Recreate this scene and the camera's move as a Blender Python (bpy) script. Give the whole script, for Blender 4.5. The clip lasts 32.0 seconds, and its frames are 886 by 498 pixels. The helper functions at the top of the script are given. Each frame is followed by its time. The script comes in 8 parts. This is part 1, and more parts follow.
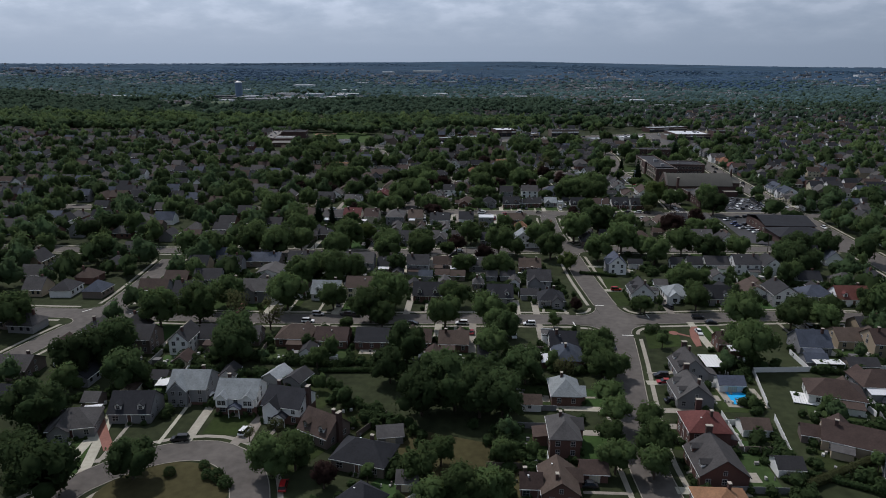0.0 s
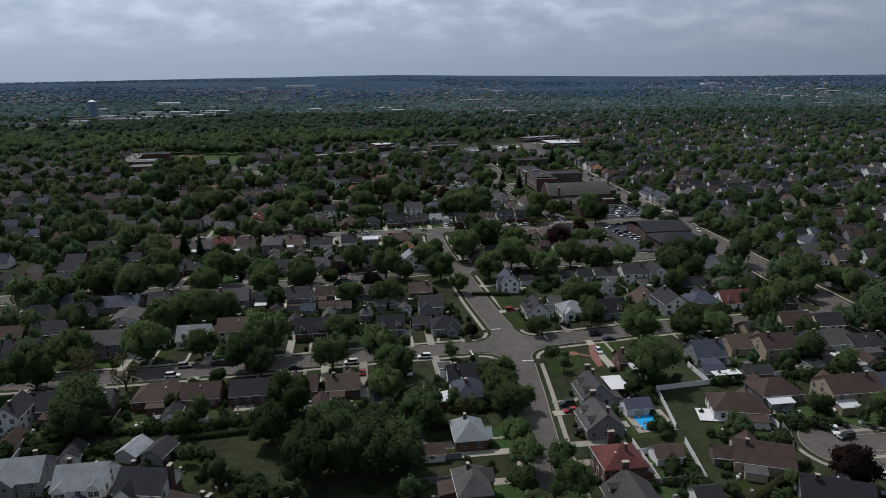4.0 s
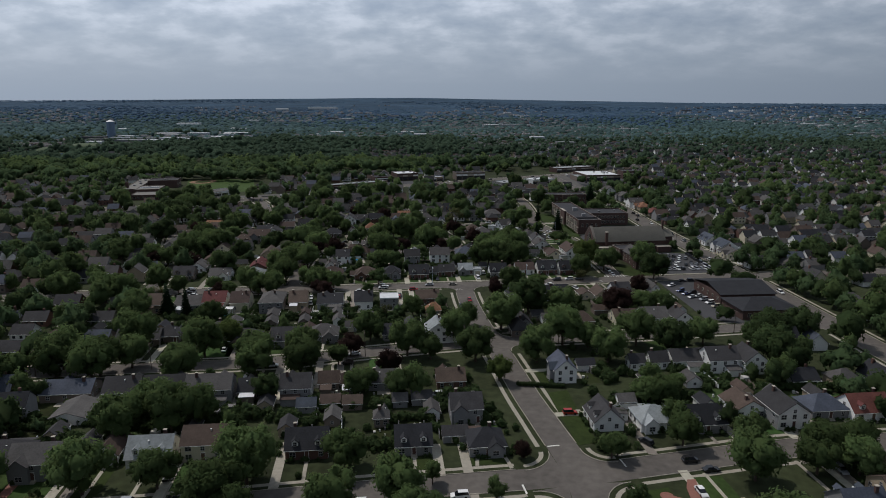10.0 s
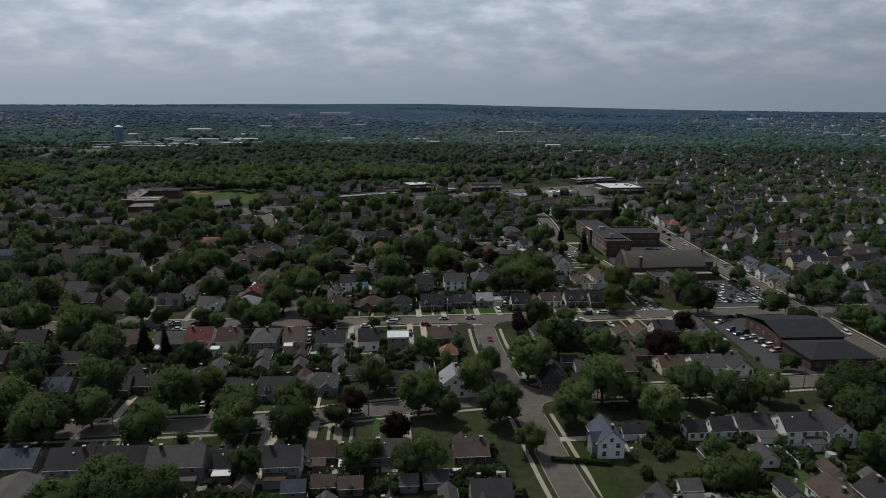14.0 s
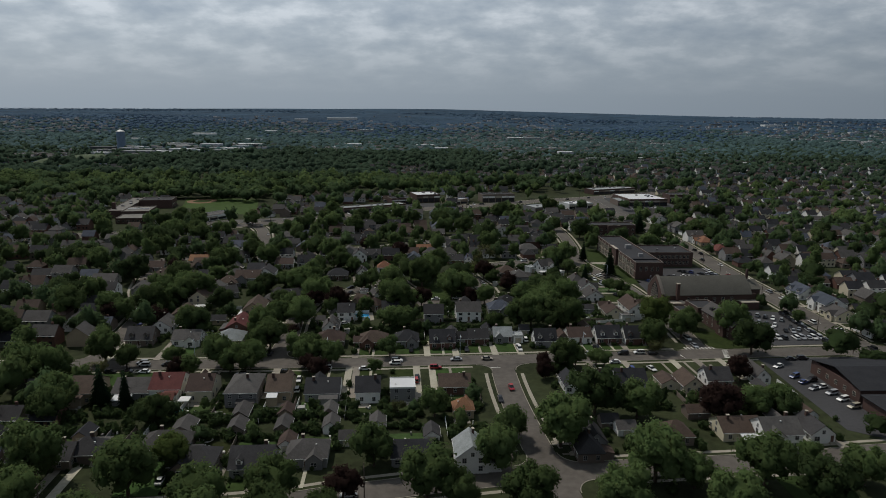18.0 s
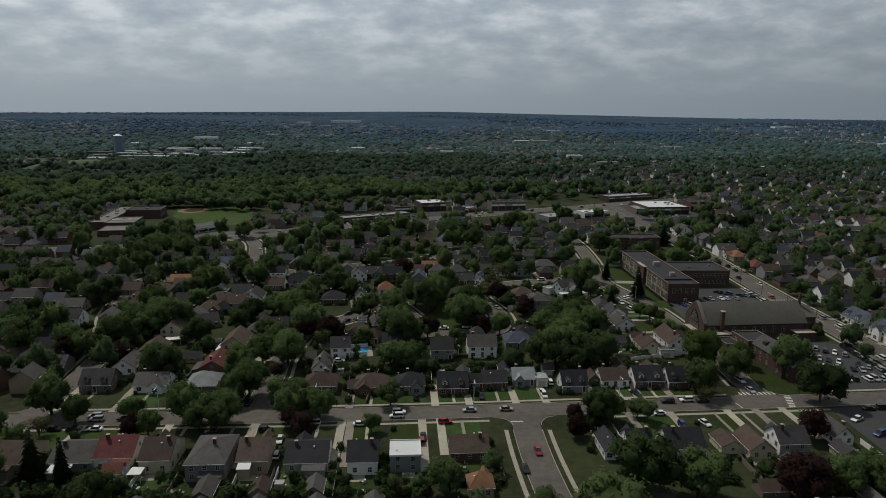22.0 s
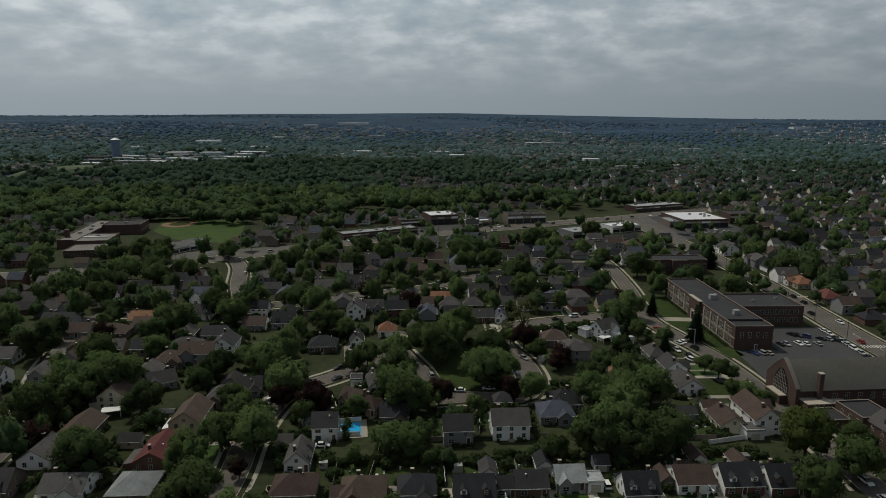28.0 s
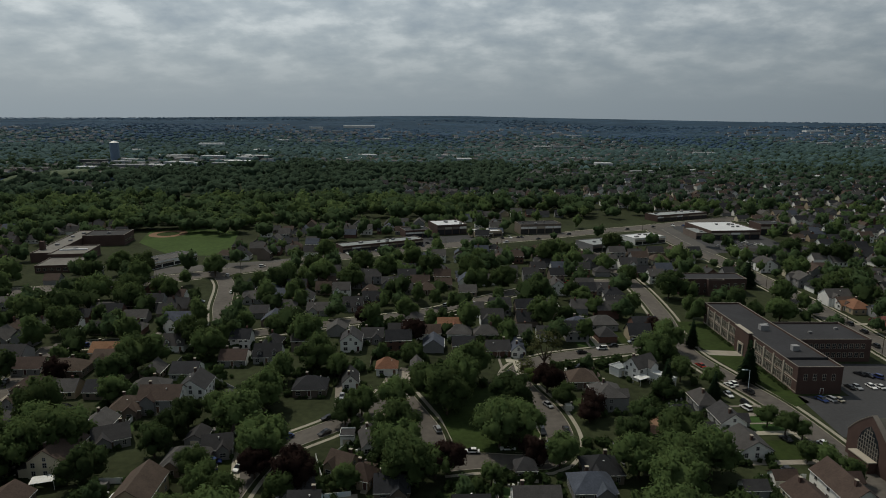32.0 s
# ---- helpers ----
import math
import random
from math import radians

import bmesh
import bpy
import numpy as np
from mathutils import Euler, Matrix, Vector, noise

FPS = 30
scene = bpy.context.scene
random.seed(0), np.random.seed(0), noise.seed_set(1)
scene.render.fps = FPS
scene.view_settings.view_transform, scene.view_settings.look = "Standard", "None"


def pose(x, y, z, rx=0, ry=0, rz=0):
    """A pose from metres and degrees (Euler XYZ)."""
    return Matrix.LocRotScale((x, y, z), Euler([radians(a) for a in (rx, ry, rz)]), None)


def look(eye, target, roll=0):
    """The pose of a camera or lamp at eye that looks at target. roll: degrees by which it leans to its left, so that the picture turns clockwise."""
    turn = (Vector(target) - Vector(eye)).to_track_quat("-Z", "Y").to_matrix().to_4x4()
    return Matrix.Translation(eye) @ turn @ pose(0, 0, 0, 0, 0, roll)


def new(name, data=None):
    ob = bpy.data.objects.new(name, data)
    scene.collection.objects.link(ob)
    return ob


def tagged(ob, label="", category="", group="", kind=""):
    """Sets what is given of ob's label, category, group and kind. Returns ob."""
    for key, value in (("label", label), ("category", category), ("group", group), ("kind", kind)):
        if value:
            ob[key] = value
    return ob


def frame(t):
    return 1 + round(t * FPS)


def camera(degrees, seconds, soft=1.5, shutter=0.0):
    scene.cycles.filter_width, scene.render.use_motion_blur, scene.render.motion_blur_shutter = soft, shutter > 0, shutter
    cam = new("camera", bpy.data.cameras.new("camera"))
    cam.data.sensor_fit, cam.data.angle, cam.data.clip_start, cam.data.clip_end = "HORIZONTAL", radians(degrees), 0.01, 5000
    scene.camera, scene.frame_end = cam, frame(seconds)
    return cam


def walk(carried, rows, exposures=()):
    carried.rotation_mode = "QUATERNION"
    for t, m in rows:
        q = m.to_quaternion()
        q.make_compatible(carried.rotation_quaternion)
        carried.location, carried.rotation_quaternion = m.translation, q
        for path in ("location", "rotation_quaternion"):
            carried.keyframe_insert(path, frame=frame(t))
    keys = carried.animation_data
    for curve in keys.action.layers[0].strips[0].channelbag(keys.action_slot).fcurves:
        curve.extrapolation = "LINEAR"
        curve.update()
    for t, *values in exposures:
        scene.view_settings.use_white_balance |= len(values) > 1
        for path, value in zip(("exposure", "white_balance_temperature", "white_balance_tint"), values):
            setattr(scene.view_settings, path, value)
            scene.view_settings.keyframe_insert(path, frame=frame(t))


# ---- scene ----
def aim(x, y, z, yaw, pitch, roll):
    """A camera pose from a place, a heading, a tilt and a lean."""
    return pose(x, y, z, 90 + pitch, 0, yaw) @ pose(0, 0, 0, 0, 0, roll)


cam = camera(67.97, 32.0, soft=0.95)
walk(cam, [
    (0.00, aim(0.32, 0.77, 93.21, 6.891, -15.913, 0.174)),
    (0.50, aim(0.02, 1.43, 92.98, 1.204, -15.787, -0.422)),
    (1.00, aim(-0.03, 2.61, 92.82, -1.517, -15.630, -0.722)),
    (1.50, aim(0.03, 4.35, 92.72, -2.593, -15.513, -0.902)),
    (2.00, aim(-0.01, 6.58, 92.66, -2.607, -15.358, -0.793)),
    (2.50, aim(-0.10, 9.27, 92.58, -2.613, -15.212, -0.691)),
    (3.00, aim(-0.28, 12.57, 92.67, -2.802, -15.090, -0.606)),
    (3.50, aim(-0.53, 16.32, 92.90, -3.422, -14.988, -0.652)),
    (5.50, aim(-1.55, 37.58, 94.26, -3.381, -14.281, -0.579)),
    (6.50, aim(-2.02, 48.25, 94.27, -3.007, -13.914, -0.324)),
    (7.50, aim(-2.51, 58.81, 94.36, -2.661, -13.552, -0.135)),
    (8.50, aim(-3.03, 69.25, 94.78, -2.286, -13.258, -0.040)),
    (9.50, aim(-3.54, 79.34, 95.47, -1.937, -13.038, 0.070)),
    (10.50, aim(-3.94, 89.20, 96.29, -1.603, -12.869, 0.147)),
    (11.50, aim(-4.27, 99.17, 97.02, -1.338, -12.735, 0.236)),
    (12.50, aim(-4.62, 109.32, 97.42, -1.066, -12.592, 0.354)),
    (13.50, aim(-4.94, 119.78, 97.65, -0.842, -12.490, 0.391)),
    (14.50, aim(-5.26, 130.46, 97.88, -0.658, -12.446, 0.454)),
    (16.50, aim(-6.66, 151.65, 98.38, -0.366, -12.230, 0.518)),
    (17.50, aim(-6.85, 163.00, 98.13, -0.200, -12.101, 0.597)),
    (18.50, aim(-7.08, 174.10, 97.97, -0.054, -11.993, 0.645)),
    (19.50, aim(-7.48, 184.76, 97.96, 0.059, -11.937, 0.607)),
    (20.50, aim(-8.05, 195.37, 97.91, 0.153, -11.875, 0.558)),
    (21.50, aim(-8.59, 206.18, 98.03, 0.257, -11.848, 0.472)),
    (22.50, aim(-9.08, 217.21, 98.11, 0.360, -11.803, 0.381)),
    (23.50, aim(-9.69, 228.56, 97.87, 0.465, -11.750, 0.383)),
    (24.50, aim(-10.68, 239.92, 97.85, 0.535, -11.692, 0.395)),
    (25.50, aim(-11.72, 250.81, 98.33, 0.597, -11.688, 0.365)),
    (27.50, aim(-11.60, 271.71, 99.14, 1.003, -11.729, 0.170)),
    (28.25, aim(-11.67, 279.89, 99.07, 1.128, -11.715, 0.208)),
    (29.00, aim(-12.03, 287.95, 98.95, 1.248, -11.667, 0.172)),
    (29.75, aim(-12.44, 295.95, 98.75, 1.345, -11.603, 0.165)),
    (30.50, aim(-12.81, 303.94, 98.61, 1.445, -11.554, 0.156)),
    (31.25, aim(-13.15, 311.95, 98.58, 1.539, -11.503, 0.174)),
    (32.00, aim(-13.48, 319.92, 98.60, 1.647, -11.488, 0.245)),
], exposures=((0.0, 0.08, 5760, 15), (10.0, -0.06, 5980, 13), (22.0, -0.24, 6380, 8), (32.0, -0.28, 6500, 6)))

# ---- daylight: hazy sun ahead, broken cloud ----
SUN_TO = Vector((-0.46, 0.48, 1.0)).normalized()
sun_data = bpy.data.lights.new("sun", "SUN")
sun_data.energy, sun_data.angle, sun_data.color = 2.45, radians(1.5), (1.0, 0.92, 0.80)
sun_lamp = new("sun", sun_data)
sun_lamp.matrix_basis = look((0, 0, 400), Vector((0, 0, 400)) - SUN_TO)

world = bpy.data.worlds.new("world")
scene.world = world
world.use_nodes = True
wn, wl = world.node_tree.nodes, world.node_tree.links
wn.clear()
w_out, w_bg = wn.new("ShaderNodeOutputWorld"), wn.new("ShaderNodeBackground")
sky = wn.new("ShaderNodeTexSky")
sky.sky_type, sky.sun_disc = "NISHITA", False
sky.sun_elevation, sky.sun_rotation = math.asin(SUN_TO.z), math.atan2(SUN_TO.x, SUN_TO.y)
sky.dust_density, sky.air_density = 3.0, 1.2
w_tc, w_sep = wn.new("ShaderNodeTexCoord"), wn.new("ShaderNodeSeparateXYZ")
wl.new(w_tc.outputs["Generated"], w_sep.inputs[0])


def wmath(op, a, b):
    node = wn.new("ShaderNodeMath")
    node.operation = op
    for k, v in enumerate((a, b)):
        if isinstance(v, (int, float)):
            node.inputs[k].default_value = v
        else:
            wl.new(v, node.inputs[k])
    return node.outputs[0]


# a flat cloud deck: directions laid onto a plane overhead
w_up = wmath("ADD", wmath("MAXIMUM", w_sep.outputs["Z"], 0.0), 0.30)
w_xy = wn.new("ShaderNodeCombineXYZ")
wl.new(wmath("DIVIDE", w_sep.outputs["X"], w_up), w_xy.inputs["X"])
wl.new(wmath("DIVIDE", w_sep.outputs["Y"], w_up), w_xy.inputs["Y"])
w_noise = wn.new("ShaderNodeTexNoise")
w_noise.inputs["Scale"].default_value, w_noise.inputs["Detail"].default_value = 5.0, 6.0
w_noise.inputs["Roughness"].default_value = 0.55
wl.new(w_xy.outputs[0], w_noise.inputs["Vector"])
w_ramp = wn.new("ShaderNodeValToRGB")
w_ramp.color_ramp.elements[0].position, w_ramp.color_ramp.elements[0].color = 0.34, (0.315, 0.37, 0.435, 1)
w_ramp.color_ramp.elements[1].position, w_ramp.color_ramp.elements[1].color = 0.64, (0.62, 0.66, 0.70, 1)
w_mid = w_ramp.color_ramp.elements.new(0.50)
w_mid.color = (0.43, 0.48, 0.53, 1)
wl.new(w_noise.outputs["Fac"], w_ramp.inputs[0])
# towards the horizon the deck closes to an even grey
w_low = wn.new("ShaderNodeMapRange")
w_low.inputs["From Min"].default_value, w_low.inputs["From Max"].default_value = 0.02, 0.13
wl.new(w_sep.outputs["Z"], w_low.inputs[0])
w_mix = wn.new("ShaderNodeMix")
w_mix.data_type = "RGBA"
w_mix.inputs[6].default_value = (0.315, 0.37, 0.425, 1)
wl.new(w_low.outputs[0], w_mix.inputs[0])
wl.new(w_ramp.outputs[0], w_mix.inputs[7])
w_sky = wn.new("ShaderNodeMix")
w_sky.data_type, w_sky.inputs[0].default_value = "RGBA", 0.86
w_scale = wn.new("ShaderNodeMix")
w_scale.data_type, w_scale.blend_type, w_scale.inputs[0].default_value = "RGBA", "MULTIPLY", 1.0
w_scale.inputs[7].default_value = (0.07, 0.07, 0.07, 1)
wl.new(sky.outputs[0], w_scale.inputs[6])
wl.new(w_scale.outputs[2], w_sky.inputs[6])
wl.new(w_mix.outputs[2], w_sky.inputs[7])
# the deck is brightest low down and towards the sun, and greyer overhead
w_high = wn.new("ShaderNodeMapRange")
w_high.inputs["From Min"].default_value, w_high.inputs["From Max"].default_value = 0.18, 0.65
w_high.inputs["To Min"].default_value, w_high.inputs["To Max"].default_value = 1.0, 0.56
wl.new(w_sep.outputs["Z"], w_high.inputs[0])
w_dot = wn.new("ShaderNodeVectorMath")
w_dot.operation = "DOT_PRODUCT"
w_dot.inputs[1].default_value = SUN_TO
wl.new(w_tc.outputs["Generated"], w_dot.inputs[0])
w_glow = wn.new("ShaderNodeMapRange")
w_glow.inputs["From Min"].default_value, w_glow.inputs["From Max"].default_value = -0.45, 0.60
w_glow.inputs["To Min"].default_value, w_glow.inputs["To Max"].default_value = 0.36, 1.20
wl.new(w_dot.outputs["Value"], w_glow.inputs[0])
wl.new(wmath("MULTIPLY", w_high.outputs[0], w_glow.outputs[0]), w_bg.inputs["Strength"])
wl.new(w_sky.outputs[2], w_bg.inputs["Color"])
wl.new(w_bg.outputs[0], w_out.inputs["Surface"])


# ---- materials ----
def material(name, colour, rough=0.8, vary=0.25, grain=3.0, blotch=0.25, bump=0.0, metal=0.0, spread=0.0, island=0.0, spec=0.3):
    """A painted or natural surface: two scales of variation, a tone for each object or island, relief and gloss."""
    m = bpy.data.materials.new(name)
    m.use_nodes = True
    nodes, links = m.node_tree.nodes, m.node_tree.links
    bsdf = nodes["Principled BSDF"]
    bsdf.inputs["Roughness"].default_value, bsdf.inputs["Metallic"].default_value = rough, metal
    bsdf.inputs["Specular IOR Level"].default_value = spec
    geo = nodes.new("ShaderNodeNewGeometry")
    fine, broad = nodes.new("ShaderNodeTexNoise"), nodes.new("ShaderNodeTexNoise")
    fine.inputs["Scale"].default_value, broad.inputs["Scale"].default_value = grain, blotch
    fine.inputs["Detail"].default_value, broad.inputs["Detail"].default_value = 5.0, 3.0
    links.new(geo.outputs["Position"], fine.inputs["Vector"])
    links.new(geo.outputs["Position"], broad.inputs["Vector"])
    add = nodes.new("ShaderNodeMath")
    add.operation = "ADD"
    links.new(fine.outputs["Fac"], add.inputs[0])
    links.new(broad.outputs["Fac"], add.inputs[1])
    tone = nodes.new("ShaderNodeMapRange")
    tone.inputs["From Min"].default_value, tone.inputs["From Max"].default_value = 0.6, 1.4
    tone.inputs["To Min"].default_value, tone.inputs["To Max"].default_value = 1 - vary, 1 + vary
    links.new(add.outputs[0], tone.inputs[0])
    hsv = nodes.new("ShaderNodeHueSaturation")
    hsv.inputs["Color"].default_value = (*colour, 1)
    value = tone.outputs[0]
    for amount, source in ((spread, "object"), (island, "island")):
        if amount:
            node = nodes.new("ShaderNodeObjectInfo") if source == "object" else geo
            out = node.outputs["Random"] if source == "object" else geo.outputs["Random Per Island"]
            rng = nodes.new("ShaderNodeMapRange")
            rng.inputs["To Min"].default_value, rng.inputs["To Max"].default_value = 1 - amount, 1 + amount
            links.new(out, rng.inputs[0])
            mul = nodes.new("ShaderNodeMath")
            mul.operation = "MULTIPLY"
            links.new(value, mul.inputs[0])
            links.new(rng.outputs[0], mul.inputs[1])
            value = mul.outputs[0]
            hue = nodes.new("ShaderNodeMapRange")
            hue.inputs["To Min"].default_value, hue.inputs["To Max"].default_value = 0.5 - 0.035 * amount * 2, 0.5 + 0.03 * amount * 2
            links.new(out, hue.inputs[0])
            links.new(hue.outputs[0], hsv.inputs["Hue"])
    links.new(value, hsv.inputs["Value"])
    links.new(hsv.outputs[0], bsdf.inputs["Base Color"])
    if bump:
        b = nodes.new("ShaderNodeBump")
        b.inputs["Strength"].default_value, b.inputs["Distance"].default_value = min(1.0, bump), bump
        links.new(fine.outputs["Fac"], b.inputs["Height"])
        links.new(b.outputs[0], bsdf.inputs["Normal"])
    return m


def shingles(name, colour):
    """Asphalt shingles: courses, streaks and a tone for each roof."""
    m = material(name, colour, rough=0.85, vary=0.30, grain=2.2, blotch=0.35, bump=0.05, spread=0.22, spec=0.2)
    return m


ROOF = {"k": shingles("roof_black", (0.025, 0.026, 0.030)), "d": shingles("roof_dark_grey", (0.041, 0.040, 0.042)),
        "g": shingles("roof_grey", (0.076, 0.072, 0.070)), "l": shingles("roof_light_grey", (0.26, 0.28, 0.285)),
        "s": shingles("roof_slate_blue", (0.062, 0.072, 0.094)), "n": shingles("roof_brown", (0.070, 0.050, 0.041)),
        "r": shingles("roof_red", (0.12, 0.045, 0.038)), "o": shingles("roof_orange", (0.20, 0.10, 0.06)),
        "W": material("roof_white", (0.62, 0.63, 0.64), rough=0.5, vary=0.10, spread=0.08)}
ROOF_WORD = {"k": "black", "d": "dark grey", "g": "grey", "l": "pale grey", "s": "slate-blue", "n": "brown", "r": "dull red", "o": "orange-brown", "W": "white"}
WALL = {"w": material("siding_white", (0.74, 0.74, 0.72), rough=0.55, vary=0.10, spread=0.10),
        "c": material("siding_cream", (0.55, 0.50, 0.38), rough=0.6, vary=0.10, spread=0.10),
        "g": material("siding_grey", (0.22, 0.22, 0.225), rough=0.65, vary=0.12, spread=0.20),
        "t": material("siding_tan", (0.34, 0.28, 0.20), rough=0.65, vary=0.12, spread=0.15),
        "n": material("siding_brown", (0.16, 0.13, 0.11), rough=0.7, vary=0.15, spread=0.20),
        "b": material("brick_wall", (0.115, 0.062, 0.050), rough=0.85, vary=0.25, grain=6.0, spread=0.12)}
WALL_WORD = {"w": "white siding", "c": "cream siding", "g": "grey siding", "t": "tan siding", "n": "brown siding", "b": "red brick"}
M_BRICK = material("brick_dark_red", (0.080, 0.049, 0.042), rough=0.85, vary=0.28, grain=5.0, blotch=0.15)
M_STONE = material("limestone_trim", (0.38, 0.34, 0.28), rough=0.8, vary=0.15, grain=3.0)
M_COPING = material("dull_coping", (0.17, 0.15, 0.13), rough=0.85, vary=0.2, grain=3.0)
M_TRIM = material("trim_white", (0.72, 0.72, 0.70), rough=0.5, vary=0.06)
M_FRAME = material("window_frame_paint", (0.36, 0.355, 0.345), rough=0.6, vary=0.15, spread=0.3)
M_GLASS = material("window_glass", (0.02, 0.024, 0.03), rough=0.08, vary=0.2, spec=0.6)
M_DOOR = material("door_paint", (0.10, 0.05, 0.04), rough=0.5, vary=0.1, spread=0.5)
M_ASPHALT = material("asphalt", (0.102, 0.091, 0.080), rough=0.9, vary=0.34, grain=0.45, blotch=0.06, bump=0.01)
M_LOT = material("asphalt_lot", (0.05, 0.05, 0.053), rough=0.9, vary=0.22, grain=0.9, blotch=0.05, bump=0.01)
M_FLATROOF = material("weathered_flat_roof", (0.17, 0.16, 0.145), rough=0.9, vary=0.25, grain=0.5, blotch=0.08)
M_FIELD = material("field_grass", (0.048, 0.078, 0.022), rough=0.95, vary=0.35, grain=0.3, blotch=0.04, spec=0.1)
M_FORECOURT = material("worn_asphalt", (0.085, 0.080, 0.074), rough=0.9, vary=0.25, grain=0.6, blotch=0.06)
M_CONCRETE = material("concrete", (0.30, 0.275, 0.225), rough=0.85, vary=0.20, grain=1.2, blotch=0.25)
M_DRIVE = material("driveway_concrete", (0.30, 0.275, 0.225), rough=0.85, vary=0.22, grain=1.0, blotch=0.2, spread=0.35)
M_PAVER = material("red_paver", (0.22, 0.10, 0.075), rough=0.85, vary=0.2, grain=2.0)
M_LINE = material("road_paint", (0.68, 0.67, 0.62), rough=0.7, vary=0.2, grain=2.5)
M_GRASS = material("lawn", (0.032, 0.039, 0.018), rough=0.95, vary=0.55, grain=0.35, blotch=0.03, bump=0.05, spec=0.1)
M_DRYGRASS = material("dry_lawn", (0.060, 0.054, 0.024), rough=0.95, vary=0.35, grain=0.5, blotch=0.06, spec=0.1)
M_LUSH = material("lush_lawn", (0.034, 0.057, 0.016), rough=0.95, vary=0.35, grain=0.6, blotch=0.12, spread=0.35, spec=0.1)
M_YARD = material("yard_lawn", (0.035, 0.051, 0.017), rough=0.95, vary=0.4, grain=0.7, blotch=0.12, island=0.55, spec=0.1)
M_CLUTTER = material("garden_clutter", (0.34, 0.33, 0.31), rough=0.6, vary=0.1, island=0.85)
M_BANK = material("bank_grass", (0.078, 0.100, 0.058), rough=0.95, vary=0.3, grain=0.1, blotch=0.02, spec=0.1)
M_SOIL = material("bare_soil", (0.20, 0.12, 0.075), rough=0.95, vary=0.3, grain=0.8)
# Far ground: the blue of distant haze is put into its colour.
M_HAZEFLOOR = material("distant_floor", (0.036, 0.064, 0.098), rough=0.95, vary=0.5, grain=0.02, blotch=0.004, spec=0.05)
M_BARK = material("bark", (0.075, 0.055, 0.042), rough=0.9, vary=0.3, grain=4.0)
LEAF = {key: material("leaves_" + word, colour, rough=0.9, vary=0.24, grain=0.9, blotch=0.2, spread=spread, island=0.10, spec=0.04) for key, word, colour, spread in (
    ("g", "green", (0.078, 0.116, 0.044), 0.34), ("d", "dark", (0.052, 0.080, 0.032), 0.34), ("b", "bright", (0.084, 0.118, 0.036), 0.15),
    ("m", "maroon", (0.034, 0.021, 0.018), 0.25), ("o", "pale", (0.085, 0.095, 0.042), 0.20), ("p", "needle", (0.017, 0.032, 0.016), 0.20))}
M_FARLEAF = material("wood_canopy", (0.068, 0.107, 0.048), rough=0.9, vary=0.35, grain=0.5, blotch=0.02, island=0.16, spec=0.04)
# Bluer copy of the wood canopy, with the start of distance haze coloured in.
M_HAZEBACK = material("back_canopy", (0.066, 0.104, 0.066), rough=0.9, vary=0.35, grain=0.3, blotch=0.01, island=0.16, spec=0.04)
# Haze of distance is mixed into these two leaf colours, bluer further off.
M_HAZEMID = material("distant_canopy", (0.049, 0.083, 0.082), rough=0.9, vary=0.4, grain=0.05, blotch=0.004, island=0.30, spec=0.05)
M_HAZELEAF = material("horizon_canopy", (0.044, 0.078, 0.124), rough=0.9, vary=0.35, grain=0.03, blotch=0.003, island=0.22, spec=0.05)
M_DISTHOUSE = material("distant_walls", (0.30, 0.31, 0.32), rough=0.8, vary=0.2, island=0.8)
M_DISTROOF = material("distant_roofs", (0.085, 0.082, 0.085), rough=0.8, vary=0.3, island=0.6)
M_POOL = material("pool_water", (0.04, 0.40, 0.78), rough=0.06, vary=0.08, grain=1.5, spec=0.5)
M_TANK = material("tank_paint", (0.17, 0.23, 0.31), rough=0.6, vary=0.12, grain=0.1)
M_TEAL = material("teal_pool_water", (0.06, 0.42, 0.46), rough=0.08, vary=0.08, grain=1.5, spec=0.5)
M_LAKE = material("lake_water", (0.10, 0.13, 0.15), rough=0.12, vary=0.1, grain=0.05, spec=0.6)
M_TYRE = material("tyre_rubber", (0.02, 0.02, 0.02), rough=0.9, vary=0.1)
M_CARGLASS = material("car_glass", (0.012, 0.014, 0.018), rough=0.05, vary=0.05, spec=0.7)
PAINT = {k: material("paint_" + n, c, rough=0.25, vary=0.04, spread=0.12, spec=0.6) for k, n, c in (
    ("W", "white", (0.72, 0.72, 0.71)), ("k", "black", (0.018, 0.018, 0.020)), ("s", "silver", (0.32, 0.33, 0.35)),
    ("r", "red", (0.30, 0.02, 0.018)), ("b", "blue", (0.03, 0.05, 0.16)), ("t", "beige", (0.33, 0.30, 0.24)))}
PAINT_WORD = {"W": "white", "k": "black", "s": "silver-grey", "r": "red", "b": "dark blue", "t": "beige"}
M_POLE = material("timber_pole", (0.10, 0.08, 0.065), rough=0.9, vary=0.2)
M_STEEL = material("tower_steel", (0.50, 0.56, 0.62), rough=0.5, vary=0.08)
M_GRAVELROOF = material("flat_roof_dark", (0.032, 0.032, 0.036), rough=0.9, vary=0.25, grain=0.8, blotch=0.12)
M_CHURCHROOF = material("church_shingles", (0.10, 0.096, 0.082), rough=0.85, vary=0.22, grain=1.5, blotch=0.12, bump=0.04)
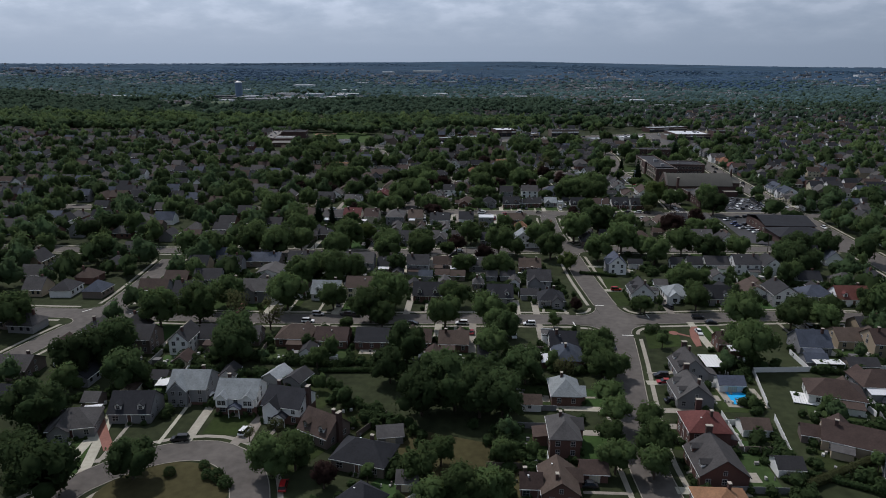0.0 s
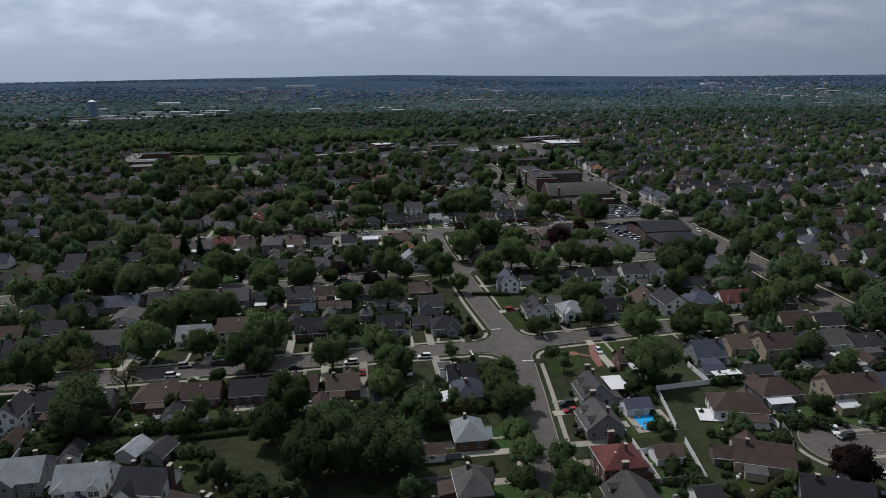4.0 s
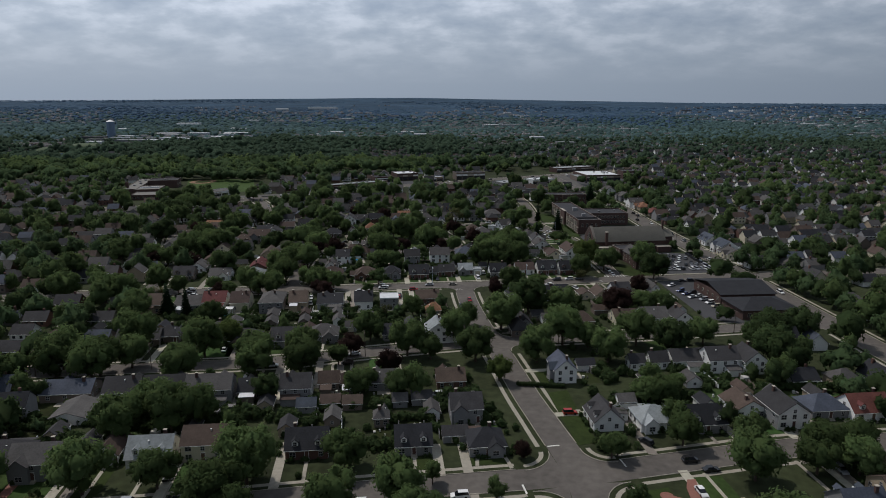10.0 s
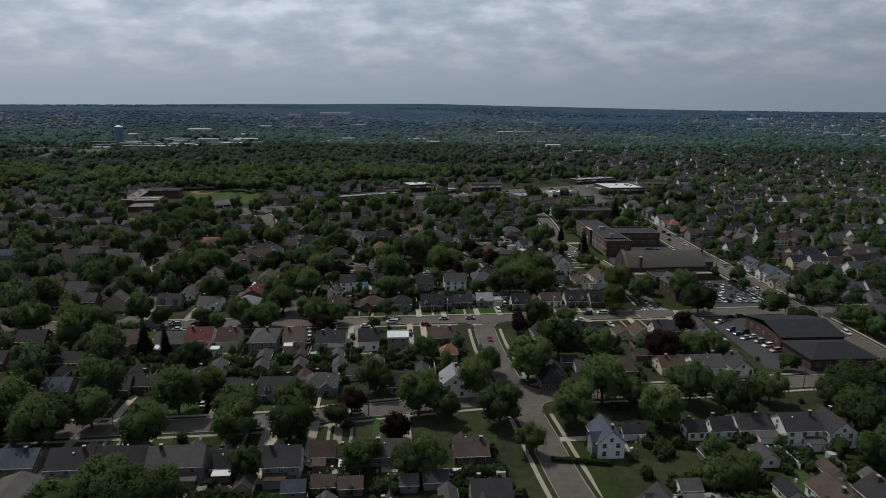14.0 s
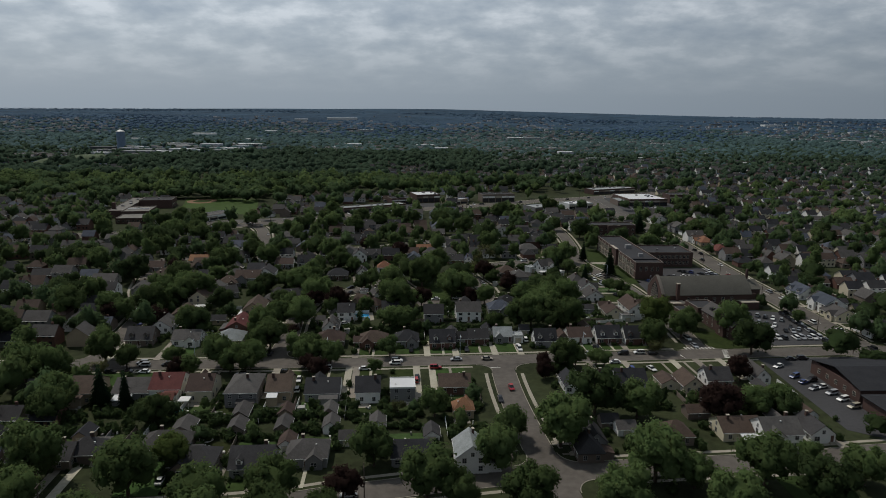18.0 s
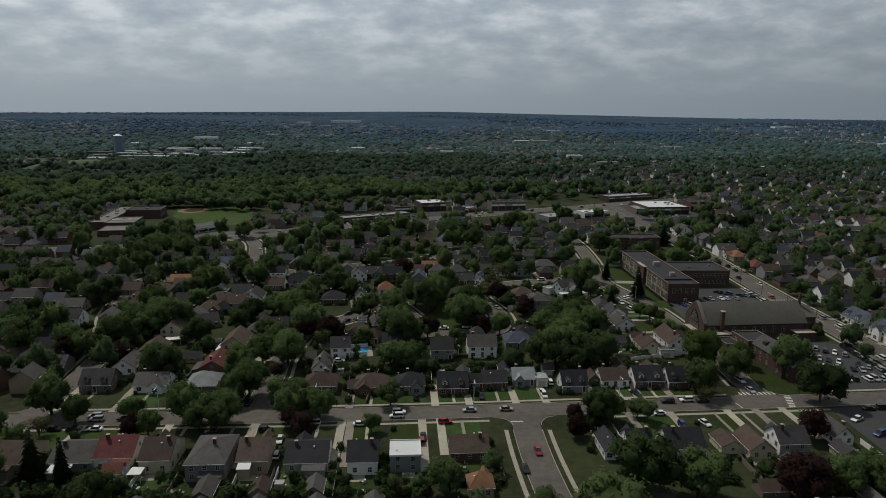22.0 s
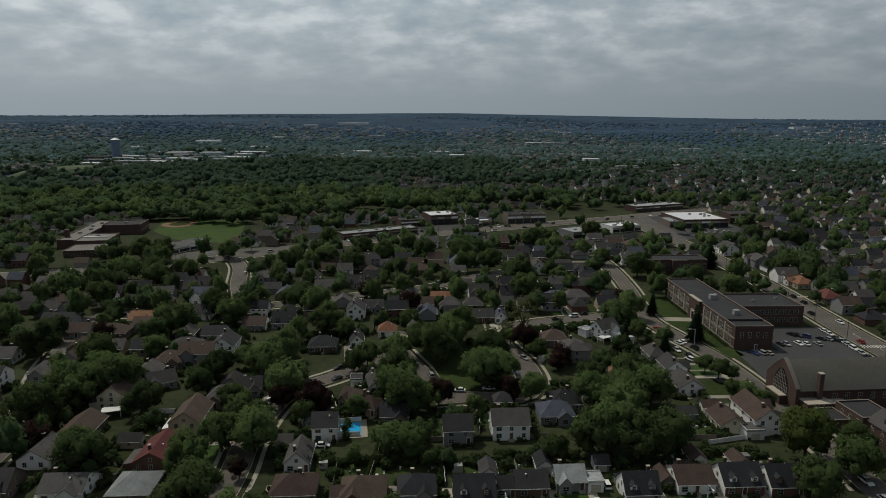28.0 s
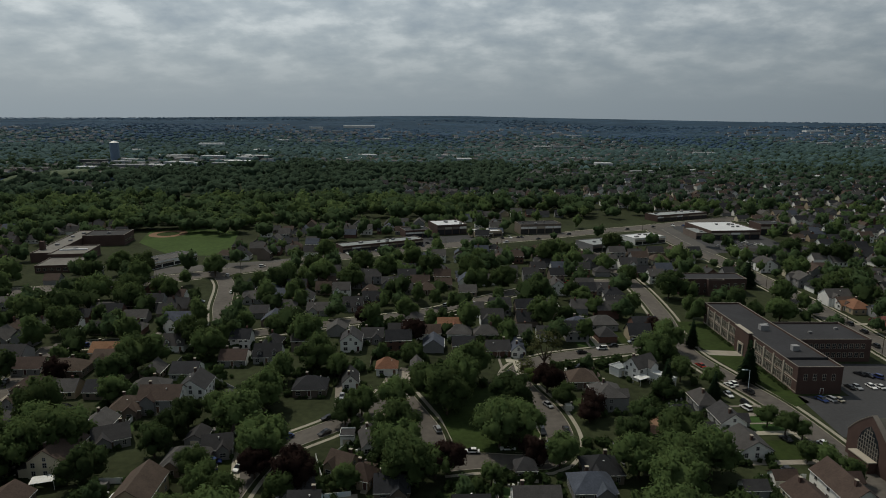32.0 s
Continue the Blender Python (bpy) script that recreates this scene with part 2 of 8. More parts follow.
for leaf in (*LEAF.values(), M_FARLEAF, M_HAZEBACK):
    # thin leaves let some light through
    nodes, links = leaf.node_tree.nodes, leaf.node_tree.links
    thin, both = nodes.new("ShaderNodeBsdfTranslucent"), nodes.new("ShaderNodeMixShader")
    both.inputs[0].default_value = 0.50
    warm = nodes.new("ShaderNodeHueSaturation")
    warm.inputs["Hue"].default_value, warm.inputs["Value"].default_value = 0.48, 1.1
    links.new(nodes["Hue/Saturation/Value"].outputs[0], warm.inputs["Color"])
    links.new(warm.outputs[0], thin.inputs["Color"])
    links.new(nodes["Principled BSDF"].outputs[0], both.inputs[1])
    links.new(thin.outputs[0], both.inputs[2])
    links.new(both.outputs[0], nodes["Material Output"].inputs["Surface"])


# ---- building blocks ----
def mesh_of(name, verts, faces, mats, slots=None):
    me = bpy.data.meshes.new(name)
    me.from_pydata([tuple(v) for v in verts], [], faces)
    for m in mats if isinstance(mats, (list, tuple)) else [mats]:
        me.materials.append(m)
    if slots:
        me.polygons.foreach_set("material_index", slots)
    me.update()
    return me


def thing(name, m, label, category, group=""):
    """An empty at the base of a thing."""
    ob = new(name)
    ob.empty_display_size = 0.5
    ob.matrix_basis = m
    return tagged(ob, label, category, group)


def part(name, me, parent, label="", m=None):
    ob = new(name, me)
    ob.parent = parent
    if m is not None:
        ob.matrix_basis = m
    return tagged(ob, label) if label else ob


def box(x0, x1, y0, y1, z0, z1):
    v = [(x, y, z) for z in (z0, z1) for y in (y0, y1) for x in (x0, x1)]
    f = [(0, 2, 3, 1), (4, 5, 7, 6), (0, 1, 5, 4), (2, 6, 7, 3), (0, 4, 6, 2), (1, 3, 7, 5)]
    return v, f


def boxes(name, items, mats, slots=None):
    """One mesh of several boxes; slots: a material for each box."""
    vs, fs, sl = [], [], []
    for k, b in enumerate(items):
        v, f = box(*b)
        fs += [tuple(i + len(vs) for i in q) for q in f]
        vs += v
        sl += [slots[k] if slots else 0] * 6
    return mesh_of(name, vs, fs, mats, sl)


def prism(name, profile, x0, x1, mats):
    """A profile in y and z, drawn out along x."""
    n = len(profile)
    vs = [(x, y, z) for x in (x0, x1) for y, z in profile]
    fs = [tuple(range(n - 1, -1, -1)), tuple(range(n, 2 * n))]
    fs += [(k, (k + 1) % n, n + (k + 1) % n, n + k) for k in range(n)]
    me = mesh_of(name, vs, fs, mats)
    bm = bmesh.new()
    bm.from_mesh(me)
    bmesh.ops.recalc_face_normals(bm, faces=bm.faces)
    bm.to_mesh(me)
    bm.free()
    return me


def gable_roof(name, L, D, ze, zr, mat, over=0.35, thick=0.18):
    slope = (zr - ze) / (D / 2)
    a, zl = D / 2 + over, ze - slope * over
    prof = [(-a, zl), (0, zr), (a, zl), (a, zl + thick), (0, zr + thick), (-a, zl + thick)]
    prof = [prof[0], prof[5], prof[4], prof[3], prof[2], prof[1]]
    return prism(name, prof, -L / 2 - over, L / 2 + over, mat)


def hip_roof(name, L, D, ze, zr, mat, over=0.4, thick=0.18):
    a, b, r = L / 2 + over, D / 2 + over, max(0.3, (L - D * 0.9) / 2)
    vs = [(sx * a, sy * b, z) for z in (ze - 0.12, ze - 0.12 + thick) for sx, sy in ((-1, -1), (1, -1), (1, 1), (-1, 1))]
    vs += [(-r, 0, zr + thick), (r, 0, zr + thick)]
    fs = [(3, 2, 1, 0), (0, 1, 5, 4), (1, 2, 6, 5), (2, 3, 7, 6), (3, 0, 4, 7), (4, 5, 9, 8), (5, 6, 9), (6, 7, 8, 9), (7, 4, 8)]
    return mesh_of(name, vs, fs, mat)


WINDOW = {}


def window_mesh(w, h, bars=1, trim=None):
    """A framed window in one piece, its panes set back behind the bars; it faces -y with its middle at the origin."""
    key = (round(w, 1), round(h, 1), bars, trim)
    if key not in WINDOW:
        t, b, cols = 0.09, 0.035, bars + 1
        xs, zs = [-w / 2 - t], [-h / 2 - t, -h / 2, -b, b, h / 2, h / 2 + t]
        for k in range(cols):
            xs += [-w / 2 + w * k / cols + (b if k else 0), -w / 2 + w * (k + 1) / cols - (b if k < cols - 1 else 0)]
        xs.append(w / 2 + t)
        nx, nz = len(xs), len(zs)
        vs = [(x, -0.07, z) for z in zs for x in xs]
        fs, sl = [], []
        for j in range(nz - 1):
            for i in range(nx - 1):
                q = (j * nx + i, j * nx + i + 1, (j + 1) * nx + i + 1, (j + 1) * nx + i)
                if i % 2 == 1 and j in (1, 3):
                    k = len(vs)
                    vs += [(vs[p][0], -0.015, vs[p][2]) for p in q]
                    fs += [(k, k + 1, k + 2, k + 3)] + [(q[a], q[(a + 1) % 4], k + (a + 1) % 4, k + a) for a in range(4)]
                    sl += [1, 0, 0, 0, 0]
                else:
                    fs.append(q)
                    sl.append(0)
        k = len(vs)
        corners = (0, nx - 1, nz * nx - 1, (nz - 1) * nx)
        vs += [(vs[p][0], 0.02, vs[p][2]) for p in corners]
        for a in range(4):
            fs.append((corners[(a + 1) % 4], corners[a], k + a, k + (a + 1) % 4))
            sl.append(0)
        WINDOW[key] = mesh_of("window", vs, fs, [trim or M_FRAME, M_GLASS], sl)
    return WINDOW[key]


DOOR_ME = boxes("door", [(-0.5, 0.5, -0.05, 0.02, 0, 2.1), (-0.62, -0.5, -0.08, 0.02, 0, 2.22), (0.5, 0.62, -0.08, 0.02, 0, 2.22),
                         (-0.5, 0.5, -0.08, 0.02, 2.1, 2.22)], [M_DOOR, M_TRIM], [0, 1, 1, 1])
GDOOR_ME = window_mesh(2.4, 2.0, 3).copy()
GDOOR_ME.name = "garage_door"
GDOOR_ME.materials[1] = WALL["c"]
for gv in GDOOR_ME.vertices:
    gv.co.z += 1.1
STEP_ME = boxes("front_steps", [(-0.9, 0.9, -1.2, 0, 0, 0.18), (-0.9, 0.9, -0.8, 0, 0.18, 0.36), (-0.9, 0.9, -0.4, 0, 0.36, 0.5)], M_CONCRETE)
CHIMNEY_ME = boxes("chimney", [(-0.42, 0.42, -0.32, 0.32, 0, 1.0), (-0.5, 0.5, -0.4, 0.4, 1.0, 1.07)], [M_BRICK, M_STONE], [0, 1])
VENT_ME = boxes("roof_vent", [(-0.14, 0.14, -0.14, 0.14, 0, 0.45), (-0.2, 0.2, -0.2, 0.2, 0.45, 0.55)], M_TRIM)


def wall_gable(L, D, ze, zr, mat, name="wall"):
    return prism(name, [(-D / 2, 0), (D / 2, 0), (D / 2, ze), (0, zr), (-D / 2, ze)], -L / 2, L / 2, mat)


KIND = {"c": (3.1, 7.1), "r": (3.0, 5.9), "t": (5.0, 8.4), "h": (3.0, 6.3), "H": (5.2, 8.3), "g": (2.4, 4.1), "b": (3.1, 3.3), "B": (4.8, 5.0), "s": (4.1, 7.6)}
KIND_WORD = {"c": "dormered cape house", "r": "one-storey ranch house", "t": "two-storey gabled house", "h": "one-storey hipped house",
             "H": "two-storey hipped house", "g": "small detached garage", "b": "flat-roofed annex", "B": "two-storey house", "s": "tall gabled house"}
HOUSES = []


def house(x, y, heading, L, D, kind, roof, wall):
    """A suburban house; heading turns its front, which faces -y, about z. kind ends in x where the gable faces the front."""
    rnd = random.Random(int(x * 10) * 7919 + int(y * 10))
    k, cross = kind[0], kind.endswith("x")
    ze, zr = KIND[k]
    zr = min(zr, ze + D / 2 * 0.95)
    base = pose(x, y, 0, 0, 0, heading + (90 if cross else 0))
    garage = k in "gb"
    label = "%s with %s and a %s %s" % (KIND_WORD[k], WALL_WORD[wall], ROOF_WORD[roof], "flat roof" if k in "bB" else "shingle roof")
    ob = thing("garage" if k == "g" else "annex" if k == "b" else "house", base, label, "garage" if k == "g" else "annex" if k == "b" else "house",
               "garages and annexes" if garage else "houses of the neighbourhood")
    HOUSES.append((x, y, heading, L if not cross else D, D if not cross else L, k))
    wm, rm = WALL[wall], ROOF[roof]
    if k in "hH":
        part("wall", boxes("wall", [(-L / 2, L / 2, -D / 2, D / 2, 0, ze)], wm), ob)
        part("roof", hip_roof("roof", L, D, ze, zr, rm), ob, ROOF_WORD[roof] + " hipped shingle roof")
    elif k in "bB":
        part("wall", boxes("wall", [(-L / 2, L / 2, -D / 2, D / 2, 0, ze)], wm), ob)
        part("roof", boxes("roof", [(-L / 2 - 0.2, L / 2 + 0.2, -D / 2 - 0.2, D / 2 + 0.2, ze, ze + 0.25)], rm), ob)
        t = 0.12
        part("parapet", boxes("parapet", [(-L / 2 - 0.2, L / 2 + 0.2, -D / 2 - 0.2, -D / 2 - 0.2 + t, ze + 0.25, ze + 0.6), (-L / 2 - 0.2, L / 2 + 0.2, D / 2 + 0.2 - t, D / 2 + 0.2, ze + 0.25, ze + 0.6),
                                          (-L / 2 - 0.2, -L / 2 - 0.2 + t, -D / 2, D / 2, ze + 0.25, ze + 0.6)], M_TRIM), ob)
    else:
        wall_me = wall_gable(L, D, ze, zr, wm)
        if wall in "bg" and y > 228 and random.Random(int(x * 5) + int(y * 3)).random() < 0.55:
            wall_me.materials.append(WALL["w"])
            for cap in wall_me.polygons:
                if abs(cap.normal.x) > 0.9:
                    cap.material_index = 1
        part("wall", wall_me, ob, "%s wall with white gable ends" % WALL_WORD[wall] if len(wall_me.materials) > 1 else "")
        part("roof", gable_roof("roof", L, D, ze, zr, rm), ob, ROOF_WORD[roof] + " gabled shingle roof")
    # white boards along the eaves
    e = D / 2 + 0.37
    slope = (zr - ze) / (D / 2)
    zl = ze - 0.14 if k in "hH" else ze - slope * 0.35 - 0.04
    if k not in "bB" and y < 600:
        a = L / 2 + (0.4 if k in "hH" else 0.35)
        if k in "hH":
            e = D / 2 + 0.42
        turned = heading + (90 if cross else 0)
        lie, away = math.cos(radians(turned)), math.sin(radians(turned))
        sy = -1 if lie >= 0.5 else 1 if lie <= -0.5 else -1 if (away > 0) == (x < 0) else 1
        part("gutter", boxes("gutter", [(-a, a, sy * e - 0.05, sy * e + 0.05, zl, zl + 0.16)], M_TRIM), ob, "white eaves gutter")
        # a lean-to or flat wing behind some houses
        if not garage and not cross and y < 520 and rnd.random() < 0.55:
            w, d, h0 = L * rnd.uniform(0.35, 0.6), rnd.uniform(2.2, 3.8), ze - 0.35 if k not in "tHB" else 3.0
            sx = rnd.choice((-1, 1)) * (L - w) / 2 * rnd.uniform(0.5, 0.95)
            wv = [(sx + i * w / 2, yy, zz) for i in (-1, 1) for yy, zz in ((D / 2 - 0.05, 0), (D / 2 + d, 0), (D / 2 + d, h0 - 0.5), (D / 2 - 0.05, h0))]
            rv = [(sx + i * (w / 2 + 0.25), yy, zz) for i in (-1, 1) for yy, zz in ((D / 2 + 0.02, h0 + 0.02), (D / 2 + d + 0.3, h0 - 0.54), (D / 2 + d + 0.3, h0 - 0.40), (D / 2 + 0.02, h0 + 0.16))]
            six = [(3, 2, 1, 0), (4, 5, 6, 7), (0, 1, 5, 4), (1, 2, 6, 5), (2, 3, 7, 6), (3, 0, 4, 7)]
            part("rear_wing", mesh_of("rear_wing", wv + rv, six + [tuple(i + 8 for i in q) for q in six], [wm, rnd.choice((rm, rm, ROOF["g"], ROOF["W"], ROOF["n"]))], [0] * 6 + [1] * 6), ob)
    # openings: front is -y along the ridge, or a gable end where the gable faces the front
    sides = [(0, L, D / 2), (180, L, D / 2), (90, D, L / 2), (-90, D, L / 2)]
    front = -90 if cross else 0
    for turn, wide, off in sides:
        wallpose = pose(0, 0, 0, 0, 0, turn) @ Matrix.Translation((0, -off - 0.01, 0))
        if garage:
            if turn == front:
                part("garage_door", GDOOR_ME, ob, "", wallpose @ Matrix.Translation((0, 0, 0.02)))
            elif turn == front + 180 or turn == 180:
                part("window", window_mesh(0.8, 0.8), ob, "", wallpose @ Matrix.Translation((0, 0, 1.5)))
            continue
        if math.cos(radians(turn + heading + (90 if cross else 0))) < -0.6 and turn != front:
            continue
        facing = radians(turn + heading + (90 if cross else 0))
        hidden = math.cos(facing) < -0.6 or (x > 30 and math.sin(facing) > 0.6) or (x < -40 and math.sin(facing) < -0.6)
        if hidden and not turn == front:
            continue
        if y > 560 and math.cos(facing) < 0.5 and turn != front:
            continue
        n = 3 if wide > 9.5 else 2
        is_front = turn == front
        for storey in range(2 if k in "tHB" else 1):
            z = 1.6 + 2.4 * storey
            for i in range(n):
                px = (i - (n - 1) / 2) * wide / n
                if is_front and storey == 0 and i == n // 2:
                    dx = px + (0.9 if n == 2 else 0)
                    part("door", DOOR_ME, ob, "", wallpose @ Matrix.Translation((dx, 0, 0.5)))
                    if y < 600:
                        part("front_steps", STEP_ME, ob, "", wallpose @ Matrix.Translation((dx, 0, 0)))
                    continue
                if hidden or (turn in (90, -90) and not is_front and i > 1):
                    continue
                part("window", window_mesh(1.5 if is_front and i == 0 else 1.0, 1.3), ob, "", wallpose @ Matrix.Translation((px, 0, z)))
        if turn in (90, -90) and k in "ctrs" and zr - ze > 2.2:
            part("attic_window", window_mesh(0.8, 1.0), ob, "", wallpose @ Matrix.Translation((0, 0, ze + 0.75)))
    if garage:
        return ob
    # two dormers on a cape, or a front gable on some others
    if k == "c":
        for sx in (-0.27, 0.27):
            w, zd, fy = 1.7, ze + 1.9, -D / 2 + 0.7
            back = -D / 2 * (1 - (zd + 0.6 - ze) / (zr - ze)) + 0.4
            dm = prism("dormer", [(-w / 2, ze), (w / 2, ze), (w / 2, zd), (0, zd + 0.7), (-w / 2, zd)], 0, max(0.6, back - fy), [WALL["w"] if rnd.random() < 0.6 else wm])
            dorm = part("dormer", dm, ob, "", pose(sx * L, fy, 0, 0, 0, 90))
            part("dormer_roof", prism("dormer_roof", [(-w / 2 - 0.2, zd - 0.2), (-w / 2 - 0.2, zd - 0.05), (0, zd + 0.85), (w / 2 + 0.2, zd - 0.05), (w / 2 + 0.2, zd - 0.2), (0, zd + 0.7)], -0.25, max(0.6, back - fy) + 0.3, rm), dorm)
            part("dormer_window", window_mesh(0.8, 1.0), dorm, "", pose(-0.01, 0, zd - 0.62, 0, 0, -90))
    elif k != "B" and not cross and rnd.random() < 0.6:
        w, d, zg = min(4.6, L * 0.42), 1.3, min(zr - 0.35, ze + 1.9)
        sx = rnd.choice((-0.22, 0.2)) * L
        gm = prism("front_gable", [(-w / 2, 0), (w / 2, 0), (w / 2, ze - 0.15), (0, zg - 0.1), (-w / 2, ze - 0.15)], 0, d + D / 2 * 0.6, [wm])
        fg = part("front_gable", gm, ob, "", pose(sx, -D / 2 - d, 0, 0, 0, 90))
        part("gable_roof", prism("gable_roof", [(-w / 2 - 0.3, ze - 0.35), (-w / 2 - 0.3, ze - 0.17), (0, zg + 0.1), (w / 2 + 0.3, ze - 0.17), (w / 2 + 0.3, ze - 0.35), (0, zg - 0.08)], -0.3, d + D / 2 * (zg - ze) / (zr - ze), rm), fg)
        part("gable_window", window_mesh(1.6, 1.3), fg, "", pose(-0.01, 0, 1.6, 0, 0, -90))
    if rnd.random() < 0.75:
        ch = part("chimney", CHIMNEY_ME, ob, "brick chimney")
        cx = rnd.choice((-0.3, 0.28)) * L if k not in "hH" else rnd.choice((-0.12, 0.12)) * L
        ch.matrix_basis = pose(cx, D * 0.10, zr - 1.3) @ Matrix.Diagonal((1, 1, 2.2, 1))
    for _ in range(rnd.choice((0, 0, 1, 1))):
        vx, vy = rnd.uniform(-0.3, 0.3) * L, rnd.choice((-1, 1)) * D * 0.16
        part("roof_vent", VENT_ME, ob, "", pose(vx, vy, zr - abs(vy) * slope + (0.0 if k not in "hH" else -0.25)))
    return ob


def front_wing(ob, sx, w, d, D, ze, zg, wall, roof, z0=0.0):
    """A gabled bay before a house's front, from height z0 up."""
    bay = part("front_bay", prism("front_bay", [(-w / 2, z0), (w / 2, z0), (w / 2, ze - 0.12), (0, zg - 0.12), (-w / 2, ze - 0.12)], 0, d + D * 0.3, [WALL[wall]]), ob, "", pose(sx, -D / 2 - d, 0, 0, 0, 90))
    o = w / 2 + 0.32
    drop = (zg - ze) / (w / 2) * 0.32
    part("bay_roof", prism("bay_roof", [(-o, ze - drop), (-o, ze - drop + 0.16), (0, zg + 0.16), (o, ze - drop + 0.16), (o, ze - drop), (0, zg)], -0.3, d + D * 0.36, ROOF[roof]), bay)
    part("bay_board", prism("bay_board", [(-o, ze - drop - 0.06), (-o, ze - drop + 0.14), (0, zg + 0.14), (o, ze - drop + 0.14), (o, ze - drop - 0.06), (0, zg - 0.06)], -0.36, -0.301, M_TRIM), bay, "white gable board")
    for z in ((1.7, 4.1) if z0 < 1 else (4.0,)):
        for dx in (-0.2, 0.2):
            part("bay_window", window_mesh(0.9, 1.2), bay, "", pose(-0.01, dx * w, z, 0, 0, -90))
    return bay


def portico(ob, sx, D, roof):
    """A small gabled porch on two posts over the front door."""
    porch = part("porch_roof", prism("porch_roof", [(-1.9, 2.6), (-1.9, 2.75), (0, 3.95), (1.9, 2.75), (1.9, 2.6), (0, 3.8)], 0, 2.2, ROOF[roof]), ob, "small gabled porch roof", pose(sx, -D / 2 - 2.1, 0, 0, 0, 90))
    part("porch_gable", prism("porch_gable", [(-1.6, 2.6), (1.6, 2.6), (0, 3.72)], 0.1, 0.2, M_TRIM), porch, "white porch gable")
    for py in (-1.45, 1.45):
        part("post", boxes("post", [(0.12, 0.30, py - 0.09, py + 0.09, 0, 2.6)], M_TRIM), porch)


def foundation(ob, L, D, top):
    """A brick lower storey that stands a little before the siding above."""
    g = 0.006
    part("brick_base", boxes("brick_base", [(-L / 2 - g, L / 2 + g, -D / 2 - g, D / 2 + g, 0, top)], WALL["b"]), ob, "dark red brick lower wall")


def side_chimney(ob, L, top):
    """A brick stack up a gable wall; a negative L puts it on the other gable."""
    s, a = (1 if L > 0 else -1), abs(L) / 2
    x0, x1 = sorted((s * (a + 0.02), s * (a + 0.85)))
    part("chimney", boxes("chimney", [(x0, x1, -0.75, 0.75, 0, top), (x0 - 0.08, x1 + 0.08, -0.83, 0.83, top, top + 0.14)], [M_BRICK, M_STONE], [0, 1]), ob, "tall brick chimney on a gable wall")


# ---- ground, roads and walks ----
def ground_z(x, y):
    """Ground height: raised far off and bowed straight ahead to fit the camera's horizon line."""
    r = math.hypot(x, y - 250)
    if r < 2000:
        return 0.0
    bearing = math.atan2(x, y - 250)
    return (70.0 - 9.0 * max(0.0, min(1.0, bearing / 0.5)) + 22.0 * math.exp(-((bearing + 0.06) / 0.38) ** 2)) * ((min(r, 4850) - 2000) / 2850.0) ** 1.15


def ground_sheet():
    """One sheet of ground out to the horizon, lifted far off to fit the camera's view."""
    radii = [0, 60, 130, 220, 330, 460, 620, 820, 1080, 1300, 1600, 2000, 2500, 3100, 3700, 4200, 4600, 4850]
    n, cx, cy = 72, 0.0, 250.0
    vs, fs, sl = [(cx, cy, 0)], [], []
    for r in radii[1:]:
        for k in range(n):
            a = 2 * math.pi * k / n
            z = ground_z(cx + r * math.cos(a), cy + r * math.sin(a))
            wob = 0.0 if r < 2000 else 10.0 * (r - 2000) / 2850.0 * noise.noise((math.cos(a) * 5, math.sin(a) * 5, r * 0.002))
            vs.append((cx + r * math.cos(a), cy + r * math.sin(a), z + wob))
    for k in range(n):
        fs.append((0, 1 + k, 1 + (k + 1) % n))
        sl.append(0)
    for i in range(len(radii) - 2):
        for k in range(n):
            a, b = 1 + i * n + k, 1 + i * n + (k + 1) % n
            fs.append((a, a + n, b + n, b))
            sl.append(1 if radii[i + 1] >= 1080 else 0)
    ob = new("ground", mesh_of("ground", vs, fs, [M_GRASS, M_HAZEFLOOR], sl))
    return tagged(ob, "wide suburban ground, mown grass near, blue haze colour far off", "ground", kind="structure")


ground_sheet()


def smooth_line(pts, step=3.0):
    """The points of a soft line through pts, about a step apart."""
    p = [Vector((x, y)) for x, y in pts]
    out = []
    for i in range(len(p) - 1):
        a, b = p[max(0, i - 1)], p[i]
        c, d = p[i + 1], p[min(len(p) - 1, i + 2)]
        n = max(1, int((c - b).length / step))
        for k in range(n):
            t = k / n
            out.append(0.5 * ((2 * b) + (c - a) * t + (2 * a - 5 * b + 4 * c - d) * t * t + (3 * b - a - 3 * c + d) * t ** 3))
    out.append(p[-1])
    return out


def normals(line):
    ns = []
    for i in range(len(line)):
        d = (line[min(i + 1, len(line) - 1)] - line[max(i - 1, 0)]).normalized()
        ns.append(Vector((-d.y, d.x)))
    return ns


ROADS = []


def road(name, label, width, pts, walks=True):
    ROADS.append((name, label, width, smooth_line(pts), walks))


road("road_a", "asphalt residential street, cracked and patched, running past the crossing", 9.4, [(-420, 196), (-190, 216), (-104, 221), (-57, 226), (-15, 231.5), (35, 237), (60, 241.5), (100, 249), (135, 252), (320, 268)])
road("road_b", "asphalt side street lined with trees", 9.0, [(48, 40), (38, 100), (34, 131), (32.5, 150), (34, 178), (36, 205), (37, 236), (33.5, 262), (30, 285), (26, 320), (21, 355), (18, 386), (17, 416)])
road("road_c", "asphalt street with parked cars along both kerbs", 9.4, [(-420, 385), (-156, 405), (-56, 411), (5, 416), (70, 422), (103, 425), (177, 432), (330, 444)])
road("road_d", "asphalt street under large shade trees", 9.0, [(-340, 290), (-131, 308), (-60, 315), (-27, 323), (22, 333), (94, 341), (123, 346), (177, 353)])
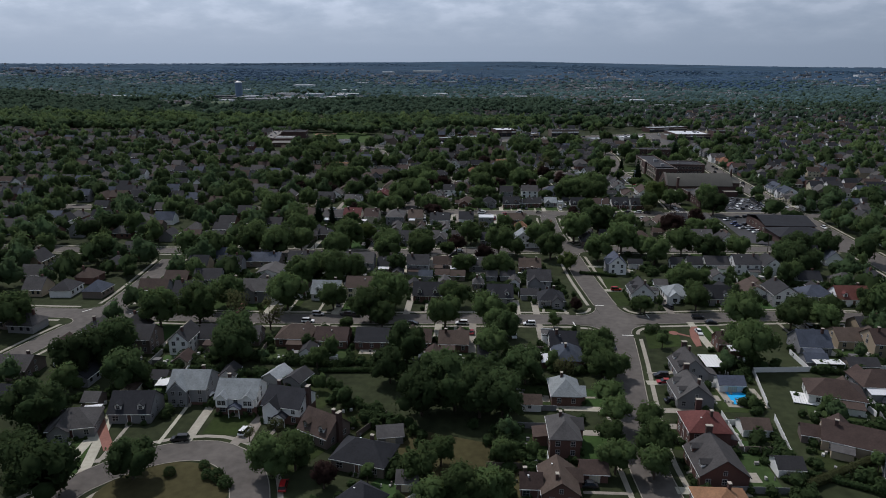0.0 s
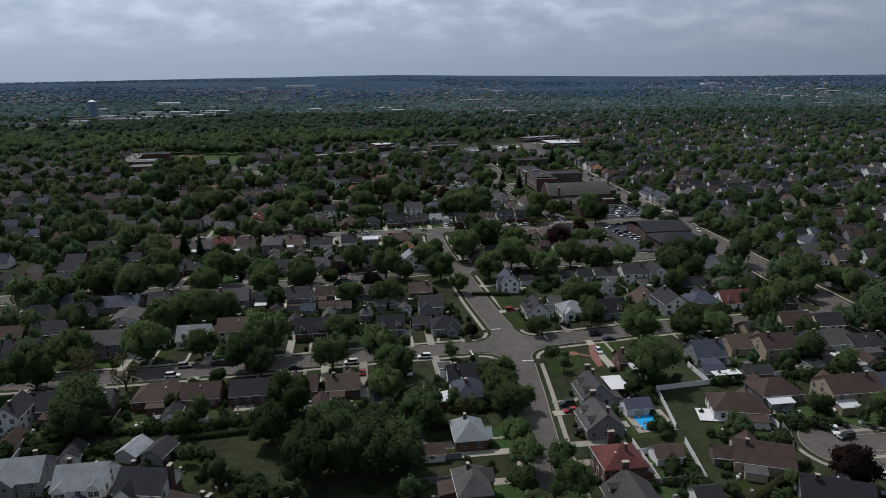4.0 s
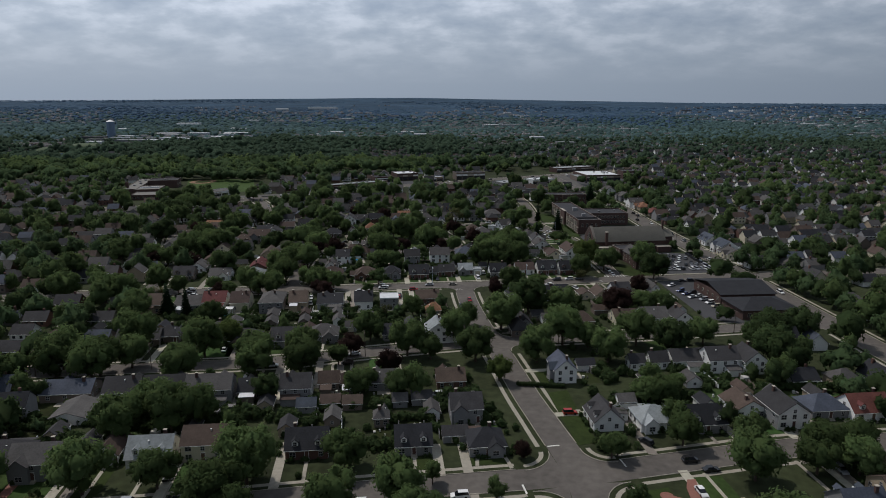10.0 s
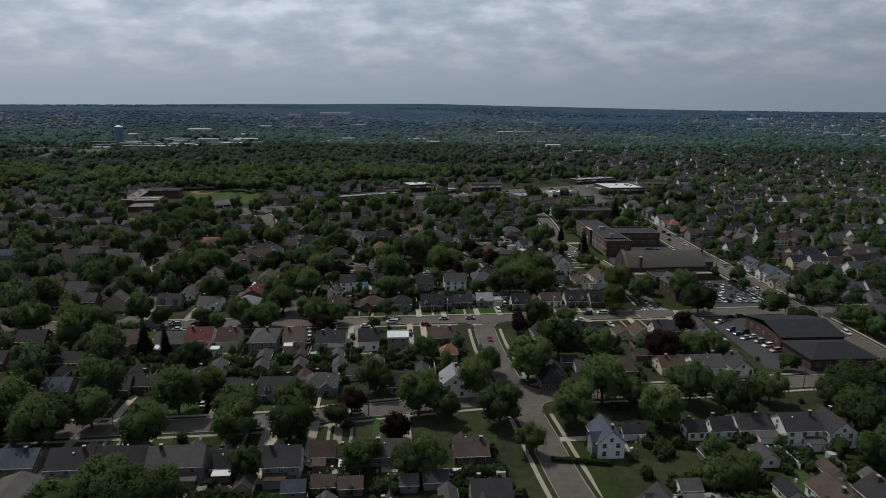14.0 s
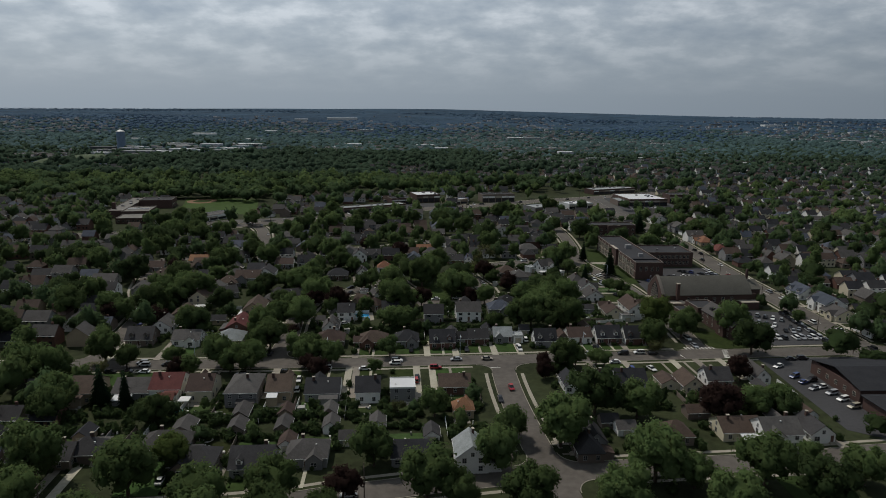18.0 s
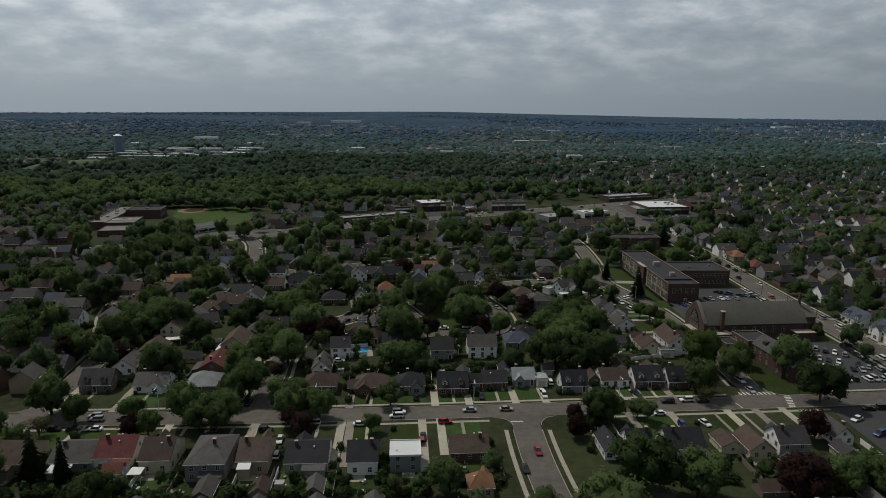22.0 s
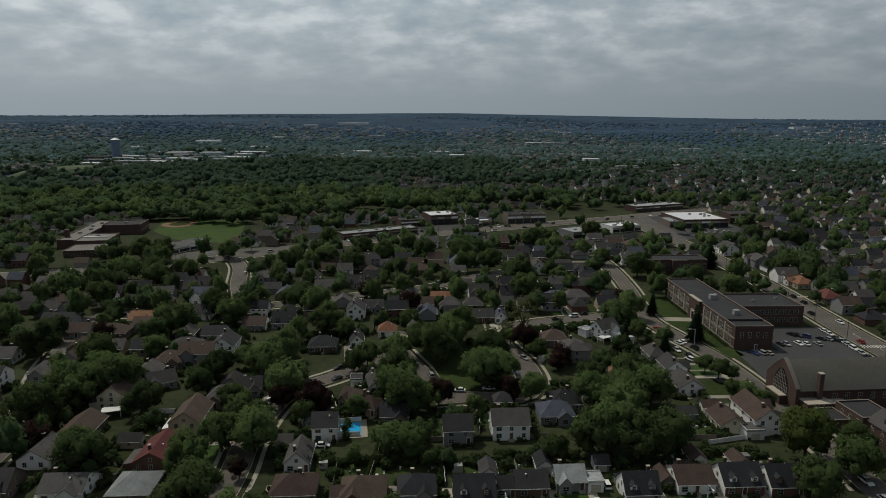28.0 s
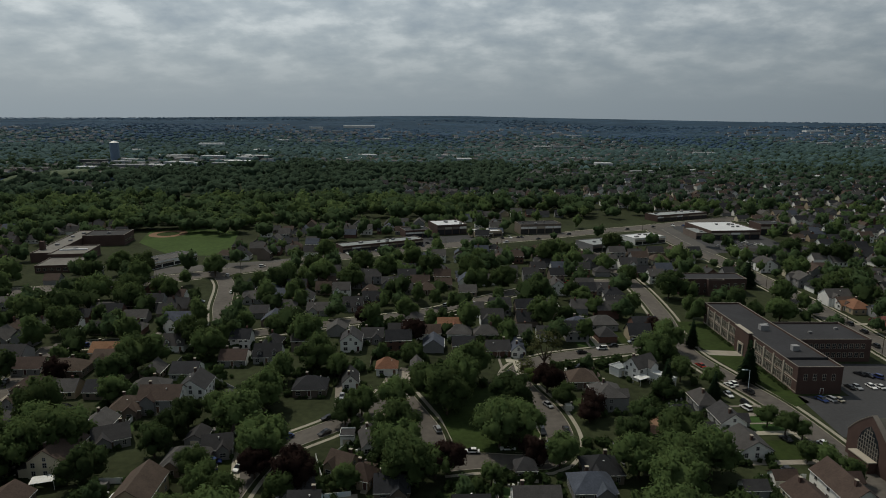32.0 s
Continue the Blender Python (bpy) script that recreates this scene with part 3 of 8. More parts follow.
road("road_e", "asphalt street past the brick school", 8.5, [(102, 426), (102, 460), (100.5, 500), (97, 535), (90, 560), (83.5, 586), (84, 611), (88, 640), (90, 690), (88, 730), (85, 764), (83, 835)])
road("road_f", "wide asphalt avenue with several lanes", 13.0, [(176, 40), (176, 200), (175, 300), (174, 430), (173, 500), (171.5, 560), (172, 610), (173, 660), (172, 700), (169, 740), (165, 784), (159, 840), (158, 905)])
road("road_g", "curving asphalt street round the small green", 8.5, [(-19, 493), (-7, 495.5), (6, 495), (14, 498), (18, 511), (16, 530), (9.5, 550), (8.5, 562), (15, 573), (30, 582), (51, 589), (72, 597), (84, 611)])
road("road_h", "asphalt lane on the far side of the small green", 7.5, [(-19, 493), (-23, 513), (-30, 530), (-37, 546)])
road("road_i", "narrow asphalt street winding between houses", 8.0, [(-73, 412), (-73, 440), (-75, 466), (-71, 496), (-56, 514), (-46, 525), (-37, 546), (-33, 566)])
road("road_j", "main shopping avenue of grey asphalt", 16.0, [(-460, 610), (-271, 669), (-208, 696), (-149, 735), (-115, 763), (-46, 807), (6, 836), (48, 857), (101, 887), (158, 915), (260, 975)])
road("road_k", "short asphalt street meeting the shopping avenue", 9.0, [(-122, 600), (-130, 625), (-139, 649), (-152, 692), (-168, 722)])
road("road_l", "asphalt street between rows of houses", 8.0, [(-190, 585), (-122, 600), (-75, 622), (-35, 640), (-9, 660), (23, 687), (60, 706), (89, 712)])
road("road_m", "asphalt street crossing at a wide corner", 9.0, [(-166, 150), (-162, 189), (-158, 218), (-160, 245), (-168, 290)])
road("road_n", "short asphalt street between tall trees", 8.5, [(-143, 408), (-144, 425), (-146, 445), (-152, 475), (-172, 520), (-190, 585)])
road("road_o", "asphalt lane leading to a turning circle", 7.5, [(112, 165), (128, 166), (150, 168), (176, 171)])
road("cul_de_sac", "asphalt turning circle round a dry lawn", 8.5, [(-150, 66), (-118, 92), (-102, 110), (-97, 121), (-87, 132), (-74, 136), (-63, 130), (-56, 117), (-52, 100), (-50, 70), (-50, 30)])


def near_road(p, skip=None, extra=0.0):
    for name, _, w, line, _ in ROADS:
        if name != skip:
            lim = (w / 2 + extra) ** 2
            for q in line:
                if (q - p).length_squared < lim:
                    return True
    return False


CROSSINGS = []
for ia in range(len(ROADS)):
    for ib in range(ia):
        la, lb = ROADS[ia][3], ROADS[ib][3]
        gap, i, j = min(((p - q).length, i, j) for i, p in enumerate(la) for j, q in enumerate(lb))
        if gap < 4.5:
            ta = (la[min(i + 1, len(la) - 1)] - la[max(i - 1, 0)]).normalized()
            tb = (lb[min(j + 1, len(lb) - 1)] - lb[max(j - 1, 0)]).normalized()
            if abs(ta.dot(tb)) < 0.75:
                CROSSINGS.append((ia, ib, (la[i] + lb[j]) / 2, ta, tb, 8.5 if {ia, ib} == {0, 1} else 6.0))


def in_corner(road_index, p):
    """Whether a place by a street lies in the rounded mouth of another."""
    for ia, ib, c, ta, tb, r in CROSSINGS:
        if road_index in (ia, ib):
            t, other = (ta, ib) if road_index == ia else (tb, ia)
            if abs((p - c).dot(t)) < ROADS[other][2] / 2 + r and (p - c).length < 22:
                return True
    return False


def road_runs(index, c, direction):
    """Whether a street goes on from a crossing in a direction."""
    return any((q - c).dot(direction) > 12 and (q - c).length < 30 for q in ROADS[index][3])


def strip(line, ns, a, b, z0, z1, keep):
    """A raised ribbon between offsets a and b of a line, on the stretches where keep holds."""
    vs, fs = [], []
    for i in range(len(line) - 1):
        if not (keep[i] and keep[i + 1]):
            continue
        k = len(vs)
        for j in (i, i + 1):
            for o in (a, b):
                q = line[j] + ns[j] * o
                vs += [(q.x, q.y, z0), (q.x, q.y, z1)]
        fs += [(k + 1, k + 5, k + 7, k + 3), (k, k + 4, k + 5, k + 1), (k + 2, k + 3, k + 7, k + 6)]
    return vs, fs


for index, (name, label, width, line, walks) in enumerate(ROADS):
    ns = normals(line)
    zr = 0.020 + 0.004 * index
    vs = []
    for q, n in zip(line, ns):
        vs += [(*(q + n * width / 2), zr), (*(q - n * width / 2), zr)]
    fs = [(2 * i, 2 * i + 1, 2 * i + 3, 2 * i + 2) for i in range(len(line) - 1)]
    tagged(new(name, mesh_of(name, vs, fs, M_ASPHALT)), label, "road", kind="structure")
    if not walks:
        continue
    for side in (1, -1):
        h = side * width / 2
        fine, fns = line, ns
        keep = [not near_road(q + n * (h + side * 0.3), name, 0.8) and not (in_corner(index, q) and any(road_runs(cr[1] if cr[0] == index else cr[0], cr[2], n * side) for cr in CROSSINGS if index in cr[:2] and (cr[2] - q).length < 22)) for q, n in zip(fine, fns)]
        vs, fs = strip(fine, fns, h, h + side * 0.2, 0.0, 0.15, keep)
        if fs:
            tagged(new("kerb", mesh_of("kerb", vs, fs, M_CONCRETE)), "pale concrete kerb along a street", "kerb", kind="structure")
        keep = [ok and not near_road(q + n * (h + side * 2.4), name, 0.4) for ok, q, n in zip(keep, fine, fns)]
        vs, fs = strip(fine, fns, h + side * 1.7, h + side * 3.0, 0.0, 0.018, keep)
        if fs:
            tagged(new("pavement", mesh_of("pavement", vs, fs, M_CONCRETE)), "pale concrete footway beside a grass verge", "pavement", kind="structure")


for ia, ib, c, ta, tb, r in CROSSINGS:
    ha, hb = ROADS[ia][2] / 2, ROADS[ib][2] / 2
    for sa in (1, -1):
        for sb in (1, -1):
            if not (road_runs(ia, c, ta * sa) and road_runs(ib, c, tb * sb)):
                continue
            u, v = ta * sa, tb * sb
            k0 = c + u * hb + v * ha
            mid = k0 + (u + v) * r
            arc = [mid - (v * math.cos(t) + u * math.sin(t)) * r for t in (math.pi / 2 * k / 8 for k in range(9))]
            inner = [mid - (v * math.cos(t) + u * math.sin(t)) * (r - 0.2) for t in (math.pi / 2 * k / 8 for k in range(9))]
            back = k0 - (u + v) * 1.0
            pts = [back, *arc]
            vs = [(p.x, p.y, 0.017) for p in pts]
            order = tuple(range(len(pts)))
            tagged(new("road_corner", mesh_of("road_corner", vs, [order], M_ASPHALT)), "rounded asphalt mouth of a street corner", "road", kind="structure")
            vs = [(p.x, p.y, z) for p in arc for z in (0.0, 0.15)] + [(p.x, p.y, z) for p in inner for z in (0.0, 0.15)]
            n2 = len(arc) * 2
            fs = []
            for k in range(len(arc) - 1):
                a, b = 2 * k, 2 * k + 2
                fs += [(a + 1, b + 1, n2 + b + 1, n2 + a + 1), (a, a + 1, b + 1, b), (n2 + a, n2 + b, n2 + b + 1, n2 + a + 1)]
            tagged(new("kerb", mesh_of("kerb", vs, fs, M_CONCRETE)), "rounded pale concrete kerb at a street corner", "kerb", kind="structure")
            if r < 8:
                continue
            vs = [(*(mid - (v * math.cos(t) + u * math.sin(t)) * rr), 0.018) for t in (math.pi / 2 * k / 8 for k in range(9)) for rr in (r - 1.7, r - 3.0)]
            fs = [(2 * k, 2 * k + 1, 2 * k + 3, 2 * k + 2) for k in range(8)]
            tagged(new("pavement", mesh_of("pavement", vs, fs, M_CONCRETE)), "pale concrete footway curving round a street corner", "pavement", kind="structure")


def flat_patch(name, pts, mat, z, label, category, kind="structure", thick=0.06):
    """A level slab with a shape of its own."""
    n = len(pts)
    vs = [(x, y, z - thick) for x, y in pts] + [(x, y, z) for x, y in pts]
    fs = [tuple(range(n, 2 * n)), tuple(range(n - 1, -1, -1))] + [(k, (k + 1) % n, n + (k + 1) % n, n + k) for k in range(n)]
    return tagged(new(name, mesh_of(name, vs, fs, mat)), label, category, kind=kind)


def ring(cx, cy, rx, ry, n=24, turn=0.0):
    return [(cx + rx * math.cos(2 * math.pi * k / n + turn), cy + ry * math.sin(2 * math.pi * k / n + turn)) for k in range(n)]


def bar(x, y, heading, length, width, z=0.115):
    """A painted line on the road."""
    c, s = math.cos(radians(heading)), math.sin(radians(heading))
    pts = [(x + c * a - s * b, y + s * a + c * b) for a, b in ((-length / 2, -width / 2), (length / 2, -width / 2), (length / 2, width / 2), (-length / 2, width / 2))]
    flat_patch("road_marking", pts, M_LINE, z, "white painted stop line on asphalt", "road marking", thick=0.01)


# stop lines at the crossing, crosswalks by the school corner
bar(32.7, 251.8, 8, 3.6, 0.5)
bar(49.8, 242.4, 98, 4.0, 0.5)
bar(21.4, 231.0, 98, 4.0, 0.5)
bar(39.6, 222.8, 2, 4.0, 0.5)
bar(-165.0, 221.0, 60, 4.0, 0.5)
bar(-146.0, 221.0, 60, 4.0, 0.5)
bar(14.5, 408.5, 4, 4.0, 0.4)
for k in range(9):
    bar(96.5 + 1.5 * k, 431.6 + 0.1 * k, 100, 2.4, 0.5)
for k in range(8):
    bar(110.0 + 0.35 * k, 421.4 + 1.25 * k, 10, 2.4, 0.5)
bar(92.0, 422.0, 100, 4.0, 0.3)
for k in range(10):
    bar(166.0 + 1.4 * k, 552.0, 94, 3.0, 0.5)
for k in range(9):
    y0 = 438 + 16 * k
    bar(173.6 - max(0, y0 - 470) * 0.02, y0, 91, 6.0, 0.2, 0.12)

# turning circle by the side street
flat_patch("turning_circle", ring(112, 165, 11.5, 11.5, 32), M_ASPHALT, 0.016, "round asphalt turning circle", "road")
arc = [Vector((112 + 11.5 * math.cos(a), 165 + 11.5 * math.sin(a))) for a in (0.42 + k * (2 * math.pi - 0.84) / 40 for k in range(41))]
for o0, o1, zt, nm, lb in ((0.0, 0.2, 0.15, "kerb", "rounded pale concrete kerb of a turning circle"), (1.6, 2.8, 0.018, "pavement", "curved concrete footway round a turning circle")):
    av, af = strip(arc, [-n for n in normals(arc)], o0, o1, 0.0, zt, [True] * len(arc))
    tagged(new(nm, mesh_of(nm, av, af, M_CONCRETE)), lb, nm, kind="structure")

# green of the crescent, dry turning-circle lawn, school field, lots
flat_patch("lawn", [(-14, 501), (8, 501), (12, 512), (9, 530), (3, 545), (-14, 555), (-28, 545), (-20, 524)], M_LUSH, 0.05, "small green in the middle of a crescent, mown grass", "lawn")
flat_patch("lawn", ring(-77, 117, 15, 14), M_DRYGRASS, 0.06, "dry yellowish lawn in the turning circle", "lawn")
flat_patch("playing_field", [(-266, 818), (-221, 772), (-180, 773), (-205, 873), (-254, 884), (-283, 875)], M_FIELD, 0.05, "mown green school playing field", "playing field")
flat_patch("infield", ring(-260, 857, 15, 17), M_SOIL, 0.07, "sandy baseball infield on a school field", "infield")
flat_patch("infield_grass", ring(-260, 857, 9, 10), M_LUSH, 0.09, "round grass patch inside the infield", "infield")
flat_patch("bare_patch", [(47, 514), (55, 514), (58, 526), (50, 527)], M_SOIL, 0.05, "bare reddish soil in a back garden", "soil")
flat_patch("back_lawn", [(-22, 118), (2, 124), (4, 146), (-24, 152), (-30, 140)], M_DRYGRASS, 0.04, "worn yellowish back lawn", "lawn")
flat_patch("school_lawn", [(103, 536), (110, 540), (108, 548), (106, 632), (92, 632), (91, 600), (92, 584), (97, 562)], M_LUSH, 0.04, "green lawn before the brick school", "lawn")
flat_patch("school_path", [(91.5, 586), (106, 585), (106, 591), (90.5, 592)], M_CONCRETE, 0.07, "wide concrete path to the school door", "path")
flat_patch("church_lawn", [(108, 431), (128, 434), (126, 446), (108, 458)], M_LUSH, 0.05, "green corner lawn with a curved kerb", "lawn")
# corner garden: red paver walk with a round bed, curved walks across the street
flat_patch("paver_walk", [(63.9, 234.1), (66.2, 234.3), (64.4, 225.2), (63.4, 216.9), (61.4, 216), (61.3, 223.6), (62.4, 230.5)], M_PAVER, 0.09, "red paver garden walk beside a corner house", "path")
flat_patch("paver_circle", ring(56.2, 227.2, 1.7, 1.7, 16), M_PAVER, 0.09, "round red paver bed in a lawn", "path")
flat_patch("paver_link", [(57.4, 227.4), (61.4, 225.4), (61.1, 224.2), (57.2, 226.2)], M_PAVER, 0.086, "short red paver walk across a lawn", "path")
walk_arc = smooth_line([(10.4, 242), (11.1, 246.7), (14.8, 248.8), (18.1, 246.7), (19.5, 240.6)], 1.0)
wv2, wf2 = strip(walk_arc, normals(walk_arc), -0.5, 0.5, 0.0, 0.07, [True] * len(walk_arc))
tagged(new("path", mesh_of("path", wv2, wf2, M_CONCRETE)), "curved pale garden walk before a corner house", "path", kind="structure")
walk_arc = smooth_line([(38.9, 269.6), (42, 272.5), (45.4, 273.4)], 1.0)
wv2, wf2 = strip(walk_arc, normals(walk_arc), -0.5, 0.5, 0.0, 0.07, [True] * len(walk_arc))
tagged(new("path", mesh_of("path", wv2, wf2, M_CONCRETE)), "curved concrete front walk over a green lawn", "path", kind="structure")
flat_patch("front_lawn", [(39.8, 252), (46, 253.5), (45, 262), (44.5, 288), (37.4, 286), (38.6, 268)], M_LUSH, 0.052, "mown green corner lawn along the side street", "lawn")
flat_patch("corner_lawn", [(46, 228), (58, 231), (57, 216), (45, 212)], M_LUSH, 0.05, "green corner lawn with shrubs", "lawn")
flat_patch("parking_lot", [(133, 436), (164, 439), (163, 484), (150, 488), (133, 480)], M_LOT, 0.05, "dark asphalt car park with rows of cars", "car park")
flat_patch("parking_lot", [(122, 360), (135, 352), (165, 356), (165, 424), (122, 421)], M_LOT, 0.04, "dark asphalt car park behind houses", "car park")
flat_patch("parking_lot", [(107, 514), (163, 519), (162, 578), (127, 578), (127, 546), (108, 545)], M_LOT, 0.04, "dark asphalt school yard with parked cars", "car park")
flat_patch("parking_lot", [(-112, 774), (-48, 812), (10, 846), (10, 870), (-60, 850), (-112, 800)], M_LOT, 0.05, "asphalt car park of a row of shops", "car park")
flat_patch("parking_lot", [(176, 800), (240, 812), (240, 935), (178, 935)], M_LOT, 0.05, "asphalt car park of a supermarket", "car park")
flat_patch("parking_lot", [(166, 790), (176.9, 800), (176.9, 920), (160, 911)], M_FORECOURT, 0.045, "worn grey asphalt forecourt before the shops", "car park")
flat_patch("parking_lot", [(150, 906), (177, 920), (236, 936.1), (236, 958)], M_FORECOURT, 0.038, "worn grey asphalt before a row of shops", "car park")
flat_patch("parking_lot", [(-214, 733), (-150, 757), (-118, 775), (-118, 768), (-150, 745), (-205, 712)], M_FORECOURT, 0.045, "worn grey asphalt parking strip by the school", "car park")
flat_patch("pond", ring(-640, 1180, 75, 14), M_LAKE, 0.05, "narrow grey pond in the woods", "pond")


def grass_bank(x, y, rx, ry, h, turn):
    """A low grassy mound with a level top."""
    n, vs = 28, []
    for q, z in ((1.0, -0.2), (0.86, 0.45 * h), (0.7, 0.85 * h), (0.5, h)):
        for k in range(n):
            a = 2 * math.pi * k / n
            w = q * (1 + 0.06 * math.sin(3 * a + 1.0))
            px, py = rx * w * math.cos(a), ry * w * math.sin(a)
            vs.append((x + px * math.cos(turn) - py * math.sin(turn), y + px * math.sin(turn) + py * math.cos(turn), z))
    fs = [(j * n + k, j * n + (k + 1) % n, (j + 1) * n + (k + 1) % n, (j + 1) * n + k) for j in range(3) for k in range(n)] + [tuple(range(3 * n, 4 * n))]
    return tagged(new("grass_bank", mesh_of("grass_bank", vs, fs, M_BANK)), "low bank of pale mown grass beyond the woods", "bank", kind="structure")


# far meadow, placed and raised so the camera sees it over the woods
grass_bank(-656, 1335, 105, 38, 9.5, 1.45)


# ---- trees ----
def leaf_cloud(rng, centres, radii, count, size, keep_low=-0.75):
    """Leaf clumps: small tilted faces on the skins of many lobes."""
    def unit(a):
        return a / (np.linalg.norm(a, axis=1, keepdims=True) + 1e-9)
    per = max(3, count // len(centres))
    c, r = np.repeat(np.array(centres, float), per, 0), np.repeat(np.array(radii, float), per)[:, None]
    n = len(c)
    d = unit(rng.normal(size=(n, 3)))
    d[:, 2] = np.where(d[:, 2] < keep_low, -d[:, 2], d[:, 2])
    p = c + d * r * rng.uniform(0.72, 1.18, (n, 1))
    nrm = unit(d + (0.0, 0.0, 0.25) + rng.normal(size=(n, 3)) * 0.42)
    u = unit(np.cross(nrm, rng.normal(size=(n, 3))))
    v, s = np.cross(nrm, u), size * rng.uniform(0.6, 1.35, (n, 1))
    vs = np.stack([p - u * s, p + u * s * 0.9 - v * s * 0.5, p + v * s * 1.1], 1).reshape(-1, 3)
    return [tuple(q) for q in vs.tolist()], [(3 * k, 3 * k + 1, 3 * k + 2) for k in range(n)]


def soft_normals(vs, centres, middle):
    """For each corner of a crown the way out of it, half from its lobe and half from the whole crown."""
    p, c = np.array(vs, float), np.array(centres, float)
    near = c[((p[:, None, :] - c[None]) ** 2).sum(2).argmin(1)]
    a, b = p - near, p - np.array(middle, float)
    a /= np.linalg.norm(a, axis=1, keepdims=True) + 1e-9
    b /= np.linalg.norm(b, axis=1, keepdims=True) + 1e-9
    n = a * 0.70 + b * 0.45 + np.array((0.0, 0.0, 0.40))
    return n / (np.linalg.norm(n, axis=1, keepdims=True) + 1e-9)


def lobe_core(rng, centres, radii, scale=0.80):
    """Low inner bodies that keep light from passing straight through a crown."""
    bm = bmesh.new()
    for c, r in zip(centres, radii):
        made = bmesh.ops.create_icosphere(bm, subdivisions=1, radius=r * scale)
        for v in made["verts"]:
            v.co = v.co * (1 + 0.25 * noise.noise(v.co * 2.2 / r + Vector(c) * 3)) + Vector(c)
    vs = [tuple(v.co) for v in bm.verts]
    bm.verts.index_update()
    fs = [tuple(v.index for v in f.verts) for f in bm.faces]
    bm.free()
    return vs, fs


def limb(bm, a, b, r0, r1, n=6):
    d = (b - a)
    q = d.to_track_quat("Z", "Y").to_matrix().to_4x4()
    made = bmesh.ops.create_cone(bm, segments=n, radius1=r0, radius2=r1, depth=d.length, cap_ends=True)
    bmesh.ops.transform(bm, matrix=Matrix.Translation((a + b) / 2) @ q, verts=made["verts"])


def tree_meshes(seed, kind, dense=False):
    """A crown of radius 1 and its trunk; the crown's middle lies at height 1, over a trunk that starts below the ground line."""
    rng = np.random.default_rng(seed)
    if kind == "p":
        vs, fs = [], []
        for layer in range(11):
            z = 0.15 + layer * 0.22
            r = 0.95 * (1 - layer / 11.5)
            n = max(6, int(26 * r))
            for k in range(n):
                a = 2 * math.pi * (k + rng.uniform(-0.4, 0.4)) / n
                rr = r * rng.uniform(0.75, 1.1)
                tip = np.array([rr * math.cos(a), rr * math.sin(a), z - 0.10 * rr])
                root = np.array([0.1 * math.cos(a), 0.1 * math.sin(a), z + 0.22])
                side = np.array([-math.sin(a), math.cos(a), 0]) * (0.10 + 0.10 * r)
                k0 = len(vs)
                vs += [root, (root + tip) / 2 - side + (0, 0, 0.02), tip, (root + tip) / 2 + side + (0, 0, 0.02)]
                fs.append((k0, k0 + 1, k0 + 2, k0 + 3))
        centres, radii = [np.array([0, 0, 0.5]), np.array([0, 0, 1.1]), np.array([0, 0, 1.7])], [0.6, 0.42, 0.24]
    else:
        n = {"o": 12}.get(kind, 44 if dense else 26)
        centres, radii = [], []
        for k in range(n):
            d = rng.normal(size=3)
            d /= np.linalg.norm(d)
            d[2] = d[2] * 0.9 - 0.10
            r = rng.uniform(0.17, 0.36) if dense else rng.uniform(0.24, 0.40)
            centres.append(d * rng.uniform(0.48, 0.82) * np.array([1, 1, 0.85]) + (rng.uniform(-0.08, 0.08), rng.uniform(-0.08, 0.08), 1.0))
            radii.append(r)
        vs, fs = leaf_cloud(rng, centres, radii, 900 if kind == "o" else 3400 if dense else 1900, 0.052 if dense else 0.070)
    if kind != "o":
        cv, cf = lobe_core(rng, centres, radii, 0.74)
        fs += [tuple(i + len(vs) for i in f) for f in cf]
        vs += cv
        if kind != "p":
            cv, cf = lobe_core(rng, [np.array([0, 0, 0.9])], [0.66])
            fs += [tuple(i + len(vs) for i in f) for f in cf]
            vs += cv
    crown = mesh_of("crown", vs, fs, LEAF[kind])
    crown.shade_smooth()
    crown.normals_split_custom_set_from_vertices(soft_normals(vs, centres, (0, 0, 0.85)).tolist())
    bm = bmesh.new()
    limb(bm, Vector((0, 0, -0.9)), Vector((0.02, 0.01, 0.45)), 0.085, 0.06, 8)
    for k in range(7 if kind != "p" else 0):
        a = 2 * math.pi * k / 7 + rng.uniform(-0.3, 0.3)
        tip = Vector((0.55 * math.cos(a), 0.55 * math.sin(a), rng.uniform(0.7, 1.25)))
        limb(bm, Vector((0.02, 0.01, rng.uniform(0.15, 0.42))), tip, 0.045, 0.012, 5)
    if kind == "p":
        limb(bm, Vector((0, 0, 0.4)), Vector((0, 0, 2.4)), 0.06, 0.01, 6)
    trunk = bpy.data.meshes.new("trunk")
    bm.to_mesh(trunk)
    bm.free()
    trunk.materials.append(M_BARK)
    return crown, trunk


TREE_WORD = {"g": "broadleaf shade tree with a full green crown", "d": "large dark green broadleaf tree with a dense crown", "b": "bright yellow-green broadleaf tree in full leaf",
             "m": "dark maroon-leaved ornamental tree", "o": "thin pale-leaved tree with bare branches showing", "p": "dark conifer with drooping layered branches"}
TREE_KIND = {}
for s, variants in (("g", 5), ("d", 3), ("b", 2), ("m", 2), ("o", 2), ("p", 1)):
    TREE_KIND[s] = [tree_meshes(100 + 17 * k + ord(s), s) for k in range(variants)]
    TREE_KIND[s, "large"] = [tree_meshes(300 + 17 * k + ord(s), s, True) for k in range(variants)]
TREES = []


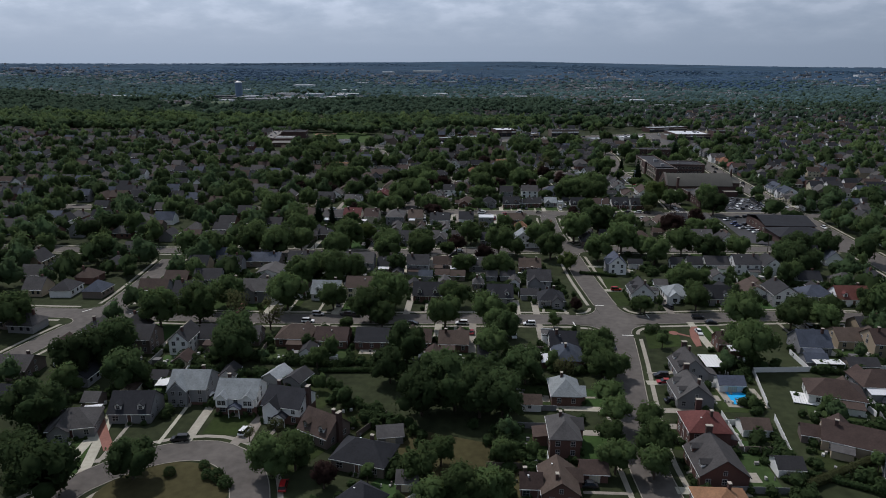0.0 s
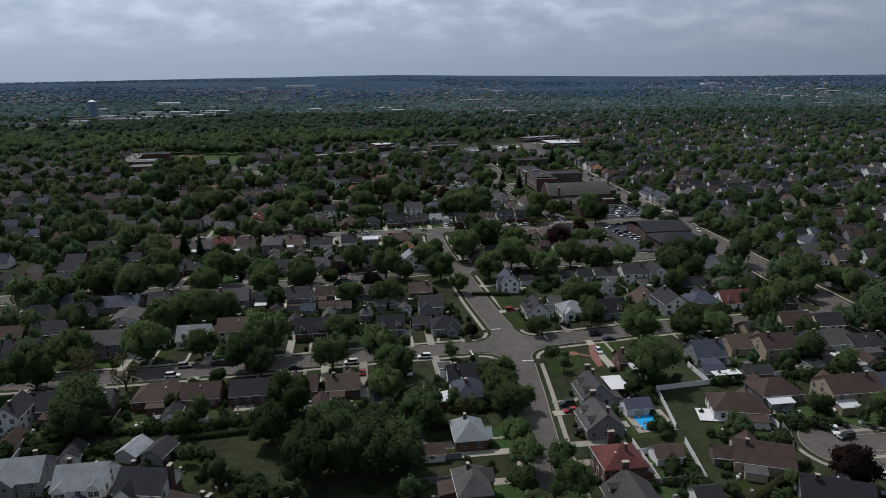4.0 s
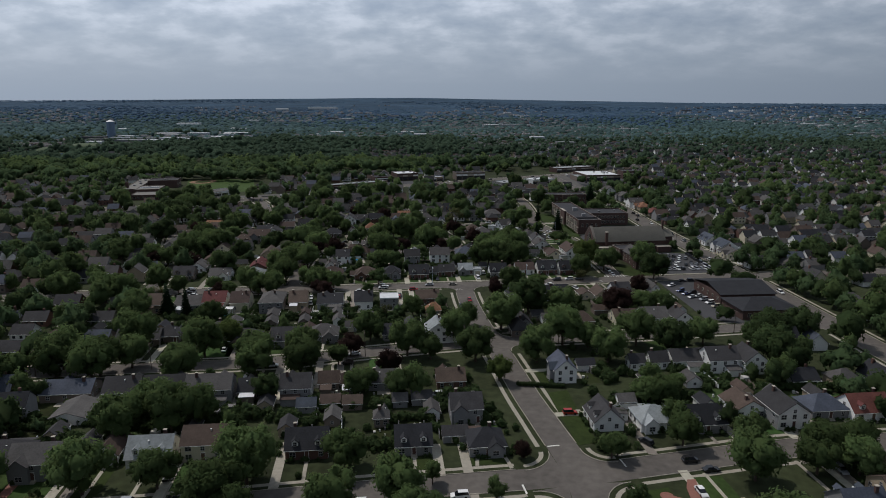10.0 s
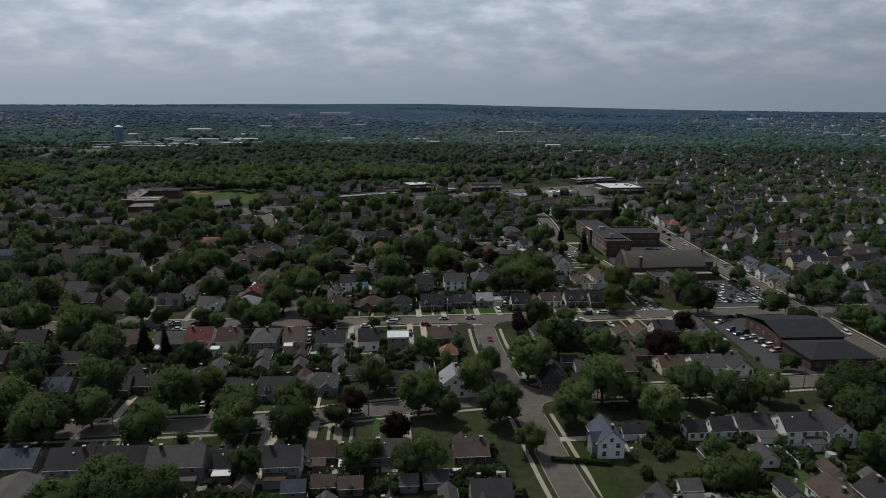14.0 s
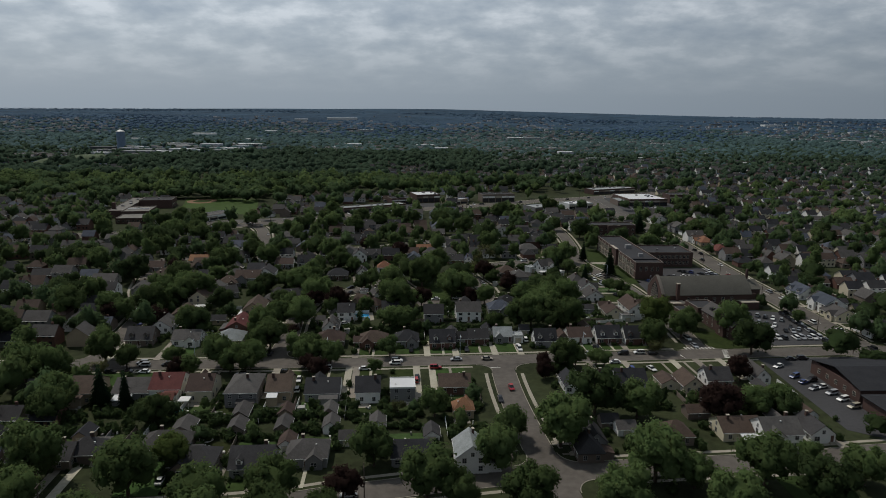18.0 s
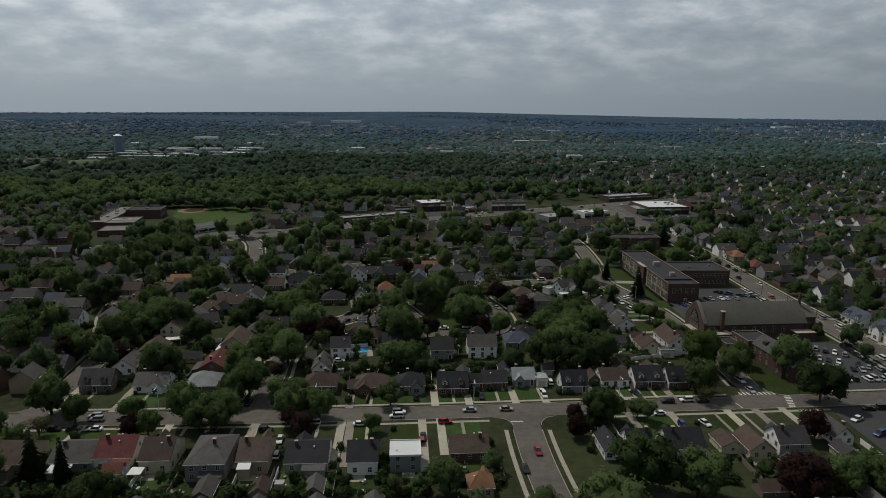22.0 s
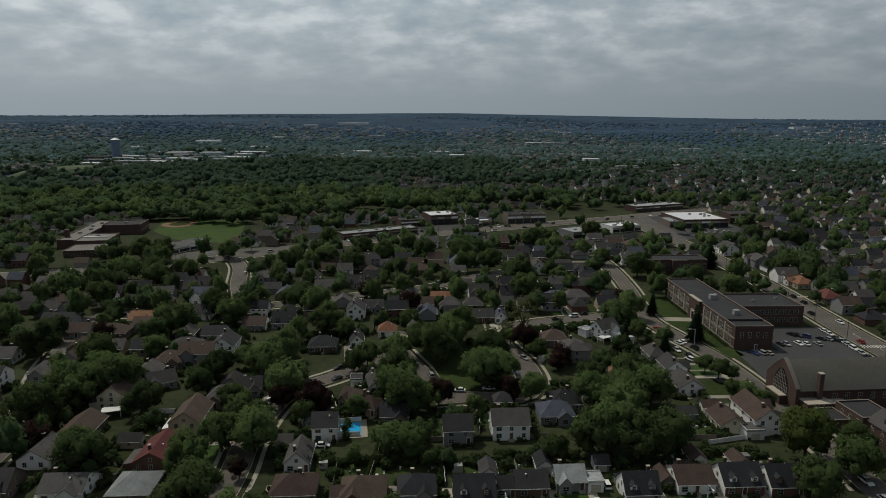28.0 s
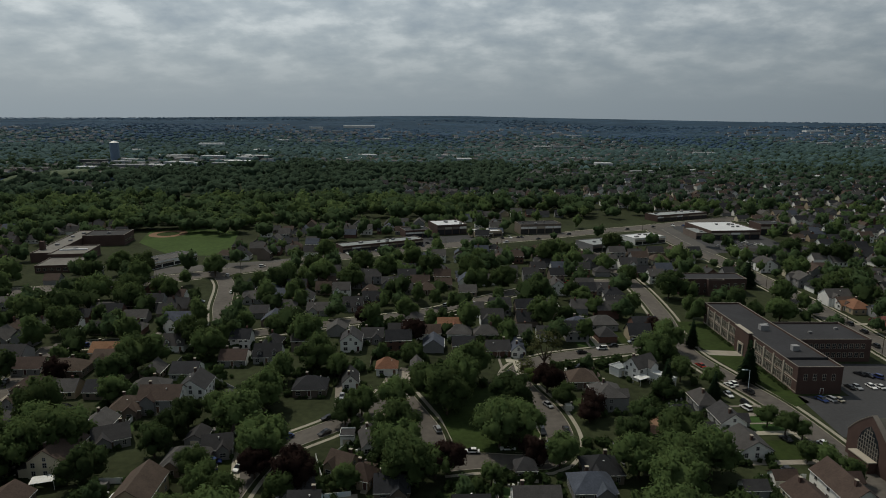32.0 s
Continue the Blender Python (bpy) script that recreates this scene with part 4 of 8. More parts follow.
def tree(kind, x, y, radius, height):
    rnd = random.Random(int(x * 13) * 31 + int(y * 7))
    crown, trunk = rnd.choice(TREE_KIND[(kind, "large") if radius > 5.2 else kind])
    TREES.append((x, y, radius))
    if kind == "p":
        sz, z0 = height / 2.55, 0.06 * height
        scale_z = sz
    else:
        scale_z = radius * rnd.uniform(0.92, 1.08)
        z0 = max(0.10 * radius, height - 2.1 * scale_z)
    turn = rnd.uniform(0, 360)
    ob = thing("conifer" if kind == "p" else "tree", pose(x, y, 0, 0, 0, turn), TREE_WORD[kind], "tree", "neighbourhood trees")
    m = Matrix.Translation((0, 0, z0)) @ Matrix.Diagonal((radius, radius * rnd.uniform(0.9, 1.08), scale_z, 1))
    part("crown", crown, ob, "", m)
    low = z0 / (0.9 * scale_z)
    part("trunk", trunk, ob, "", Matrix.Translation((0, 0, z0)) @ Matrix.Diagonal((radius * 0.7 + 0.6, radius * 0.7 + 0.6, scale_z * max(1.0, low), 1)))
    return ob


# ---- cars ----
def car_meshes(tall):
    """Body, glasshouse and wheel of a car 4.6 m long; it points along x."""
    h, roof = (0.95, 1.72) if tall else (0.82, 1.44)
    prof = [(-2.3, 0.38), (-2.34, h - 0.12), (-2.2, h), (-0.9 if not tall else -2.1, h + 0.04), (1.0, h + 0.02), (2.05, h - 0.16), (2.3, h - 0.34), (2.32, 0.38)]
    cab = [(-1.75, h), (-1.25, roof - 0.03), (0.15, roof), (1.15, h)] if not tall else [(-2.2, h), (-2.0, roof - 0.04), (0.35, roof), (1.2, h)]

    def loft(name, prof, w0, w1, zlo, zhi, mats):
        n = len(prof)
        wid = [w0 + (w1 - w0) * max(0, min(1, (z - zlo) / (zhi - zlo))) for _, z in prof]
        vs = [(x, -w, z) for (x, z), w in zip(prof, wid)] + [(x, w, z) for (x, z), w in zip(prof, wid)]
        fs = [tuple(range(n)), tuple(range(2 * n - 1, n - 1, -1))] + [(k, n + k, n + (k + 1) % n, (k + 1) % n) for k in range(n)]
        return mesh_of(name, vs, fs, mats)
    body = loft("body", prof, 0.9, 0.84, 0.5, h, PAINT["W"])
    glass = loft("glasshouse", cab, 0.82, 0.62, h, roof, M_CARGLASS)
    top = [(x * 0.98 - 0.0, z + 0.03) for x, z in cab[1:3]]
    roofm = boxes("roof_panel", [(cab[1][0] - 0.05, cab[2][0] + 0.12, -0.64, 0.64, roof - 0.05, roof + 0.03)], PAINT["W"])
    return body, glass, roofm


bmw = bmesh.new()
bmesh.ops.create_cone(bmw, segments=12, radius1=0.34, radius2=0.34, depth=0.22, cap_ends=True, matrix=Matrix.Rotation(radians(90), 4, "X"))
WHEEL_ME = bpy.data.meshes.new("wheel")
bmw.to_mesh(WHEEL_ME)
bmw.free()
WHEEL_ME.materials.append(M_TYRE)
CARS = {}
bmw = bmesh.new()
for wx in (-1.4, 1.42):
    for wy in (-0.8, 0.8):
        bmesh.ops.create_cone(bmw, segments=8, radius1=0.34, radius2=0.34, depth=0.22, cap_ends=True, matrix=Matrix.Translation((wx, wy, 0.34)) @ Matrix.Rotation(radians(90), 4, "X"))
WHEELS_ME = bpy.data.meshes.new("running_gear")
bmw.to_mesh(WHEELS_ME)
bmw.free()
WHEELS_ME.materials.append(M_TYRE)
for tall in (False, True):
    body, glass, roofm = car_meshes(tall)
    for code in PAINT:
        b2, r2 = body.copy(), roofm.copy()
        b2.materials[0] = PAINT[code]
        r2.materials[0] = PAINT[code]
        CARS[tall, code] = (b2, glass, r2)
        bmc = bmesh.new()
        bmc.from_mesh(b2)
        bmc.from_mesh(r2)
        far_body = bpy.data.meshes.new("body")
        bmc.to_mesh(far_body)
        bmc.free()
        far_body.materials.append(PAINT[code])
        CARS[tall, code, "far"] = far_body


def car(x, y, heading, code, z=0.04, group="parked cars"):
    rnd = random.Random(int(x * 17) + int(y * 29) * 3)
    tall = rnd.random() < 0.45
    body, glass, roofm = CARS[tall, code]
    ob = thing("car", pose(x, y, z, 0, 0, heading + (180 if rnd.random() < 0.5 else 0)), "%s %s parked on asphalt" % (PAINT_WORD[code], "sport utility car" if tall else "saloon car"), "car", group)
    far_off = y > 470 or x > 125 or x < -140
    part("body", CARS[tall, code, "far"] if far_off else body, ob)
    part("glasshouse", glass, ob, "dark car windows")
    if far_off:
        tagged(part("running_gear", WHEELS_ME, ob), kind="stuff")
        return ob
    part("roof_panel", roofm, ob)
    for wx in (-1.4, 1.42):
        for wy in (-0.8, 0.8):
            part("wheel", WHEEL_ME, ob, "", Matrix.Translation((wx, wy, 0.34)))
    return ob


# ---- fences, poles, pools ----
def fence(x0, y0, x1, y1, height, mat, label):
    d = Vector((x1 - x0, y1 - y0))
    n = max(1, round(d.length / 2.4))
    ob = thing("fence", pose(x0, y0, 0, 0, 0, math.degrees(math.atan2(d.y, d.x))), label, "fence", "garden fences")
    step = d.length / n
    panel = boxes("fence_panel", [(0.06, step - 0.06, -0.03, 0.03, 0.08, height - 0.08), (0.06, step - 0.06, -0.05, 0.05, height - 0.12, height - 0.02)], mat)
    post = boxes("fence_post", [(-0.07, 0.07, -0.07, 0.07, 0, height), (-0.1, 0.1, -0.1, 0.1, height, height + 0.06)], mat)
    for k in range(n + 1):
        part("fence_post", post, ob, "", Matrix.Translation((k * step, 0, 0)))
        if k < n:
            part("fence_panel", panel, ob, "", Matrix.Translation((k * step, 0, 0)))
    return ob


def hedge(x0, y0, x1, y1, height=1.6, leaf="d", label="dark green clipped garden hedge"):
    """A hedge: one row of leaf clumps."""
    rng = np.random.default_rng(int(abs(x0) * 7 + abs(y0) * 3))
    n = max(2, int(math.hypot(x1 - x0, y1 - y0) / 0.9))
    cs = [np.array([x0 + (x1 - x0) * (k + 0.5) / n, y0 + (y1 - y0) * (k + 0.5) / n, height * 0.5]) for k in range(n)]
    vs, fs = leaf_cloud(rng, cs, [height * 0.55] * n, n * 60, 0.18)
    cv, cf = lobe_core(rng, cs, [height * 0.55] * n, 0.95)
    fs += [tuple(i + len(vs) for i in f) for f in cf]
    return tagged(new("hedge", mesh_of("hedge", vs + cv, fs, LEAF[leaf])), label, "hedge", "garden hedges")




def utility_pole(x, y, heading, height=10.5):
    ob = thing("utility_pole", pose(x, y, 0, 0, 0, heading), "weathered timber utility pole with a crossarm", "utility pole", "utility poles")
    bm = bmesh.new()
    limb(bm, Vector((0, 0, 0)), Vector((0, 0, height)), 0.16, 0.10, 8)
    me = bpy.data.meshes.new("pole")
    bm.to_mesh(me)
    bm.free()
    me.materials.append(M_POLE)
    part("pole", me, ob)
    part("crossarm", boxes("crossarm", [(-1.2, 1.2, -0.07, 0.07, height - 0.9, height - 0.72)], M_POLE), ob)
    return ob


def pool(x, y, heading, L, D):
    ob = thing("swimming_pool", pose(x, y, 0, 0, 0, heading), "bright blue rectangular garden swimming pool with a pale deck", "pool")
    part("deck", boxes("deck", [(-L / 2 - 2, L / 2 + 2, -D / 2 - 1.6, -D / 2, 0, 0.12), (-L / 2 - 2, L / 2 + 2, D / 2, D / 2 + 1.6, 0, 0.12),
                                (-L / 2 - 2, -L / 2, -D / 2, D / 2, 0, 0.12), (L / 2, L / 2 + 2, -D / 2, D / 2, 0, 0.12)], M_CONCRETE), ob)
    part("water", boxes("water", [(-L / 2, L / 2, -D / 2, D / 2, 0.0, 0.08)], M_POOL), ob, "bright blue water")
    return ob


def round_pool(x, y, r, water):
    ob = thing("round_pool", pose(x, y, 0), "round above-ground garden pool with a pale rim", "pool")
    n = 20
    vs = [(rr * math.cos(2 * math.pi * k / n), rr * math.sin(2 * math.pi * k / n), z) for rr, z in ((r, 0), (r, 1.1), (r - 0.15, 1.1), (r - 0.15, 0.9)) for k in range(n)]
    fs = [(a * n + k, a * n + (k + 1) % n, (a + 1) * n + (k + 1) % n, (a + 1) * n + k) for a in range(3) for k in range(n)]
    part("wall", mesh_of("wall", vs, fs, M_TRIM), ob)
    part("water", mesh_of("water", vs[3 * n:], [tuple(range(n))], water), ob)
    return ob


def awning(x, y, heading, L, D, z, label="white corrugated patio roof on posts"):
    ob = thing("patio_roof", pose(x, y, 0, 0, 0, heading), label, "patio roof")
    part("sheet", boxes("sheet", [(-L / 2 + k * L / 12, -L / 2 + (k + 0.9) * L / 12, -D / 2, D / 2, z, z + 0.09 + 0.04 * (k % 2)) for k in range(12)], M_TRIM), ob)
    for sx in (-1, 1):
        for sy in (-1, 1):
            part("post", boxes("post", [(sx * (L / 2 - 0.1) - 0.06, sx * (L / 2 - 0.1) + 0.06, sy * (D / 2 - 0.1) - 0.06, sy * (D / 2 - 0.1) + 0.06, 0, z)], M_TRIM), ob)
    return ob


# ---- the brick school, church, rectory and shops ----
def flat_block(ob, name, x0, x1, y0, y1, h, roofmat, wallmat, sky=0.7):
    """A flat-roofed block with a parapet and pale coping."""
    part(name, boxes(name, [(x0, x1, y0, y1, 0, h)], wallmat), ob)
    part("roof_deck", boxes("roof_deck", [(x0 + 0.3, x1 - 0.3, y0 + 0.3, y1 - 0.3, h, h + 0.12)], roofmat), ob)
    t = 0.35
    part("parapet", boxes("parapet", [(x0, x1, y0, y0 + t, h, h + sky), (x0, x1, y1 - t, y1, h, h + sky), (x0, x0 + t, y0 + t, y1 - t, h, h + sky), (x1 - t, x1, y0 + t, y1 - t, h, h + sky)], wallmat), ob)
    part("coping", boxes("coping", [(x0 - 0.1, x1 + 0.1, y0 - 0.1, y0 + t, h + sky, h + sky + 0.16), (x0 - 0.1, x1 + 0.1, y1 - t, y1 + 0.1, h + sky, h + sky + 0.16),
                                   (x0 - 0.1, x0 + t, y0 + t, y1 - t, h + sky, h + sky + 0.16), (x1 - t, x1 + 0.1, y0 + t, y1 - t, h + sky, h + sky + 0.16)], M_COPING), ob)


def school():
    ob = thing("school_building", pose(108.2, 547.0, 0, 0, 0, 2.5), "two-storey dark red brick school with flat dark roofs", "school")
    flat_block(ob, "front_wing", 0, 16.5, 0, 83, 9.6, M_GRAVELROOF, M_BRICK)
    flat_block(ob, "rear_wing", 16.5, 48, 32, 55, 8.8, M_GRAVELROOF, M_BRICK)
    flat_block(ob, "annex", 16.6, 24, 62, 76, 5.0, ROOF["g"], M_BRICK, 0.4)
    part("entrance_bay", boxes("entrance_bay", [(-1.4, 0, 35, 47, 0, 11.0), (-1.7, 0.3, 34.8, 47.2, 11.0, 11.25)], [M_BRICK, M_STONE], [0, 1]), ob)
    part("entrance_surround", boxes("entrance_surround", [(-1.75, -1.4, 38.6, 39.4, 0, 4.4), (-1.75, -1.4, 42.6, 43.4, 0, 4.4), (-1.75, -1.4, 38.6, 43.4, 4.4, 5.3)], M_STONE), ob)
    part("entrance_door", boxes("entrance_door", [(-1.55, -1.4, 39.4, 42.6, 0, 4.3)], M_GLASS), ob)
    part("stone_band", boxes("stone_band", [(-0.1, 0, 0, 34.8, 4.75, 5.1), (-0.1, 0, 47.2, 83, 4.75, 5.1), (-0.1, 0, 0, 34.8, 0.6, 0.85), (-0.1, 0, 47.2, 83, 0.6, 0.85)], M_STONE), ob)
    for y0 in (3.0, 10.5, 18.0, 25.5, 49.5, 57.0, 64.5, 72.0):
        for z in (1.0, 5.4):
            for k in range(4):
                part("window", window_mesh(1.1, 2.9, 1, M_STONE), ob, "", pose(-0.02, y0 + 0.9 + k * 1.45, z + 1.6, 0, 0, -90))
        part("pier", boxes("pier", [(-0.35, 0, y0 + 6.0, y0 + 6.8, 0, 9.4)], M_STONE), ob)
        for k in range(3):
            tagged(new("shrub", mesh_of("shrub", *leaf_cloud(np.random.default_rng(int(y0) + k), [np.array([0, 0, 0.6])], [0.85], 130, 0.2), LEAF["d"])), "clipped dark green shrub by the school wall", "shrub", "foundation shrubs").matrix_basis = pose(108.2, 547.0, 0, 0, 0, 2.5) @ Matrix.Translation((-1.6, y0 + k * 2.0 + 1, 0))
    for k in range(4):
        part("window", window_mesh(1.2, 2.4, 1, M_STONE), ob, "", pose(3 + k * 3.4, -0.02, 6.4))
    part("side_door", DOOR_ME, ob, "", pose(9.5, -0.02, 0.02))
    for k in range(12):
        for z in (2.8, 6.6):
            part("window", window_mesh(1.5, 2.0, 1, M_STONE), ob, "", pose(18.2 + k * 2.4, 31.98, z))
    part("roof_step", boxes("roof_step", [(0.4, 16.1, 9.0, 9.5, 9.7, 10.6)], M_GRAVELROOF), ob)
    for x, y, sx, sy, h in ((9, 19, 2.6, 2.0, 2.2), (9, 44, 3.2, 2.6, 2.4), (12, 48, 1.6, 1.6, 1.6), (28, 42, 1.4, 1.2, 0.9), (42, 47, 1.4, 1.2, 0.9)):
        part("roof_plant", boxes("roof_plant", [(x - sx / 2, x + sx / 2, y - sy / 2, y + sy / 2, 9.6 if x < 16 else 8.8, (9.6 if x < 16 else 8.8) + h)], WALL["g"]), ob, "grey rooftop plant housing")
    return ob


def church():
    ob = thing("church", pose(103.5, 496.5, 0, 0, 0, 6), "red brick church with a great steep grey shingle roof", "church")
    L, D, ze, zr = 52.0, 17.6, 7.0, 15.0
    part("nave_wall", boxes("nave_wall", [(1.5, L - 1.5, -D / 2 + 0.6, D / 2 - 0.6, 0, ze)], M_BRICK), ob)
    prof = []
    for k in range(9):
        t = k / 8
        prof.append((-D / 2 - 0.4 + (D / 2 + 0.4) * t, ze + (zr - ze) * (1.32 * t - 0.32 * t * t)))
    full = prof + [(-y, z) for y, z in prof[-2::-1]]
    roof = full + [(y * 0.965, z - 0.35) for y, z in full[::-1]]
    part("roof", prism("roof", roof, 1.2, L - 4.0, [M_CHURCHROOF]), ob, "steep curved grey shingle roof")
    inner = [(y * 0.96, z - 0.3) for y, z in full]
    part("west_gable", prism("west_gable", [(-D / 2, 0), *[(y, z + 0.75) for y, z in inner], (D / 2, 0)], 0.0, 1.3, [M_BRICK]), ob)
    part("gable_coping", prism("gable_coping", [(y * 1.01, z + 1.1) for y, z in inner] + [(y, z + 0.75) for y, z in inner[::-1]], -0.1, 1.4, [M_COPING]), ob)
    arch = [(-4.2, 2.5), (4.2, 2.5), (4.2, 6.5), (3.2, 9.2), (1.6, 11.2), (0, 12.4), (-1.6, 11.2), (-3.2, 9.2), (-4.2, 6.5)]
    part("west_window", prism("west_window", arch, -0.12, 0.02, [M_GLASS]), ob, "tall pointed window")
    bars = []
    for k in range(-4, 5):
        top = 12.2 - abs(k) * 1.35
        bars.append((-0.24, -0.12, k * 0.95 - 0.12, k * 0.95 + 0.12, 2.5, max(5.8, top)))
    for k in range(7):
        z = 3.4 + k * 1.25
        w = 4.2 if z < 6.5 else max(0.8, 4.2 - (z - 6.5) * 0.68)
        bars.append((-0.22, -0.12, -w, w, z - 0.1, z + 0.1))
    part("window_tracery", boxes("window_tracery", bars, M_COPING), ob, "dull stone lattice tracery")
    part("east_gable", prism("east_gable", [(-D / 2 + 0.8, 0), *[(y * 0.94, z - 0.4) for y, z in full], (D / 2 - 0.8, 0)], L - 4.6, L - 4.0, [M_BRICK]), ob)
    part("chancel", boxes("chancel", [(L - 4.0, L + 1.5, -6.5, 6.5, 0, 9.0)], M_BRICK), ob)
    part("chancel_roof", gable_roof("chancel_roof", 6.2, 13, 9.0, 12.5, M_CHURCHROOF), ob, "", Matrix.Translation((L - 1.4, 0, 0)))
    part("bell_turret", boxes("bell_turret", [(L - 3.2, L - 2.2, -0.5, 0.5, 12, 18)], M_BRICK), ob)
    part("chimney", boxes("chimney", [(7.2, 8.7, -D / 2 - 1.2, -D / 2 + 0.4, 0, 13.2), (7.1, 8.8, -D / 2 - 1.3, -D / 2 + 0.5, 13.2, 13.5)], [M_BRICK, M_STONE], [0, 1]), ob, "tall brick chimney")
    for x0, x1, d, h in ((1.6, 11, 4.6, 4.0), (11, 17, 3.0, 3.3), (41, 50, 4.0, 3.6)):
        part("side_aisle", boxes("side_aisle", [(x0, x1, -D / 2 - d, -D / 2 + 0.6, 0, h), (x0 - 0.15, x1 + 0.15, -D / 2 - d - 0.15, -D / 2 + 0.6, h, h + 0.3)], [M_BRICK, M_STONE], [0, 1]), ob)
    for k in range(6):
        part("window", window_mesh(1.3, 2.2, 1, M_STONE), ob, "", pose(14.5 + k * 4.6, -D / 2 + 0.58, 4.4))
    part("west_porch", boxes("west_porch", [(-2.6, 0, -4.0, 4.0, 0, 3.2), (-2.8, 0.1, -4.2, 4.2, 3.2, 3.5), (-2.7, -2.6, -1.4, 1.4, 0, 2.6)], [M_BRICK, M_STONE, M_DOOR], [0, 1, 2]), ob)
    return ob


def rectory():
    ob = thing("rectory", pose(123.5, 456.0, 0, 0, 0, 7), "two-storey dark brick rectory with a pale slate gabled roof", "rectory")
    part("wall", wall_gable(27, 10, 6.0, 9.6, M_BRICK), ob, "", pose(0, 0, 0, 0, 0, 90))
    part("roof", gable_roof("roof", 27, 10, 6.0, 9.6, ROOF["g"], 0.3), ob, "grey slate roof", pose(0, 0, 0, 0, 0, 90))
    part("front_gable", prism("front_gable", [(-3, 0), (3, 0), (3, 6.5), (0, 10.2), (-3, 6.5)], 0, 4.5, [M_BRICK]), ob, "", pose(-6.6, -6.5, 0))
    part("front_gable_roof", prism("front_gable_roof", [(-3.3, 6.3), (-3.3, 6.5), (0, 10.5), (3.3, 6.5), (3.3, 6.3), (0, 10.3)], 0.3, 5.5, ROOF["g"]), ob, "", pose(-6.6, -6.5, 0))
    for y in (-10.5, -2, 2.5, 7, 11):
        for z in (1.8, 4.6):
            part("window", window_mesh(1.0, 1.5, 1, M_STONE), ob, "", pose(-5.02, y, z, 0, 0, -90))
    for z in (2.0, 5.2):
        part("window", window_mesh(0.9, 1.6, 1, M_STONE), ob, "", pose(-6.62, -6.5, z, 0, 0, -90))
    for y in (2.0, 7.5):
        part("dormer", boxes("dormer", [(-3.6, -1.5, y - 1.1, y + 1.1, 6.6, 8.6)], ROOF["d"]), ob)
    flat_block(ob, "link_block", -6.5, 5, 13.6, 26, 6.2, M_GRAVELROOF, M_BRICK, 0.5)
    flat_block(ob, "low_link", -13, -6.6, 18, 27, 3.6, M_GRAVELROOF, M_BRICK, 0.4)
    for y in (15.5, 19, 22.5):
        part("window", window_mesh(1.0, 1.5, 1, M_STONE), ob, "", pose(-6.52, y, 4.6, 0, 0, -90))
    return ob


def hall():
    ob = thing("brick_hall", pose(139.5, 357.0, 0, 0, 0, 3), "low dark brick hall with broad dark shingle roofs", "hall")
    part("wall", boxes("wall", [(-2, 24, 0, 19, 0, 4.6)], M_BRICK), ob)
    part("roof", hip_roof("roof", 26, 19, 4.6, 7.6, ROOF["k"], 0.8), ob, "broad dark hipped roof", Matrix.Translation((11, 9.5, 0)))
    part("rear_wall", boxes("rear_wall", [(-1, 26, 22, 50, 0, 5.2)], M_BRICK), ob)
    part("rear_roof", gable_roof("rear_roof", 27, 28, 5.2, 8.0, ROOF["k"], 0.6), ob, "broad dark gabled roof", Matrix.Translation((12.5, 36, 0)))
    for k in range(6):
        part("window", window_mesh(1.4, 1.6, 1, M_STONE), ob, "", pose(1 + k * 4, -0.02, 2.4))
    for k in range(5):
        part("window", window_mesh(1.4, 1.6, 1, M_STONE), ob, "", pose(-1.02, 25 + k * 5, 2.6, 0, 0, -90))
    return ob


def shop(x, y, heading, L, D, h, roofmat, wallmat, label, units=4, plant=3):
    """A flat-roofed shop block with glazed fronts on -y and rooftop plant."""
    ob = thing("shop_building", pose(x, y, 0, 0, 0, heading), label, "shop", "shops of the avenue")
    flat_block(ob, "block", -L / 2, L / 2, -D / 2, D / 2, h, roofmat, wallmat, 0.5)
    rnd = random.Random(int(x) * 3 + int(y))
    for k in range(units):
        w = L / units
        part("shop_front", boxes("shop_front", [(-w / 2 + 0.4, w / 2 - 0.4, -0.06, 0, 0.4, h * 0.55)], M_GLASS), ob, "", Matrix.Translation((-L / 2 + (k + 0.5) * w, -D / 2, 0)))
        part("fascia_board", boxes("fascia_board", [(-w / 2 + 0.2, w / 2 - 0.2, -0.18, 0, h * 0.6, h * 0.82)], rnd.choice((M_TRIM, M_STONE, WALL["n"]))), ob, "", Matrix.Translation((-L / 2 + (k + 0.5) * w, -D / 2, 0)))
    for k in range(plant):
        px, py = rnd.uniform(-0.4, 0.4) * L, rnd.uniform(-0.3, 0.3) * D
        part("roof_plant", boxes("roof_plant", [(px - 1.1, px + 1.1, py - 0.8, py + 0.8, h + 0.1, h + 1.2)], WALL["g"]), ob)
    return ob


school()
church()
rectory()
hall()
WHITE_ROOF = ROOF["W"]
shop(-75, 808, 31, 66, 14, 4.6, ROOF["l"], M_BRICK, "long low row of brick shops with a pale flat roof", 9, 7)
shop(-26, 878, 20, 26, 26, 8.0, WHITE_ROOF, M_BRICK, "red brick store with a bright white flat roof", 4, 4)
shop(-52, 858, 20, 22, 18, 6.0, M_GRAVELROOF, M_BRICK, "red brick shop with a dark flat roof", 3, 2)
shop(6, 862, 20, 24, 16, 4.6, WHITE_ROOF, WALL["t"], "low tan shop with a white flat roof", 3, 2)
shop(52, 882, 12, 36, 18, 8.0, ROOF["d"], WALL["n"], "two-storey brown bank building with flat roof", 5, 4)
